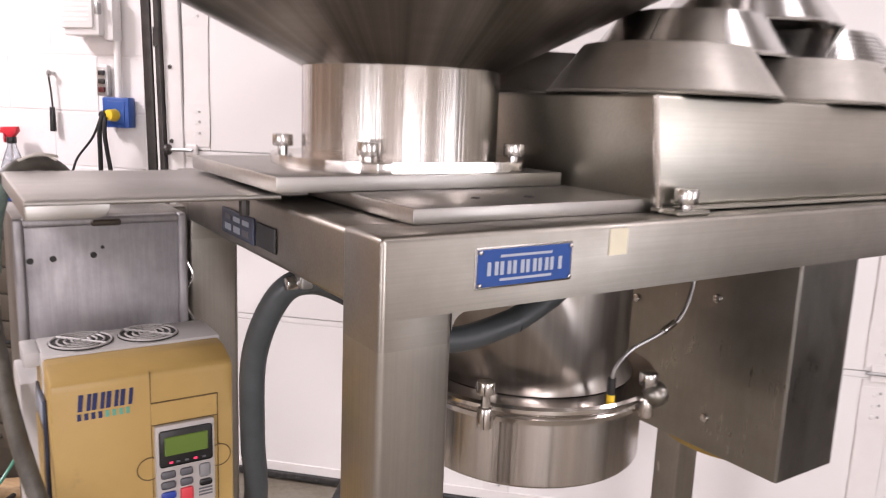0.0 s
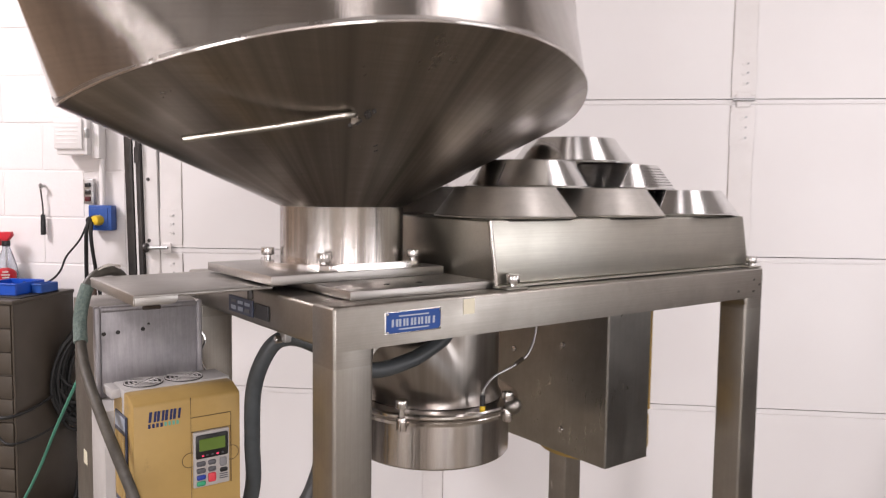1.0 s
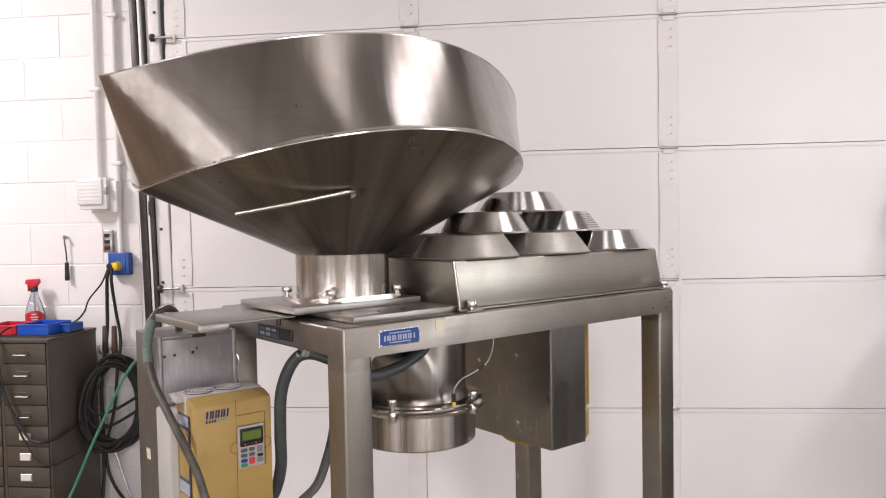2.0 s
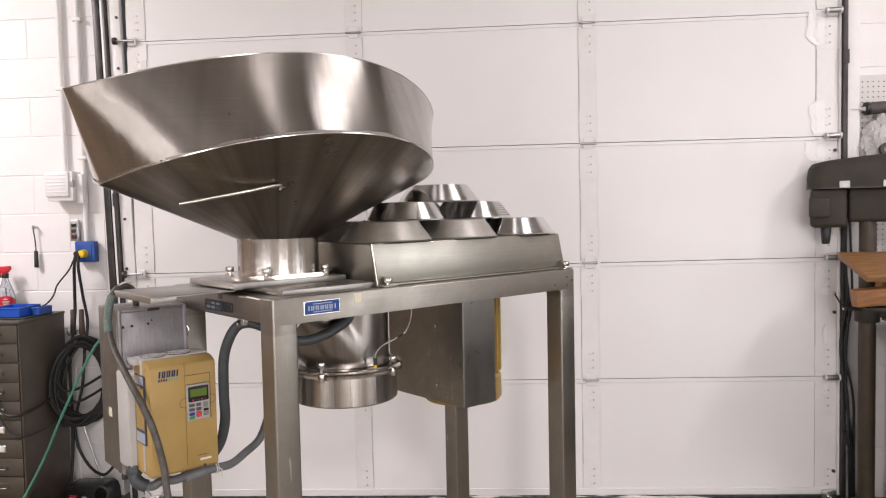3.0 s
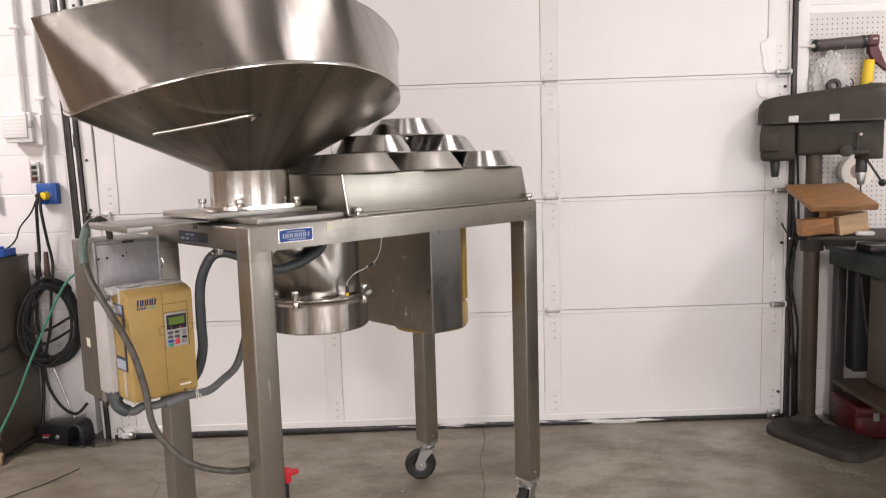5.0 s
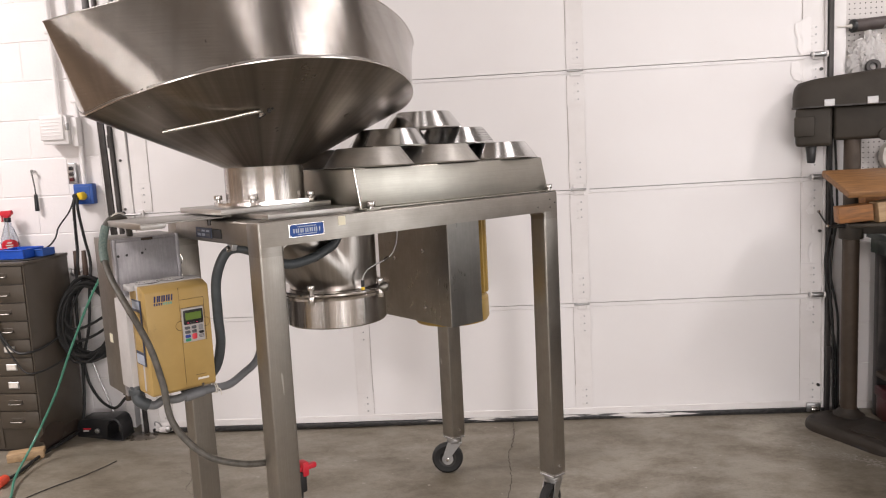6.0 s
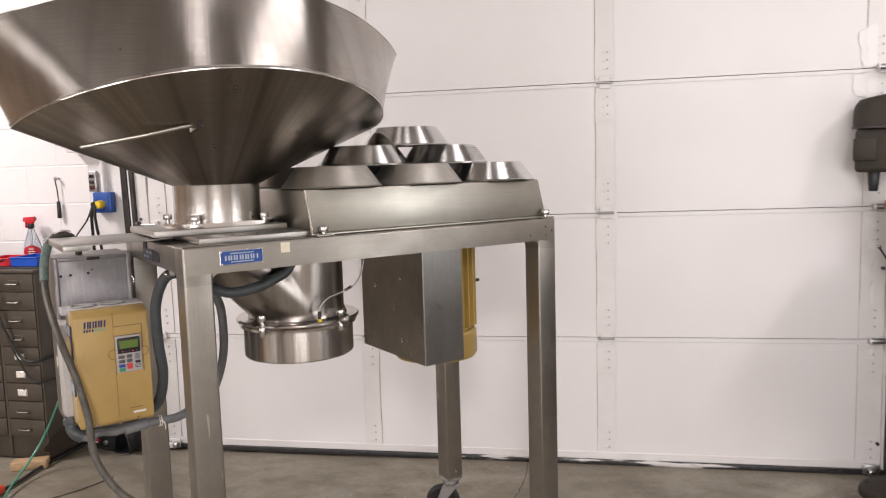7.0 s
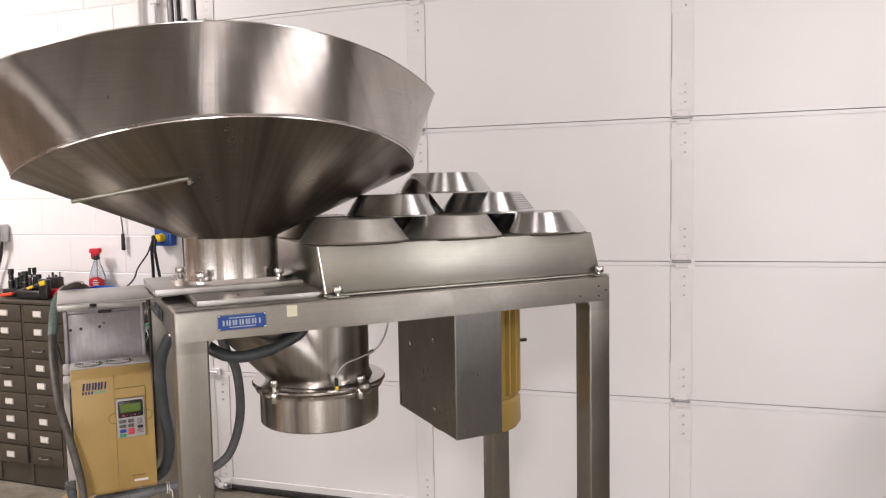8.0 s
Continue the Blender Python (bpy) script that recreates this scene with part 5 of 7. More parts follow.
for c in range(COLS + 1):
    x = CX0 + c * PITCH
    part("upright", box((max(x - 0.009, CX0), CY0 + 0.004, 0.02), (min(x + 0.009, CX1), CY0 + 0.016, CZ1 - 0.013), 0.002, 1), CABINET_PAINT, cab)
DRAWER = 0.0965
CARDS = ("ccpcpcccc", "cpccccpcc", "ccppccccc", "ccpccpccp", "ppppcccpp")
for c in range(COLS):
    for r in range(9):
        x0, x1 = CX0 + c * PITCH + 0.011, CX0 + (c + 1) * PITCH - 0.011
        z1 = CZ1 - 0.016 - r * DRAWER
        out = 0.012 if (c, r) in ((2, 8), (1, 5)) else 0.0
        dr = part("drawer", box((x0, CY0 - out, z1 - DRAWER + 0.005), (x1, CY0 + 0.02, z1), 0.0035), CABINET_PAINT, cab)
        xm, zm = (x0 + x1) / 2 - 0.01, z1 - DRAWER / 2
        labelled = CARDS[c][r] == "c"
        if labelled:
            part("label_holder", box((xm - 0.030, CY0 - out - 0.004, zm - 0.018), (xm + 0.030, CY0 - out + 0.001, zm + 0.018), 0.002, 1), ZINC, dr)
            part("label_card", box((xm - 0.025, CY0 - out - 0.006, zm - 0.012), (xm + 0.025, CY0 - out - 0.003, zm + 0.014)), PAPER, dr, "white card label", 0)
        else:
            part("pull", tube([(xm - 0.034, CY0 - out + 0.001, zm), (xm - 0.034, CY0 - out - 0.012, zm - 0.002), (xm - 0.026, CY0 - out - 0.017, zm - 0.004), (xm + 0.026, CY0 - out - 0.017, zm - 0.004), (xm + 0.034, CY0 - out - 0.012, zm - 0.002), (xm + 0.034, CY0 - out + 0.001, zm)], 0.004, 8, 4), DULL_ZINC, dr)
            part("pull_plate", box((xm - 0.036, CY0 - out - 0.002, zm - 0.012), (xm + 0.036, CY0 - out + 0.001, zm + 0.016), 0.001, 1), CABINET_PAINT, dr)

TZ = CZ1 + 0.0045
spray = thing("spray_bottle", (-0.755, -0.015, TZ), "clear spray bottle with a red trigger and red label", "spray bottle")
c = (-0.755, -0.015)
part("bottle", lathe(c, [(0.0, TZ), (0.043, TZ), (0.047, TZ + 0.008), (0.047, TZ + 0.070), (0.041, TZ + 0.098), (0.029, TZ + 0.138), (0.019, TZ + 0.165), (0.014, TZ + 0.185), (0.0, TZ + 0.185)], 32), CLEAR_PLASTIC, spray, "clear plastic bottle")
part("liquid", lathe(c, [(0.0, TZ + 0.003), (0.040, TZ + 0.004), (0.0445, TZ + 0.010), (0.0445, TZ + 0.066), (0.0, TZ + 0.067)], 28), BLUE_LIQUID, spray, "bluish cleaning liquid")
label_bm = bmesh.new()
label_rows = []
for j in range(9):
    h = -1 + j / 4
    reach = radians(62) * math.sqrt(max(0.06, 1 - h * h * 0.94))
    z = TZ + 0.052 + 0.036 * h
    r = 0.0476 - 0.0002 * max(0.0, h) - 0.16 * max(0.0, z - TZ - 0.070)
    label_rows.append([label_bm.verts.new((c[0] + r * math.sin(0.55 + reach * (i / 5 - 1)), c[1] - r * math.cos(0.55 + reach * (i / 5 - 1)), z)) for i in range(11)])
for lower_row, upper_row in zip(label_rows, label_rows[1:]):
    for i in range(10):
        label_bm.faces.new((lower_row[i], lower_row[i + 1], upper_row[i + 1], upper_row[i]))
label = part("label_oval", thick(label_bm, 0.0004), RED_PLASTIC, spray, "red oval printed label")
for z0, w in ((0.066, 0.012), (0.052, 0.018), (0.040, 0.014)):
    part("label_print", turned(box((-w, -0.0488, TZ + z0), (w, -0.0440, TZ + z0 + 0.006)), pose(c[0], c[1], 0, 0, 0, 31)), PAPER, label, smooth=0)
part("collar", cyl((c[0], c[1], TZ + 0.183), (c[0], c[1], TZ + 0.208), 0.018, seg=18, bevel=0.002), PLASTIC_BLACK, spray)
head = [(-0.045, 0.222), (-0.040, 0.246), (0.030, 0.250), (0.034, 0.232), (0.012, 0.208), (-0.014, 0.206), (-0.016, 0.222)]
part("trigger_head", prism([(c[0] + a, TZ + b) for a, b in head], 1, c[1] - 0.011, c[1] + 0.011, 0.003), RED_PLASTIC, spray, "red trigger head")
part("trigger", box((c[0] - 0.034, c[1] - 0.006, TZ + 0.185), (c[0] - 0.026, c[1] + 0.006, TZ + 0.228), 0.002), RED_PLASTIC, spray)
part("dip_tube", cyl((c[0], c[1], TZ + 0.01), (c[0], c[1], TZ + 0.185), 0.003, seg=8), PAPER, spray)


def open_bin(name, lo, hi, mat, label):
    b = thing(name, ((lo[0] + hi[0]) / 2, (lo[1] + hi[1]) / 2, lo[2]), label, "tool tray")
    part("base", box(lo, (hi[0], hi[1], lo[2] + 0.006), 0.002, 1), mat, b)
    w = 0.006
    part("front_wall", box((lo[0], lo[1], lo[2] + 0.004), (hi[0], lo[1] + w, hi[2]), 0.002, 1), mat, b)
    part("back_wall", box((lo[0], hi[1] - w, lo[2] + 0.004), (hi[0], hi[1], hi[2]), 0.002, 1), mat, b)
    part("end_wall", box((lo[0], lo[1] + w, lo[2] + 0.004), (lo[0] + w, hi[1] - w, hi[2]), 0.002, 1), mat, b)
    part("end_wall", box((hi[0] - w, lo[1] + w, lo[2] + 0.004), (hi[0], hi[1] - w, hi[2]), 0.002, 1), mat, b)
    part("rim", box((lo[0] - 0.004, lo[1] - 0.004, hi[2] - 0.006), (hi[0] + 0.004, lo[1] + 0.004, hi[2] + 0.001), 0.002, 1), mat, b)
    return b


mat_ob = thing("rubber_mat", (-0.6, -0.22, TZ), "thin black rubber mat under the trays", "rubber mat")
part("mat", box((-0.86, -0.36, TZ), (-0.415, -0.12, TZ + 0.006), 0.002, 1), BLACK_RUBBER, mat_ob)
open_bin("blue_tray", (-0.625, -0.33, TZ + 0.0065), (-0.465, -0.15, TZ + 0.055), BLUE_PLASTIC, "shallow bright blue plastic tray on a cabinet")
open_bin("blue_tray", (-0.460, -0.24, TZ + 0.0065), (-0.415, -0.13, TZ + 0.045), SOCKET_BLUE, "small blue plastic tray on a cabinet")
open_bin("red_tray", (-0.80, -0.33, TZ + 0.0065), (-0.632, -0.16, TZ + 0.050), RED_PLASTIC, "shallow red plastic tray on a cabinet")

tool_block = thing("tool_rack", (-1.02, -0.24, TZ), "black rack of small dark tools standing upright", "tool rack")
part("rack_base", box((-1.13, -0.32, TZ), (-0.93, -0.16, TZ + 0.045), 0.004), PLASTIC_BLACK, tool_block)
for x, y, r, h, slim in ((-1.118, -0.27, 0.017, 0.150, False), (-1.085, -0.23, 0.020, 0.128, False), (-1.062, -0.28, 0.015, 0.105, False), (-1.040, -0.22, 0.018, 0.118, False),
                         (-1.012, -0.27, 0.019, 0.140, False), (-0.990, -0.23, 0.012, 0.156, True), (-0.968, -0.28, 0.009, 0.160, True), (-0.948, -0.24, 0.015, 0.120, False), (-1.100, -0.19, 0.012, 0.112, True)):
    holder = part("tool_holder", lathe((x, y), [(0.0, TZ + 0.042), (r, TZ + 0.042), (r * 1.05, TZ + h * 0.55), (r * 0.72, TZ + h * 0.60), (r * 0.72, TZ + h * 0.80), (r * 0.95, TZ + h * 0.83), (r * 0.92, TZ + h), (0.0, TZ + h)], 14), PLASTIC_BLACK, tool_block)
    part("tool_collar", lathe((x, y), [(r * 0.70, TZ + h * 0.66), (r * 0.80, TZ + h * 0.67), (r * 0.80, TZ + h * 0.74), (r * 0.70, TZ + h * 0.75)], 14), ZINC if slim else DARK_STEEL, holder)
small_rack = thing("tool_rack", (-0.853, -0.22, TZ), "small dark box of upright drill bits", "tool rack")
part("bit_box", box((-0.886, -0.25, TZ), (-0.820, -0.19, TZ + 0.105), 0.004), PLASTIC_BLACK, small_rack)
for k in range(6):
    part("drill_bit", cyl((-0.878 + 0.0105 * k, -0.235 + 0.012 * (k % 3), TZ + 0.10), (-0.878 + 0.0105 * k, -0.235 + 0.012 * (k % 3), TZ + 0.118 + 0.014 * (k % 2)), 0.0035, seg=8), DARK_STEEL, small_rack)
grip = thing("bar_clamp", (-0.84, -0.30, TZ), "black bar clamp with orange and yellow pads", "clamp")
part("clamp_bar", cyl((-1.03, -0.350, TZ + 0.020), (-0.775, -0.350, TZ + 0.088), 0.013, 0.015, 12, 0.003), PLASTIC_BLACK, grip)
part("clamp_jaw", box((-0.815, -0.372, TZ + 0.004), (-0.750, -0.335, TZ + 0.112), 0.012, 3), PLASTIC_BLACK, grip)
part("clamp_base", box((-0.97, -0.375, TZ), (-0.80, -0.338, TZ + 0.050), 0.014, 3), PLASTIC_BLACK, grip)
part("clamp_pad", turned(box((-0.020, -0.006, -0.013), (0.020, 0.006, 0.013), 0.005), Matrix.Translation((-0.778, -0.373, TZ + 0.090)) @ Matrix.Rotation(radians(-14), 4, "Y")), YELLOW_PLASTIC, grip, "yellow pad")
part("clamp_pad", turned(box((-0.022, -0.006, -0.007), (0.022, 0.006, 0.007), 0.004), Matrix.Translation((-0.872, -0.366, TZ + 0.064)) @ Matrix.Rotation(radians(-16), 4, "Y")), YELLOW_PLASTIC, grip, "yellow pad")
part("clamp_grip", turned(box((-0.045, -0.012, -0.009), (0.045, 0.012, 0.009), 0.006), Matrix.Translation((-1.045, -0.362, TZ + 0.022)) @ Matrix.Rotation(radians(-8), 4, "Y")), ORANGE_PLASTIC, grip, "orange grip")

# ---- left of the door: on the wall ----
WY = 0.0445
panel_box = thing("breaker_box", (-0.40, WY, 1.61), "white painted electrical box with a louvred lid", "electrical box")
part("case", box((-0.475, -0.035, 1.615), (-0.325, WY, 1.775), 0.006), STILE_PAINT, panel_box)
lid = part("lid", box((-0.480, -0.046, 1.640), (-0.345, -0.034, 1.772), 0.004), STILE_PAINT, panel_box)
for k in range(6):
    part("louvre", box((-0.470, -0.0475, 1.662 + k * 0.018), (-0.358, -0.045, 1.669 + k * 0.018), 0.001, 1), STILE_PAINT, lid)
part("latch", box((-0.334, -0.048, 1.69), (-0.318, -0.025, 1.73), 0.003), ZINC, panel_box)
part("side_ear", box((-0.324, -0.01, 1.60), (-0.285, WY, 1.76), 0.004), STILE_PAINT, panel_box)
switch = thing("wall_switch", (-0.362, WY, 1.40), "grey push-button switch with dark and red buttons", "switch")
part("plate", box((-0.388, 0.022, 1.395), (-0.338, WY, 1.51), 0.004), ZINC, switch)
part("button", box((-0.376, 0.012, 1.472), (-0.350, 0.024, 1.492), 0.004), PLASTIC_BLACK, switch)
part("button", box((-0.376, 0.012, 1.440), (-0.350, 0.024, 1.460), 0.004), DARK_STEEL, switch)
part("red_button", box((-0.376, 0.012, 1.408), (-0.350, 0.024, 1.430), 0.004), DARK_RED, switch, "dull red button")
socket = thing("wall_socket", (-0.295, WY, 1.28), "blue socket box with a yellow plug in it", "power socket")
part("box", box((-0.352, 0.0, 1.278), (-0.238, WY, 1.392), 0.006), SOCKET_BLUE, socket)
part("face", box((-0.335, -0.003, 1.293), (-0.255, 0.001, 1.378), 0.003), SOCKET_BLUE, socket)
part("yellow_plug", cyl((-0.295, 0.0, 1.325), (-0.295, -0.045, 1.325), 0.024, 0.02, 20, 0.004), YELLOW_PLASTIC, socket, "yellow rubber plug")
part("black_plug", cyl((-0.318, 0.0, 1.330), (-0.318, -0.05, 1.325), 0.018, 0.015, 16, 0.003), BLACK_RUBBER, socket)
for x, z0, z1 in ((-0.405, 1.77, 3.7), (-0.298, 1.39, 3.7)):
    pipe = thing("wall_conduit", (x, WY, z0), "white painted conduit pipe running up the block wall", "conduit pipe", WORLD, "conduits on the wall")
    part("pipe", cyl((x, 0.030, z0), (x, 0.030, z1), 0.0135, seg=16), STILE_PAINT, pipe)
    for z in (z0 + 0.45, z0 + 1.2):
        part("strap", box((x - 0.026, 0.013, z), (x + 0.026, WY, z + 0.02), 0.004), STILE_PAINT, pipe)
hang = thing("hanging_tool", (-0.60, WY, 1.25), "thin dark tool hanging from a nail on the wall", "hand tool")
part("nail", cyl((-0.60, WY + 0.01, 1.475), (-0.60, 0.015, 1.475), 0.006, seg=10), ZINC, hang)
part("shaft", tube([(-0.60, 0.022, 1.475), (-0.606, 0.028, 1.46), (-0.60, 0.030, 1.40), (-0.598, 0.032, 1.34)], 0.0035, 8), DARK_STEEL, hang)
part("loop", tube([(-0.60 + 0.009 * math.cos(q), 0.022, 1.473 + 0.011 * math.sin(q)) for q in (2 * math.pi * k / 12 for k in range(12))], 0.0025, 6, closed=True), ZINC, hang)
part("grip", cyl((-0.598, 0.030, 1.25), (-0.598, 0.030, 1.345), 0.012, 0.010, 12, 0.003), PLASTIC_BLACK, hang)

grey_box = thing("junction_box", (-1.53, WY, 1.29), "grey metal junction box with a black cable below it", "junction box")
part("box", box((-1.600, -0.005, 1.292), (-1.480, WY, 1.398), 0.005), ZINC, grey_box)
part("cover_plate", box((-1.596, -0.008, 1.297), (-1.484, -0.004, 1.393), 0.002, 1), ZINC, grey_box)
part("cable", tube([(-1.505, 0.012, 1.296), (-1.510, 0.010, 1.27), (-1.530, 0.015, 1.20), (-1.575, 0.022, 1.10), (-1.62, 0.030, 0.95)], 0.009, 8), BLACK_RUBBER, grey_box)

# coil of cable, leads and hoses
coil = thing("cable_coil", (-0.37, 0.0, 0.40), "coil of thick black cable hanging on the wall", "cable coil")
random.seed(9)
for k in range(13):
    rx, rz = 0.100 + 0.010 * random.uniform(-1, 1), 0.222 + 0.022 * random.uniform(-1, 1)
    cx, cz = -0.292 + random.uniform(-0.008, 0.008), 0.637 + random.uniform(-0.02, 0.012)
    y = 0.030 - 0.009 * k
    pts = [(cx + rx * math.cos(q) * (1.0 - 0.12 * math.sin(q)), y - 0.045 + 0.10 * math.cos(q) + 0.006 * math.sin(3 * q + k), cz + rz * math.sin(q)) for q in (2 * math.pi * j / 20 for j in range(20))]
    part("turn", tube(pts, 0.0078, 8, 3, closed=True), BLACK_RUBBER, coil)
for k, (a, b) in enumerate((((-0.50, 0.70), (-0.22, 0.66)), ((-0.50, 0.62), (-0.22, 0.59)), ((-0.49, 0.54), (-0.23, 0.50)), ((-0.47, 0.47), (-0.24, 0.52)))):
    part("loose_turn", tube([(a[0] + 0.10, -0.19, a[1]), (-0.35, -0.16, min(a[1], b[1]) - 0.055), (-0.28, -0.11, min(a[1], b[1]) - 0.05), (b[0] + 0.02, -0.03, b[1])], 0.0075, 8), BLACK_RUBBER, coil)
part("hook", tube([(-0.37, WY, 0.90), (-0.37, -0.05, 0.885), (-0.37, -0.075, 0.90), (-0.37, -0.08, 0.93)], 0.006, 8), ZINC, coil)
tail = thing("black_lead", (-0.33, -0.02, 0.0), "black power leads hanging from the socket to the floor", "cable")
part("lead", tube([(-0.312, -0.05, 1.322), (-0.325, -0.055, 1.27), (-0.345, -0.03, 1.15), (-0.355, -0.02, 1.0), (-0.35, -0.06, 0.88), (-0.365, -0.075, 0.70), (-0.36, -0.08, 0.45), (-0.365, -0.09, 0.2), (-0.375, -0.14, 0.03), (-0.38, -0.30, 0.012), (-0.385, -0.50, 0.012), (-0.36, -0.70, 0.012), (-0.36, -0.80, 0.014)], 0.0085, 10), BLACK_RUBBER, tail)
part("lead", tube([(-0.302, -0.05, 1.318), (-0.300, -0.06, 1.25), (-0.30, -0.03, 1.10), (-0.285, -0.02, 0.95), (-0.290, -0.05, 0.80), (-0.30, -0.075, 0.60), (-0.345, -0.08, 0.42), (-0.335, -0.08, 0.28), (-0.26, -0.10, 0.17), (-0.17, -0.12, 0.135), (-0.11, -0.11, 0.19)], 0.008, 10), BLACK_RUBBER, tail)
part("thin_lead", tube([(-0.318, -0.055, 1.318), (-0.36, -0.05, 1.24), (-0.43, -0.05, 1.16), (-0.445, -0.07, 1.10), (-0.46, -0.12, 1.06), (-0.50, -0.16, 1.045), (-0.53, -0.20, 1.06)], 0.0045, 8), BLACK_RUBBER, tail)
for x in (-0.368, -0.318):
    part("plug_sleeve", cyl((x, -0.022, 0.88), (x, -0.02, 1.02), 0.016, 0.012, 12, 0.003), BROWN_SLEEVE, tail, "brown plug sleeve")
part("orange_plug", cyl((-0.36, -0.80, 0.022), (-0.355, -0.875, 0.024), 0.022, 0.025, 16, 0.004), ORANGE_PLASTIC, tail, "orange plug end")
thin = thing("thin_cord", (-0.45, -0.44, 0.5), "thin black cords draped across the drawer fronts", "cable")
part("cord", tube([(-0.66, -0.335, 1.058), (-0.645, -0.43, 1.02), (-0.63, -0.45, 0.86), (-0.585, -0.452, 0.70), (-0.53, -0.452, 0.57), (-0.46, -0.452, 0.46), (-0.41, -0.445, 0.435), (-0.37, -0.35, 0.44), (-0.35, -0.2, 0.47), (-0.36, -0.05, 0.52)], 0.005, 8), BLACK_RUBBER, thin)
part("cord", tube([(-0.640, -0.432, 0.845), (-0.638, -0.450, 0.83), (-0.62, -0.452, 0.775), (-0.58, -0.452, 0.69), (-0.50, -0.452, 0.565), (-0.42, -0.445, 0.545), (-0.39, -0.30, 0.56), (-0.40, -0.10, 0.60)], 0.007, 8), BLACK_RUBBER, thin)
green = thing("green_hose", (-0.3, -0.6, 0.0), "thin green air hose slanting down to the floor", "hose")
part("hose", tube([(0.79, -1.56, 1.02), (0.62, -1.22, 1.06), (0.38, -0.88, 1.03), (0.164, -0.71, 0.952), (-0.06, -0.62, 0.63), (-0.22, -0.55, 0.37), (-0.345, -0.53, 0.17), (-0.355, -0.64, 0.075), (-0.30, -0.82, 0.030), (-0.19, -1.02, 0.010), (-0.12, -1.25, 0.008), (-0.16, -1.6, 0.008)], 0.0058, 8), GREEN_HOSE, green)
cord2 = thing("floor_cord", (0.0, -0.7, 0.0), "dark cord lying on the concrete floor", "cable")
part("cord", tube([(0.06, -0.55, ground(0.06, -0.55) + 0.004), (0.0, -0.72, 0.005), (-0.10, -0.88, 0.005), (-0.17, -1.05, 0.005), (-0.22, -1.3, 0.005)], 0.0026, 6), DARK_STEEL, cord2)
pedal = thing("foot_pedal", (-0.22, -0.16, 0.0), "black sheet metal foot pedal with an open end", "foot pedal", pose(-0.035, 0.058, -0.034))
part("shell", prism([(-0.345, 0.004), (-0.345, 0.085), (-0.332, 0.112), (-0.318, 0.120), (-0.120, 0.126), (-0.098, 0.112), (-0.086, 0.080), (-0.080, 0.004), (-0.088, 0.004), (-0.094, 0.076), (-0.106, 0.103), (-0.124, 0.116), (-0.150, 0.112), (-0.168, 0.085), (-0.172, 0.004)], 1, -0.225, -0.105, 0.002), PLASTIC_BLACK, pedal)
part("base_plate", box((-0.349, -0.24, 0.0), (-0.076, -0.10, 0.005), 0.001, 1), PLASTIC_BLACK, pedal)
for k, w in enumerate((0.044, 0.034)):
    part("maker_print", box((-0.310, -0.2262, 0.062 - 0.012 * k), (-0.310 + w, -0.2245, 0.070 - 0.012 * k), 0.0005, 1), RED_PLASTIC if k == 0 else PLASTIC_GREY, pedal)
part("knob", cyl((-0.225, -0.236, 0.055), (-0.225, -0.222, 0.055), 0.014, seg=16, bevel=0.003), ZINC, pedal)
part("grey_strip", box((-0.300, -0.2265, 0.016), (-0.205, -0.2245, 0.026), 0.001, 1), DARK_STEEL, pedal)
rod = thing("leaning_rod", (-0.18, -0.03, 0.1), "thin bright rod leaning against the wall", "metal rod")
part("rod", cyl((-0.365, -0.02, 0.46), (-0.215, -0.065, 0.094), 0.006, seg=10), ZINC, rod)
wedge = thing("wood_block", (-0.50, -0.49, 0.0), "small pale offcut of wood on the floor", "wood block")
part("block", turned(box((-0.085, -0.035, 0), (0.085, 0.035, 0.045), 0.004), pose(-0.455, -0.505, 0, 0, 0, 24)), PALE_WOOD, wedge)

# ---- right of the door: pegboard, drill press and bench ----
peg = thing("pegboard", (4.3, 0.05, 1.03), "white perforated pegboard on the block wall", "pegboard")
part("board", box((3.775, 0.036, 1.03), (5.0, 0.043, 2.15), 0.002, 1), PEG_WHITE, peg)
holes = bmesh.new()
for i in range(20):
    for j in range(43):
        x, z = 3.795 + 0.0254 * i, 1.05 + 0.0254 * j
        vs = [holes.verts.new((x + 0.0036 * math.cos(q), 0.0355, z + 0.0036 * math.sin(q))) for q in (math.pi / 3 * k for k in range(6))]
        holes.faces.new(vs)
tagged(part("peg_holes", holes, HOLE_DARK, peg, smooth=0), kind="stuff")
gun = thing("caulking_gun", (3.95, 0.0, 1.95), "dark red cartridge gun with a yellow handle on the pegboard", "caulking gun")
part("barrel", cyl((3.795, -0.012, 1.978), (4.045, -0.012, 1.992), 0.030, seg=28, bevel=0.003), GUN_GREY, gun, "dusty dark grey barrel")
part("end_cap", cyl((3.786, -0.012, 1.9775), (3.806, -0.012, 1.979), 0.0325, seg=28, bevel=0.003), PLASTIC_BLACK, gun)
part("nozzle", lathe((0, 0), [(0.0, -0.065), (0.003, -0.065), (0.005, -0.02), (0.012, -0.004), (0.012, 0.003), (0.0, 0.003)], 14), PAPER, gun).matrix_local = Matrix.Translation(Vector((3.787, -0.012, 1.9775)) - PLACE[gun.name]) @ Matrix.Rotation(radians(90), 4, "Y") @ Matrix.Translation(PLACE[gun.name])
part("collar", cyl((4.020, -0.012, 1.9905), (4.046, -0.012, 1.992), 0.0325, seg=28, bevel=0.003), PLASTIC_BLACK, gun)
rear = part("body", box((4.044, -0.040, 1.966), (4.104, 0.016, 2.024), 0.012, 3), GUN_RED, gun, "maroon rear body")
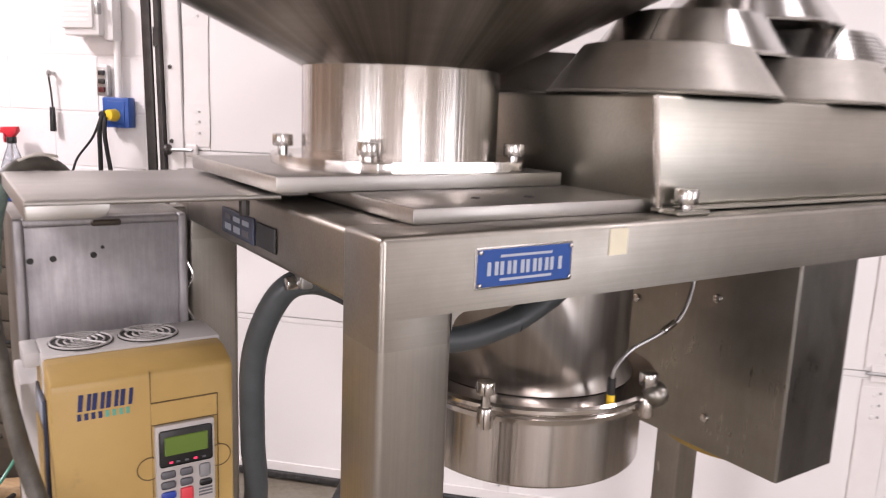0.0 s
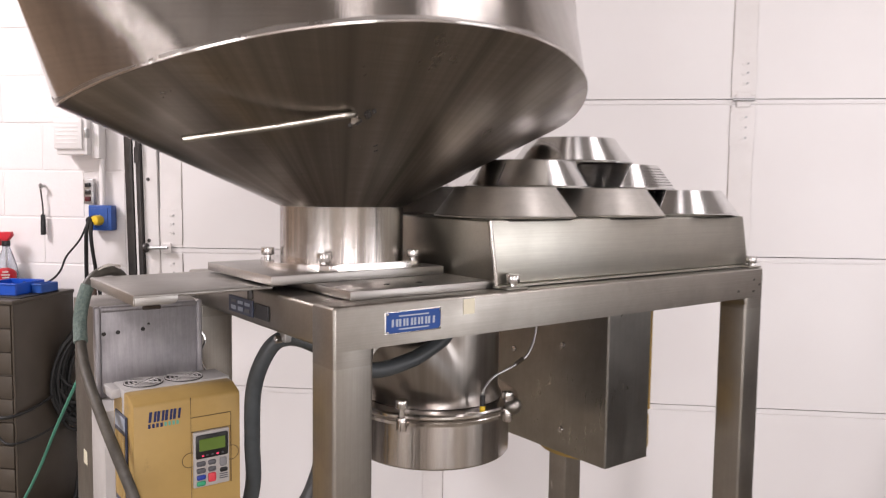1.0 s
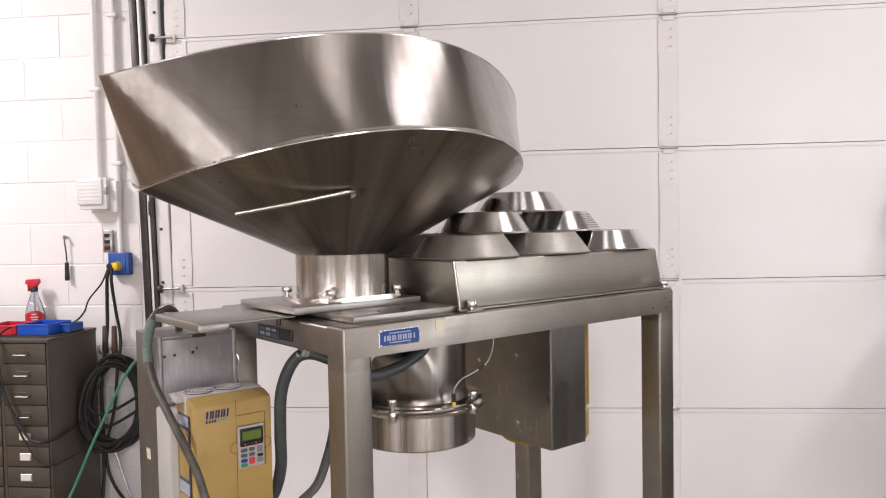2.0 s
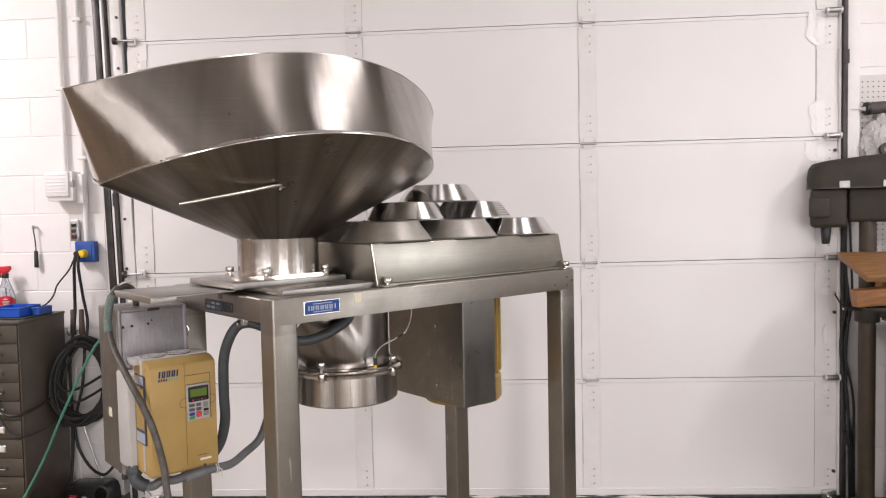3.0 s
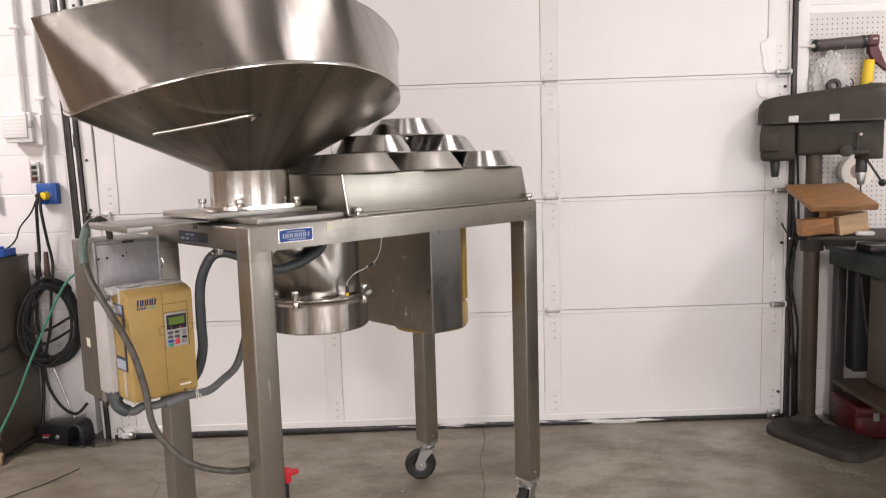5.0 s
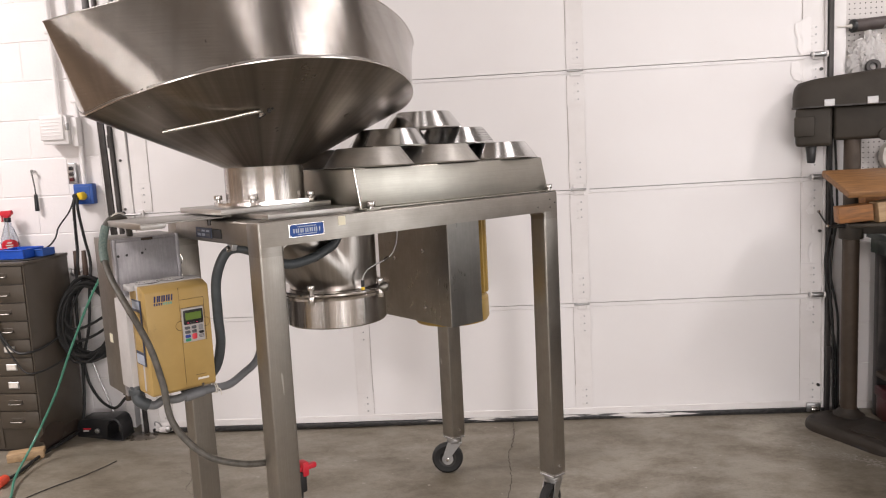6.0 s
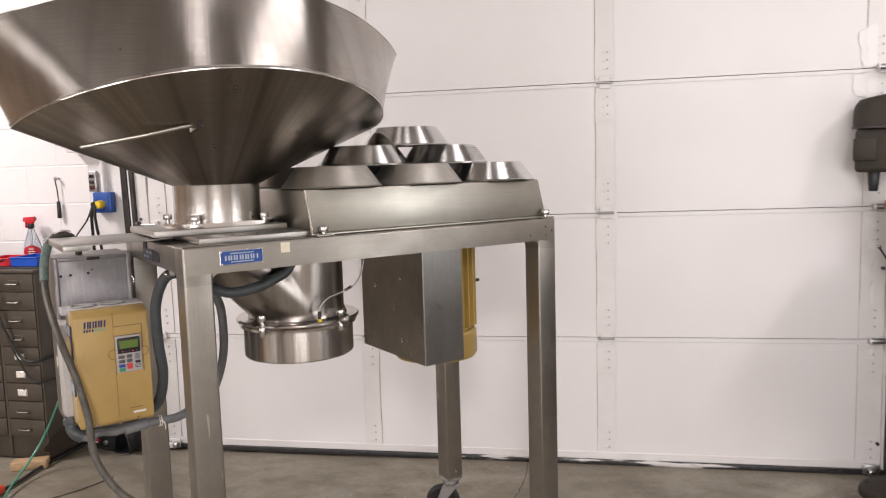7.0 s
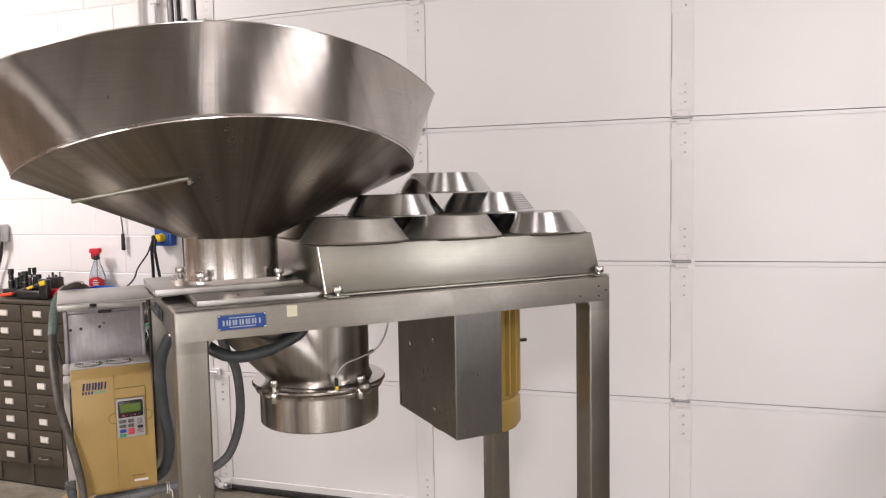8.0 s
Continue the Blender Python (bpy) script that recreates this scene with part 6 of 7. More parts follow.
for k in range(3):
    part("body_print", box((4.066 + 0.009 * k, -0.0408, 1.998), (4.072 + 0.009 * k, -0.0395, 2.004)), PAPER, rear, smooth=0)
part("pistol_handle", prism([(4.050, 1.971), (4.101, 1.976), (4.111, 1.930), (4.155, 1.855), (4.146, 1.839), (4.111, 1.880), (4.075, 1.895), (4.065, 1.941)], 1, -0.026, 0.004, 0.005), GUN_RED, gun, "maroon pistol handle")
part("trigger", tube([(4.047, -0.012, 1.962), (4.040, -0.014, 1.945), (4.046, -0.014, 1.925), (4.058, -0.012, 1.912)], 0.0045, 8), ZINC, gun, "bright trigger")
grip = part("grip", cyl((4.068, -0.008, 1.900), (4.056, -0.008, 1.745), 0.026, 0.028, 24, 0.006), YELLOW_PLASTIC, gun, "bright yellow handle")
part("grip_notch", cyl((4.066, -0.043, 1.772), (4.066, -0.030, 1.772), 0.012, seg=16), HOLE_DARK, grip)
part("trigger_tip", cyl((4.148, -0.012, 1.848), (4.166, -0.012, 1.824), 0.007, 0.004, 10, 0.001), ZINC, gun)
part("peg_hook", tube([(3.93, 0.036, 2.0), (3.93, -0.03, 1.955), (3.93, -0.045, 1.97)], 0.003, 6), ZINC, gun)
bag = thing("plastic_bag", (3.87, 0.0, 1.75), "crumpled clear plastic bag hanging on the pegboard", "plastic bag")
bm = bmesh.new()
bmesh.ops.create_icosphere(bm, subdivisions=5, radius=1.0)
for v in bm.verts:
    f = 1.0 + 0.25 * noise.noise(v.co * 1.9) - 0.34 * abs(noise.noise(v.co * 3.1)) - 0.20 * abs(noise.noise(v.co * 6.3)) + 0.06 * noise.noise(v.co * 13.0)
    v.co = Vector((3.872 + v.co.x * 0.105 * f * (1.0 - 0.42 * v.co.z), -0.008 + v.co.y * 0.042 * f, 1.835 + v.co.z * 0.125 * f))
part("bag", bm, BAG_PLASTIC, bag, smooth=28)
ring_roll = thing("tape_roll", (3.874, -0.02, 1.745), "small grey roll hanging behind the drill hood", "tape roll")
part("roll", turned(lathe((0, 0), [(0.018, -0.012), (0.034, -0.012), (0.036, -0.008), (0.036, 0.008), (0.034, 0.012), (0.018, 0.012), (0.018, -0.012)], 28), Matrix.Translation((3.874, -0.05, 1.772)) @ Matrix.Rotation(radians(80), 4, "X")), DARK_STEEL, ring_roll)
wire_hook = thing("wire_hook", (3.955, 0.02, 1.78), "bent black wire hook on the pegboard", "hook")
part("wire", tube([(3.935, 0.036, 1.795), (3.935, -0.01, 1.790), (3.945, -0.03, 1.772), (3.975, -0.03, 1.768), (3.985, -0.02, 1.790), (3.975, -0.01, 1.806), (3.950, 0.0, 1.802)], 0.003, 6), PLASTIC_BLACK, wire_hook)

COL = Vector((3.737, -0.165, 0))
press = thing("drill_press", (COL.x, COL.y, 0), "old grey floor drill press with a belt cover and round column", "drill press")
base_m = Matrix.Translation((3.752, -0.355, 0)) @ Matrix.Rotation(radians(-60), 4, "Z")
bm = bmesh.new()
rows = []
for inset, z in ((0.0, 0.0), (0.0, 0.022), (0.003, 0.034), (0.010, 0.044), (0.020, 0.050), (0.034, 0.052)):
    row = []
    for cx, cy, r, a0 in ((0.14, 0.050, 0.10, 0), (-0.17, 0.030, 0.125, 90), (-0.17, -0.030, 0.125, 180), (0.14, -0.050, 0.10, 270)):
        for k in range(9):
            q = radians(a0 + 11.25 * k)
            row.append(bm.verts.new((cx + (r - inset) * math.cos(q), cy + (r - inset) * math.sin(q), z)))
    rows.append(row)
for a, b in zip(rows, rows[1:]):
    for k in range(len(a)):
        bm.faces.new((a[k], a[(k + 1) % len(a)], b[(k + 1) % len(a)], b[k]))
bm.faces.new(rows[0][::-1])
bm.faces.new(rows[-1])
part("base", turned(bm, base_m), BASE_CAST, press, "dusty cast iron foot", 60)
part("base_pad", turned(box((-0.04, -0.095, 0.0505), (0.185, 0.095, 0.0575), 0.004), base_m), BASE_CAST, press)
part("base_notch", turned(box((-0.01, -0.1515, 0.0), (0.11, -0.138, 0.017), 0.002, 1), base_m), HOLE_DARK, press)
for x, y in ((0.19, 0.10), (0.19, -0.10), (-0.24, 0.09), (-0.24, -0.09)):
    part("base_bolt_hole", turned(cyl((x, y, 0.046), (x, y, 0.0535), 0.011, seg=14), base_m), HOLE_DARK, press)
for x, y, n in ((3.866, -0.309, 0.04), (3.747, -0.420, 0.058)):
    part("base_slot", turned(box((-n, -0.005, 0.0565), (n, 0.005, 0.0583)), pose(x, y, 0, 0, 0, -35)), HOLE_DARK, press, smooth=0)
part("column_collar", lathe((COL.x, COL.y), [(0.075, 0.046), (0.075, 0.058), (0.055, 0.068), (0.042, 0.09), (0.0, 0.09)], 32), BASE_CAST, press)
part("column", cyl((COL.x, COL.y, 0.05), (COL.x, COL.y, 1.60), 0.038, seg=32), BROWN_COLUMN, press, "brown worn steel column")
HM = Matrix.Translation((3.775, -0.165, 0)) @ Matrix.Rotation(radians(-20), 4, "Z")
hood = []
for cx, r, a0 in ((0.22, 0.10, -90), (0.22, 0.10, 0), (-0.215, 0.085, 90), (-0.215, 0.085, 180)):
    for k in range(8):
        q = radians(a0 + 90 / 7 * k)
        hood.append((cx + r * math.cos(q), r * math.sin(q)))
bm = bmesh.new()
levels = [(1.0, 1.592), (1.0, 1.655), (0.97, 1.69), (0.88, 1.715), (0.6, 1.728)]
rows = []
for f, z in levels:
    rows.append([bm.verts.new((0.02 + (x - 0.02) * (0.4 + 0.6 * f) if f < 1 else x, y * f, z + 0.035 * (x + 0.2) * (1 if z > 1.6 else 0) / 0.5)) for x, y in hood])
for a, b in zip(rows, rows[1:]):
    for k in range(len(a)):
        bm.faces.new((a[k], a[(k + 1) % len(a)], b[(k + 1) % len(b)], b[k]))
bm.faces.new(rows[0][::-1])
bm.faces.new(rows[-1])
cov = part("belt_hood", turned(bm, HM), CASTING, press, "rounded grey belt hood", 50)
part("hood_lip", turned(prism([(x * 1.012, y * 1.03) for x, y in hood], 2, 1.586, 1.594), HM), DARK_STEEL, cov)
for x in (-0.16, 0.02):
    part("hood_latch", turned(box((x, -0.100, 1.588), (x + 0.045, -0.088, 1.622), 0.002, 1), HM), ZINC, cov, "bright hinge plate")
part("head_casting", turned(box((-0.12, -0.062, 1.425), (0.225, 0.062, 1.588), 0.018, 3), HM), CASTING, press)
part("nose_casting", turned(cyl((0.205, 0, 1.40), (0.205, 0, 1.588), 0.062, seg=28, bevel=0.006), HM), CASTING, press)
part("motor", turned(box((-0.285, -0.075, 1.40), (-0.125, 0.07, 1.588), 0.02, 3), HM), CASTING, press, "grey box motor")
part("motor_foot", turned(cyl((-0.215, 0, 1.318), (-0.215, 0, 1.41), 0.018, 0.026, 16, 0.004), HM), PLASTIC_BLACK, press)
part("motor_box", turned(box((-0.29, -0.092, 1.45), (-0.20, -0.07, 1.545), 0.006), HM), CASTING, press)
part("pointer_hole", turned(cyl((0.13, -0.064, 1.520), (0.13, -0.060, 1.520), 0.018, seg=18), HM), HOLE_DARK, press)
part("pinion_hub", turned(cyl((0.098, -0.05, 1.443), (0.098, -0.105, 1.443), 0.029, seg=20, bevel=0.004), HM), CASTING, press)
part("head_bolt", turned(cyl((0.16, -0.06, 1.52), (0.16, -0.085, 1.52), 0.007, seg=10), HM), CHROME, press)
quill = part("quill", turned(cyl((0.175, 0, 1.335), (0.175, 0, 1.41), 0.026, seg=20, bevel=0.003), HM), DARK_STEEL, press)
part("chuck", turned(cyl((0.175, 0, 1.275), (0.175, 0, 1.338), 0.016, 0.024, 18, 0.002), HM), ZINC, quill)
part("drill_bit", turned(cyl((0.175, 0, 1.172), (0.175, 0, 1.278), 0.002, 0.004, 8), HM), DARK_STEEL, quill)
arm = part("feed_lever", cyl((3.935, -0.24, 1.43), (4.004, -0.28, 1.300), 0.006, seg=10), DARK_STEEL, press)
part("lever_knob", turned(lathe((0, 0), [(0.0, -0.019), (0.013, -0.015), (0.019, 0.0), (0.013, 0.015), (0.0, 0.019)], 14), Matrix.Translation((4.012, -0.285, 1.285))), PLASTIC_BLACK, arm)
part("depth_rod", turned(cyl((0.145, -0.085, 1.42), (0.145, -0.085, 1.53), 0.005, seg=8), HM), DARK_STEEL, press)
part("depth_bracket", turned(box((0.125, -0.10, 1.425), (0.20, -0.055, 1.445), 0.004), HM), CASTING, press)
part("table_collar", cyl((COL.x, COL.y, 0.945), (COL.x, COL.y, 1.03), 0.055, seg=24, bevel=0.004), CASTING, press)
part("table_arm", turned(box((-0.03, -0.035, 0.97), (0.16, 0.035, 1.028), 0.008), HM), CASTING, press)
part("work_table", turned(box((-0.06, -0.29, 1.026), (0.36, 0.13, 1.048), 0.008), HM), CASTING, press)
crank = part("table_crank", cyl((COL.x - 0.03, -0.19, 1.010), (3.610, -0.21, 1.015), 0.011, 0.007, 12), DARK_STEEL, press)
part("crank_arm", cyl((3.610, -0.21, 1.015), (3.567, -0.21, 1.088), 0.004, seg=8), DARK_STEEL, crank)
for c in ((3.610, -0.215, 1.015), (3.567, -0.21, 1.088)):
    part("crank_ball", turned(lathe((0, 0), [(0.0, -0.009), (0.007, -0.006), (0.009, 0.0), (0.007, 0.006), (0.0, 0.009)], 12), Matrix.Translation(c)), CHROME, crank)

for m, size, mat, lab in ((pose(3.650, -0.405, 1.055, 0, -5, -4), (0.145, 0.08, 0.076), PINE_DARK, "orange-stained end-grain wood block on the drill table"),
                          (pose(3.812, -0.40, 1.058, 0, -7, 10), (0.150, 0.07, 0.092), PALE_WOOD, "brown pine wood block on the drill table"),
                          (pose(3.81, -0.265, 1.049, 0, 0, 3), (0.14, 0.07, 0.192), PINE_DARK, "dark wood block propping the board")):
    b = thing("wood_block", (0, 0, 0), lab, "wood block", m, "wood blocks on the drill table")
    part("block", box((-size[0] / 2, -size[1] / 2, 0), (size[0] / 2, size[1] / 2, size[2]), 0.004), mat, b)
board = thing("wooden_board", (0, 0, 0), "thick pine board sloping over the wood blocks", "wooden board", pose(3.578, -0.22, 1.286, 18.1, 0, 2.7))
part("board", box((0.0, -0.29, -0.030), (0.312, 0.0, 0.0), 0.004), PINE, board)
tag = thing("paper_scrap", (3.86, -0.37, 1.049), "torn scrap of pale paper on the drill table", "paper scrap")
part("scrap", turned(box((-0.04, -0.015, 0), (0.04, 0.015, 0.020), 0.006), pose(3.85, -0.46, 1.049, 0, 0, -8)), PLASTIC_GREY, tag)

bench = thing("work_bench", (4.25, -1.1, 0), "dark green steel workbench with a wooden lower shelf", "workbench")
part("bench_top", box((3.885, -2.3, 0.925), (4.60, 0.02, 0.955), 0.005), GREEN_BENCH, bench)
part("bench_rail", box((3.900, -2.28, 0.850), (3.915, 0.0, 0.925), 0.004), GREEN_BENCH, bench)
part("bench_rail", box((3.916, -0.016, 0.855), (4.58, 0.0, 0.925), 0.004), GREEN_BENCH, bench)
for x, y in ((3.94, -0.04), (4.55, -0.05), (3.94, -2.22), (4.55, -2.22)):
    part("bench_leg", box((x - 0.025, y - 0.025, 0.0), (x + 0.025, y + 0.025, 0.925), 0.004), DARK_STEEL, bench)
part("bench_cupboard", box((4.03, -2.15, 0.264), (4.52, -0.17, 0.853), 0.004), PANEL_BEIGE, bench, "beige cupboard under the bench")
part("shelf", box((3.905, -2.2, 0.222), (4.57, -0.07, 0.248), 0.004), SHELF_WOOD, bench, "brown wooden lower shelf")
bag2 = thing("black_bag", (3.99, -0.10, 0.25), "black cloth bag hanging under the bench", "bag")
part("bag_body", box((3.968, -0.155, 0.30), (4.06, -0.055, 0.86), 0.02, 3), BLACK_RUBBER, bag2)
part("strap", tube([(3.99, -0.158, 0.80), (4.02, -0.165, 0.55), (4.055, -0.165, 0.40), (4.06, -0.16, 0.33)], 0.006, 6), DARK_STEEL, bag2)
jack = thing("red_tool_case", (4.15, -0.4, 0.0), "low dark red metal case on the floor under the bench", "tool case")
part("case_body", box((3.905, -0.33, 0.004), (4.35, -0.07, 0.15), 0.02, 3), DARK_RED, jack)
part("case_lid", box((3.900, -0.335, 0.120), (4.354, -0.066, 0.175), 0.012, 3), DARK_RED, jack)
for x in (4.0, 4.25):
    part("case_latch", box((x - 0.015, -0.341, 0.105), (x + 0.015, -0.329, 0.150), 0.003, 1), ZINC, jack)
tape = thing("tape_roll", (4.01, 0.0, 1.27), "roll of pale tape hanging on the pegboard", "tape roll")
tm = Matrix.Translation((4.022, 0.0, 1.334)) @ Matrix.Rotation(radians(90), 4, "X")
part("roll", turned(lathe((0, 0), [(0.040, -0.025), (0.083, -0.025), (0.085, -0.02), (0.085, 0.02), (0.083, 0.025), (0.040, 0.025), (0.040, -0.025)], 36), tm), PAPER, tape)
part("core", turned(lathe((0, 0), [(0.032, -0.027), (0.040, -0.027), (0.040, 0.022), (0.032, 0.022), (0.032, -0.027)], 30), tm), PALE_WOOD, tape)
clutter = thing("plastic_case", (4.02, -0.30, 0.955), "clear plastic parts case on the bench", "parts case")
part("case_base", box((3.93, -0.36, 0.9555), (4.10, -0.22, 0.985), 0.004), DARK_STEEL, clutter)
part("case_lid", box((3.93, -0.36, 0.985), (4.10, -0.22, 0.992), 0.003), PLASTIC_GREY, clutter)
wires = thing("jamb_cable", (3.70, -0.05, 0.0), "black cables hanging down beside the door track", "cable")
for k, (a, b) in enumerate(((0.0, 0.012), (0.012, -0.006), (0.024, 0.014))):
    part("cable", tube([(3.675 + a, -0.045, 1.50), (3.672 + a + b, -0.05, 1.25), (3.69 + a, -0.05, 1.02), (3.672 + a - b, -0.05, 0.80), (3.685 + a + b, -0.05, 0.55), (3.705 + a, -0.045, 0.35), (3.71 + a, -0.04, 0.12), (3.715 + a, -0.04, 0.01)], 0.006, 8), BLACK_RUBBER, wires)

def patch(name, centre, size, normal_axis, mat, label, category, seed, parent=None):
    """A thin irregular patch lying on a floor or an upright face."""
    random.seed(seed)
    bm = bmesh.new()
    rim_pts = []
    for k in range(26):
        q = 2 * math.pi * k / 26
        r = 1.0 + 0.30 * noise.noise((math.cos(q) * 1.6, math.sin(q) * 1.6, seed * 3.7)) + random.uniform(-0.08, 0.08)
        a, b = size[0] * r * math.cos(q), size[1] * r * math.sin(q)
        v = [centre[0] + a, centre[1] + b, centre[2]] if normal_axis == 2 else [centre[0], centre[1] + a, centre[2] + b]
        if normal_axis == 2:
            v[2] = ground(v[0], v[1]) + 0.0006
        rim_pts.append(bm.verts.new(v))
    face = bm.faces.new(rim_pts)
    out = bmesh.ops.extrude_face_region(bm, geom=[face])["geom"]
    step = Vector((0, 0, 0.0012)) if normal_axis == 2 else Vector((0.0012, 0, 0))
    for g in out:
        if isinstance(g, bmesh.types.BMVert):
            g.co += step
    if parent:
        return part(name, bm, mat, parent, label, 0)
    t = thing(name, centre, label, category)
    part("patch", bm, mat, t, smooth=0)
    return t


WET = paint("damp_concrete", (0.085, 0.072, 0.055), (0.12, 0.10, 0.08), 0.28, 14.0, 0.8)
RUST = paint("rust_and_bare_steel", (0.030, 0.019, 0.013), (0.055, 0.036, 0.024), 0.7, 22.0, 0.8)
patch("damp_patch", (-0.055, -0.075, ground(-0.055, -0.075) + 0.0004), (0.10, 0.08), 2, WET, "dark damp patch on the concrete by the door", "stain", 4)
for k, (y, z, a, b) in enumerate(((-0.33, 0.07, 0.11, 0.06), (-0.16, 0.05, 0.07, 0.035))):
    patch("chipped_patch", (CX1 + 0.0004, y, z), (a, b), 0, RUST, "chipped rusty patch" if k == 0 else "", "", 7 + k, cab)
PANEL_DUST = paint("pale_dust", (0.42, 0.39, 0.35), (0.30, 0.27, 0.23), 0.9, 60.0, 0.8)
dust = bmesh.new()
random.seed(31)
for k in range(1000):
    s = random.random()
    if k < 930:
        x, y = 3.44 + 0.30 * s + random.gauss(0, 0.022), -0.44 - 0.29 * s + random.gauss(0, 0.022)
        a = abs(random.gauss(0, 0.0022)) + 0.0008
    else:
        x, y, a = random.uniform(0.2, 3.4), random.uniform(-1.0, -0.1), abs(random.gauss(0, 0.0035)) + 0.0015
    dust.faces.new([dust.verts.new((x + a * random.uniform(0.6, 1.8) * math.cos(q), y + a * random.uniform(0.5, 1.2) * math.sin(q), ground(x, y) + 0.0012 + 0.000003 * k)) for q in (math.pi / 3 * j for j in range(6))])
# hairline cracks running from the door's foot
CRACK = paint("crack_shadow", (0.05, 0.042, 0.033), (0.09, 0.075, 0.06), 0.9, 40.0, 0.8)
for line, w in ((((2.047, -0.02), (2.058, -0.14), (2.047, -0.34), (2.032, -0.45), (2.044, -0.62), (2.044, -0.83), (2.02, -1.1), (2.05, -1.5)), 0.0028), (((0.42, -0.62), (0.52, -0.70), (0.55, -0.83), (0.66, -0.92)), 0.0018)):
    random.seed(len(line))
    pts = spline([(x, y, 0) for x, y in line], 12)
    bm = bmesh.new()
    rows = []
    for k, p in enumerate(pts):
        x, a = p[0] + random.uniform(-0.004, 0.004), w * random.uniform(0.3, 1.0)
        rows.append([bm.verts.new((x + q, p[1], ground(x + q, p[1]) + 0.0009)) for q in (-a, a)])
    for (a, b), (c, d) in zip(rows, rows[1:]):
        bm.faces.new((a, b, d, c))
    part("crack", bm, CRACK, floor_ob, smooth=0)
flecks = thing("white_dust", (3.5, -0.5, 0.0), "white dust and flecks on the concrete by the drill press", "dust")
tagged(part("flecks", dust, PANEL_DUST, flecks, smooth=0), kind="stuff")
bracket = thing("bottom_bracket", (0.06, -0.05, 0.0), "bent white metal roller bracket at the foot of the door", "door bracket", pose(0, 0, -0.050))
part("plate", box((0.005, -0.030, 0.010), (0.105, -0.019, 0.060), 0.003), STILE_PAINT, bracket)
part("lug", turned(box((-0.02, -0.012, 0.0), (0.03, 0.012, 0.03), 0.006), pose(0.055, -0.045, 0.012, 0, 12, 20)), STILE_PAINT, bracket)
part("cable_loop", tube([(0.01, -0.04, 0.05), (0.02, -0.055, 0.075), (0.04, -0.055, 0.070), (0.05, -0.045, 0.045), (0.035, -0.05, 0.025)], 0.004, 6), ZINC, bracket)
part("roller", cyl((0.08, -0.045, 0.030), (0.105, -0.045, 0.030), 0.018, seg=16, bevel=0.003), ZINC, bracket)
bracket2 = thing("bottom_bracket", (3.60, -0.05, 0.0), "small zinc roller bracket at the foot of the door", "door bracket", pose(0, 0, 0.012))
part("plate", box((3.585, -0.030, 0.008), (3.655, -0.019, 0.055), 0.003), ZINC, bracket2)
part("roller", cyl((3.60, -0.045, 0.028), (3.64, -0.045, 0.028), 0.017, seg=16, bevel=0.003), CHROME, bracket2)
# torn film on the door's edge
torn = thing("torn_film", (3.57, -0.005, 1.75), "torn white protective film hanging at the door edge", "torn film")
random.seed(3)
SCRAPS = ((3.545, 2.385, 0.13, 0.20), (3.560, 1.945, 0.10, 0.22), (3.552, 1.780, 0.13, 0.13), (3.585, 2.45, 0.10, 0.03), (3.59, 1.19, 0.07, 0.09), (3.60, 1.09, 0.05, 0.08), (3.61, 0.98, 0.035, 0.05),
          (3.60, 0.86, 0.035, 0.12), (3.60, 0.58, 0.05, 0.06), (0.075, 2.405, 0.08, 0.11), (0.055, 2.31, 0.045, 0.12), (2.475, 1.225, 0.05, 0.05))
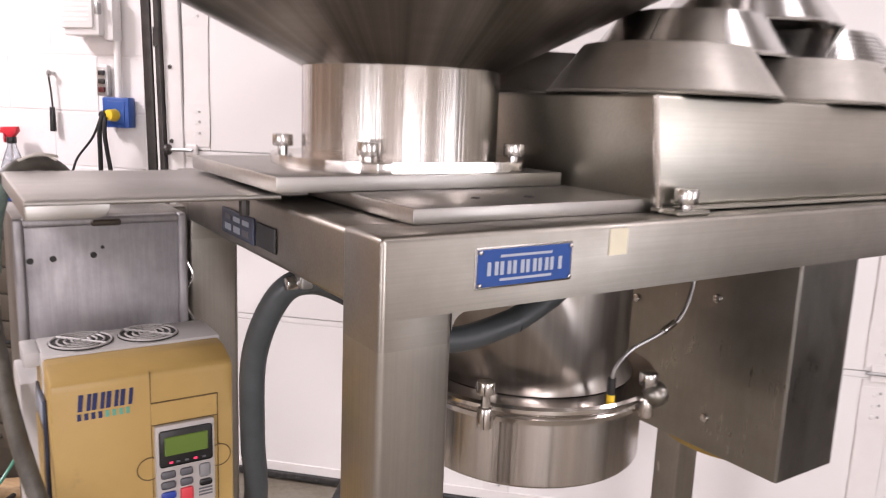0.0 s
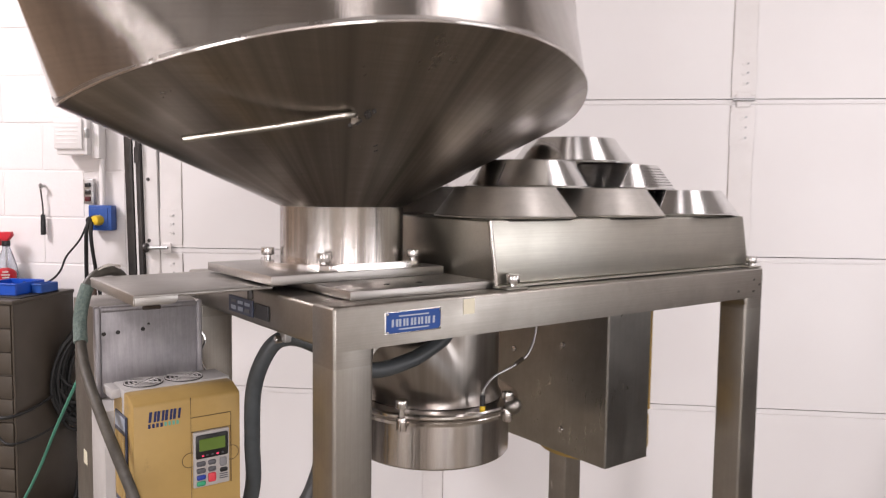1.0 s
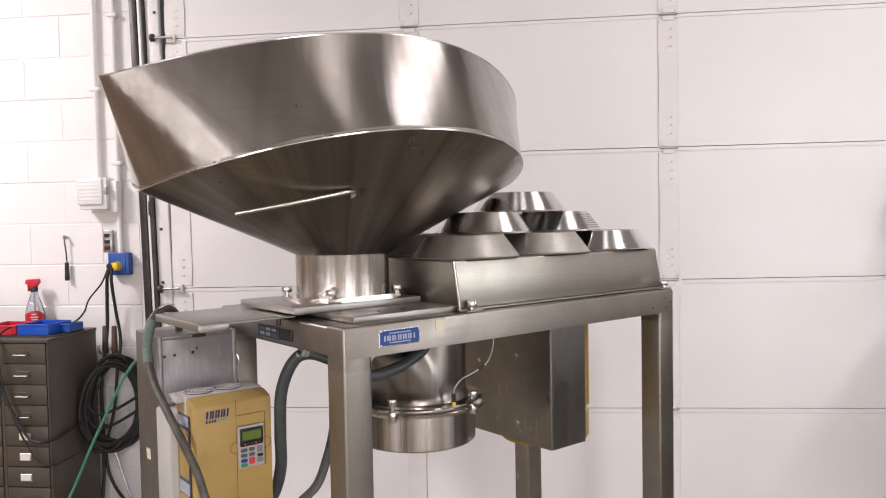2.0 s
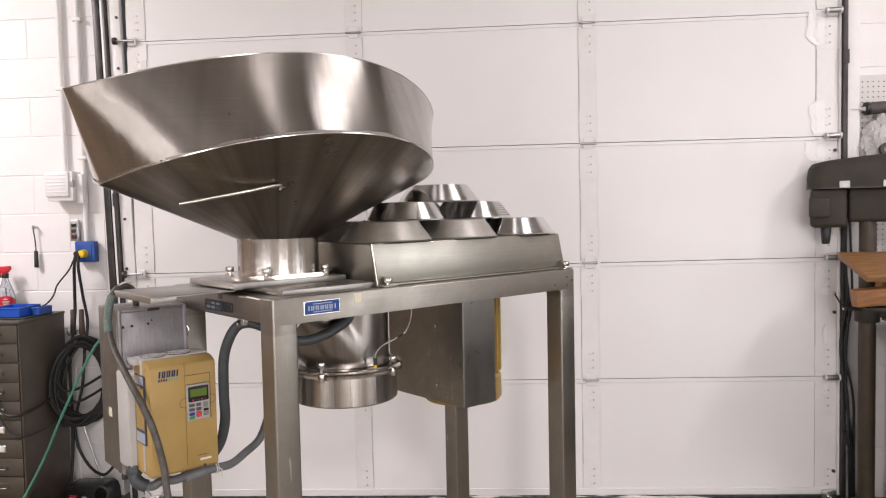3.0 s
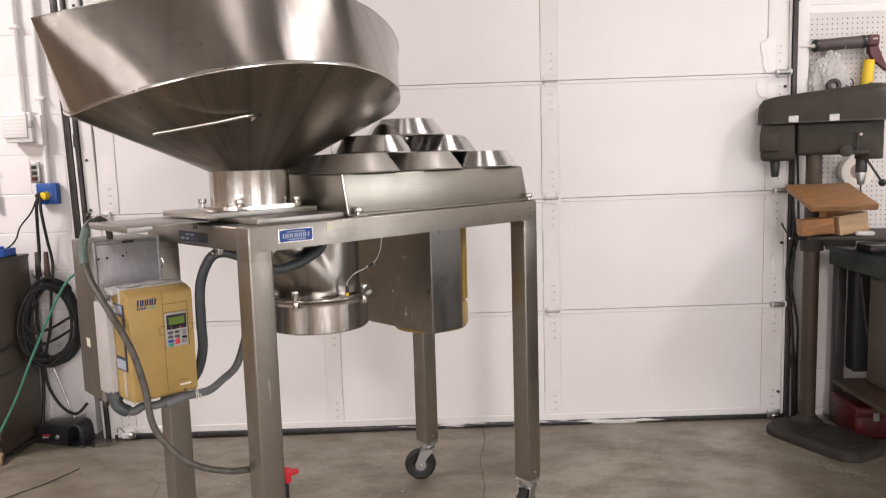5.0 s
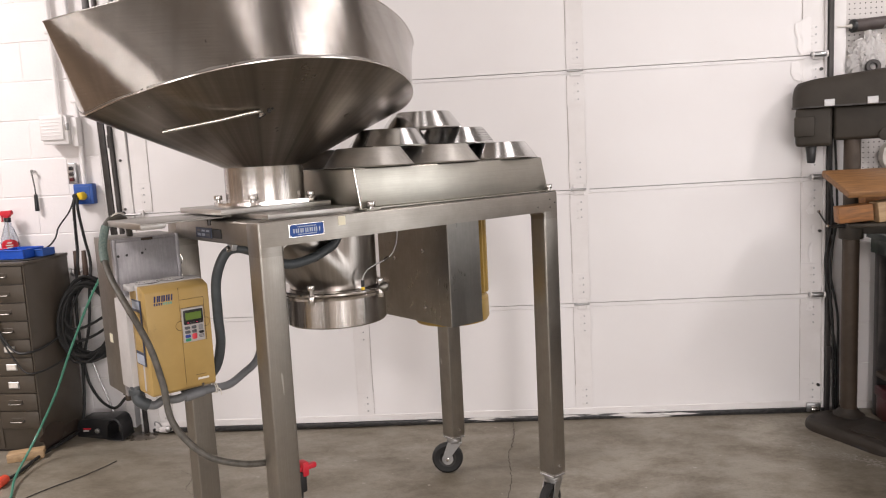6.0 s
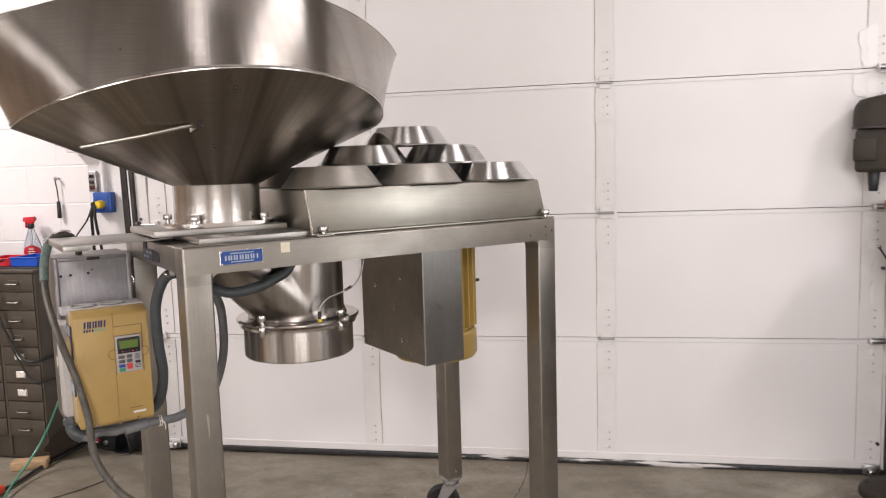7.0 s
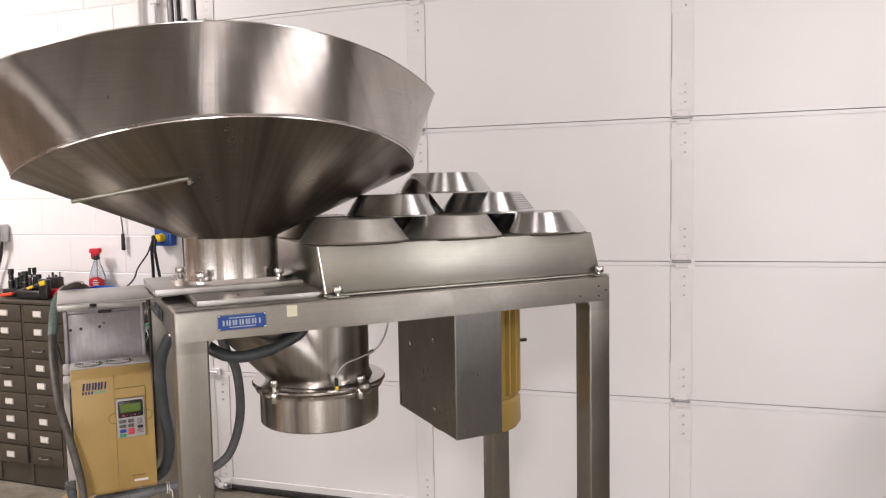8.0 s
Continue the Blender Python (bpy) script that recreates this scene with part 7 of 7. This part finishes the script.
for k, (x, z, w, h) in enumerate(SCRAPS):
    w, h = 0.8 * w, 0.85 * h
    # a scrap with a straight glued edge and a torn, pointed one, folded once or twice
    edge_pts, turn = [], random.uniform(-0.25, 0.25)
    for j in range(6):
        edge_pts.append((0.5 - (random.uniform(0.72, 1.0) if 0 < j < 5 else random.uniform(0.25, 0.7)), -0.5 + j / 5 + (random.uniform(-0.12, 0.12) if 0 < j < 5 else 0.0)))
    bm = bmesh.new()
    rows = []
    for px, pz in edge_pts:
        row = []
        for i in range(6):
            f = i / 5
            dx = 0.5 + (px - 0.5) * f
            dz = pz if f > 0.5 else pz * (0.92 + 0.16 * f)
            fold = 0.004 * max(0.0, f - 0.55) * (1.6 if (pz > turn) else 0.7) + 0.0012 * noise.noise((f * 3, pz * 4, k))
            row.append(bm.verts.new((x + w * dx, -(0.0014 if x + w * dx < 3.553 and x > 3 else 0.0045) - max(0.0, fold), z + h * dz)))
        rows.append(row)
    for r0, r1 in zip(rows, rows[1:]):
        for i in range(5):
            bm.faces.new((r0[i], r0[i + 1], r1[i + 1], r1[i]))
    film = bmesh.ops.extrude_face_region(bm, geom=list(bm.faces))["geom"]
    bmesh.ops.translate(bm, verts=[g for g in film if isinstance(g, bmesh.types.BMVert)], vec=(0, -0.0006, 0))
    part("film_flap", bm, PAPER_FILM, torn, smooth=0)

# ---- blocks of the wall, last ----
COURSE, BLOCK = 0.2145, 0.406
bm = box((-BLOCK / 2 + 0.002, -0.0045, -COURSE / 2 + 0.0025), (BLOCK / 2 - 0.002, 0.02, COURSE / 2 - 0.0025), 0.003, 1)
block_mesh = link_mesh("block", bm, BLOCK_PAINT, 0)
bm = box((-BLOCK / 4 + 0.002, -0.0045, -COURSE / 2 + 0.0025), (BLOCK / 4 - 0.002, 0.02, COURSE / 2 - 0.0025), 0.003, 1)
half_mesh = link_mesh("half_block", bm, BLOCK_PAINT, 0)
random.seed(11)


def lay(wall, x_edge, direction, columns):
    """Courses of blocks in running bond from the door jamb outwards."""
    for r in range(17):
        z = 0.044 + COURSE * (r - 0.5)
        if z > ROOM_Z - 0.1:
            break
        x = x_edge
        if r % 2:
            ob = new("half_block", half_mesh)
            ob.location = (x + direction * BLOCK / 4, 0.057 + random.uniform(-0.0012, 0.0008), z)
            ob.parent = wall
            x += direction * BLOCK / 2
        for c in range(columns):
            ob = new("block", block_mesh)
            ob.location = (x + direction * BLOCK / 2, 0.057 + random.uniform(-0.0012, 0.0008), z)
            ob.parent = wall
            x += direction * BLOCK


lay(wall_left, DOOR_L - 0.20, -1, 4)
lay(wall_right, DOOR_R + 0.105, 1, 3)
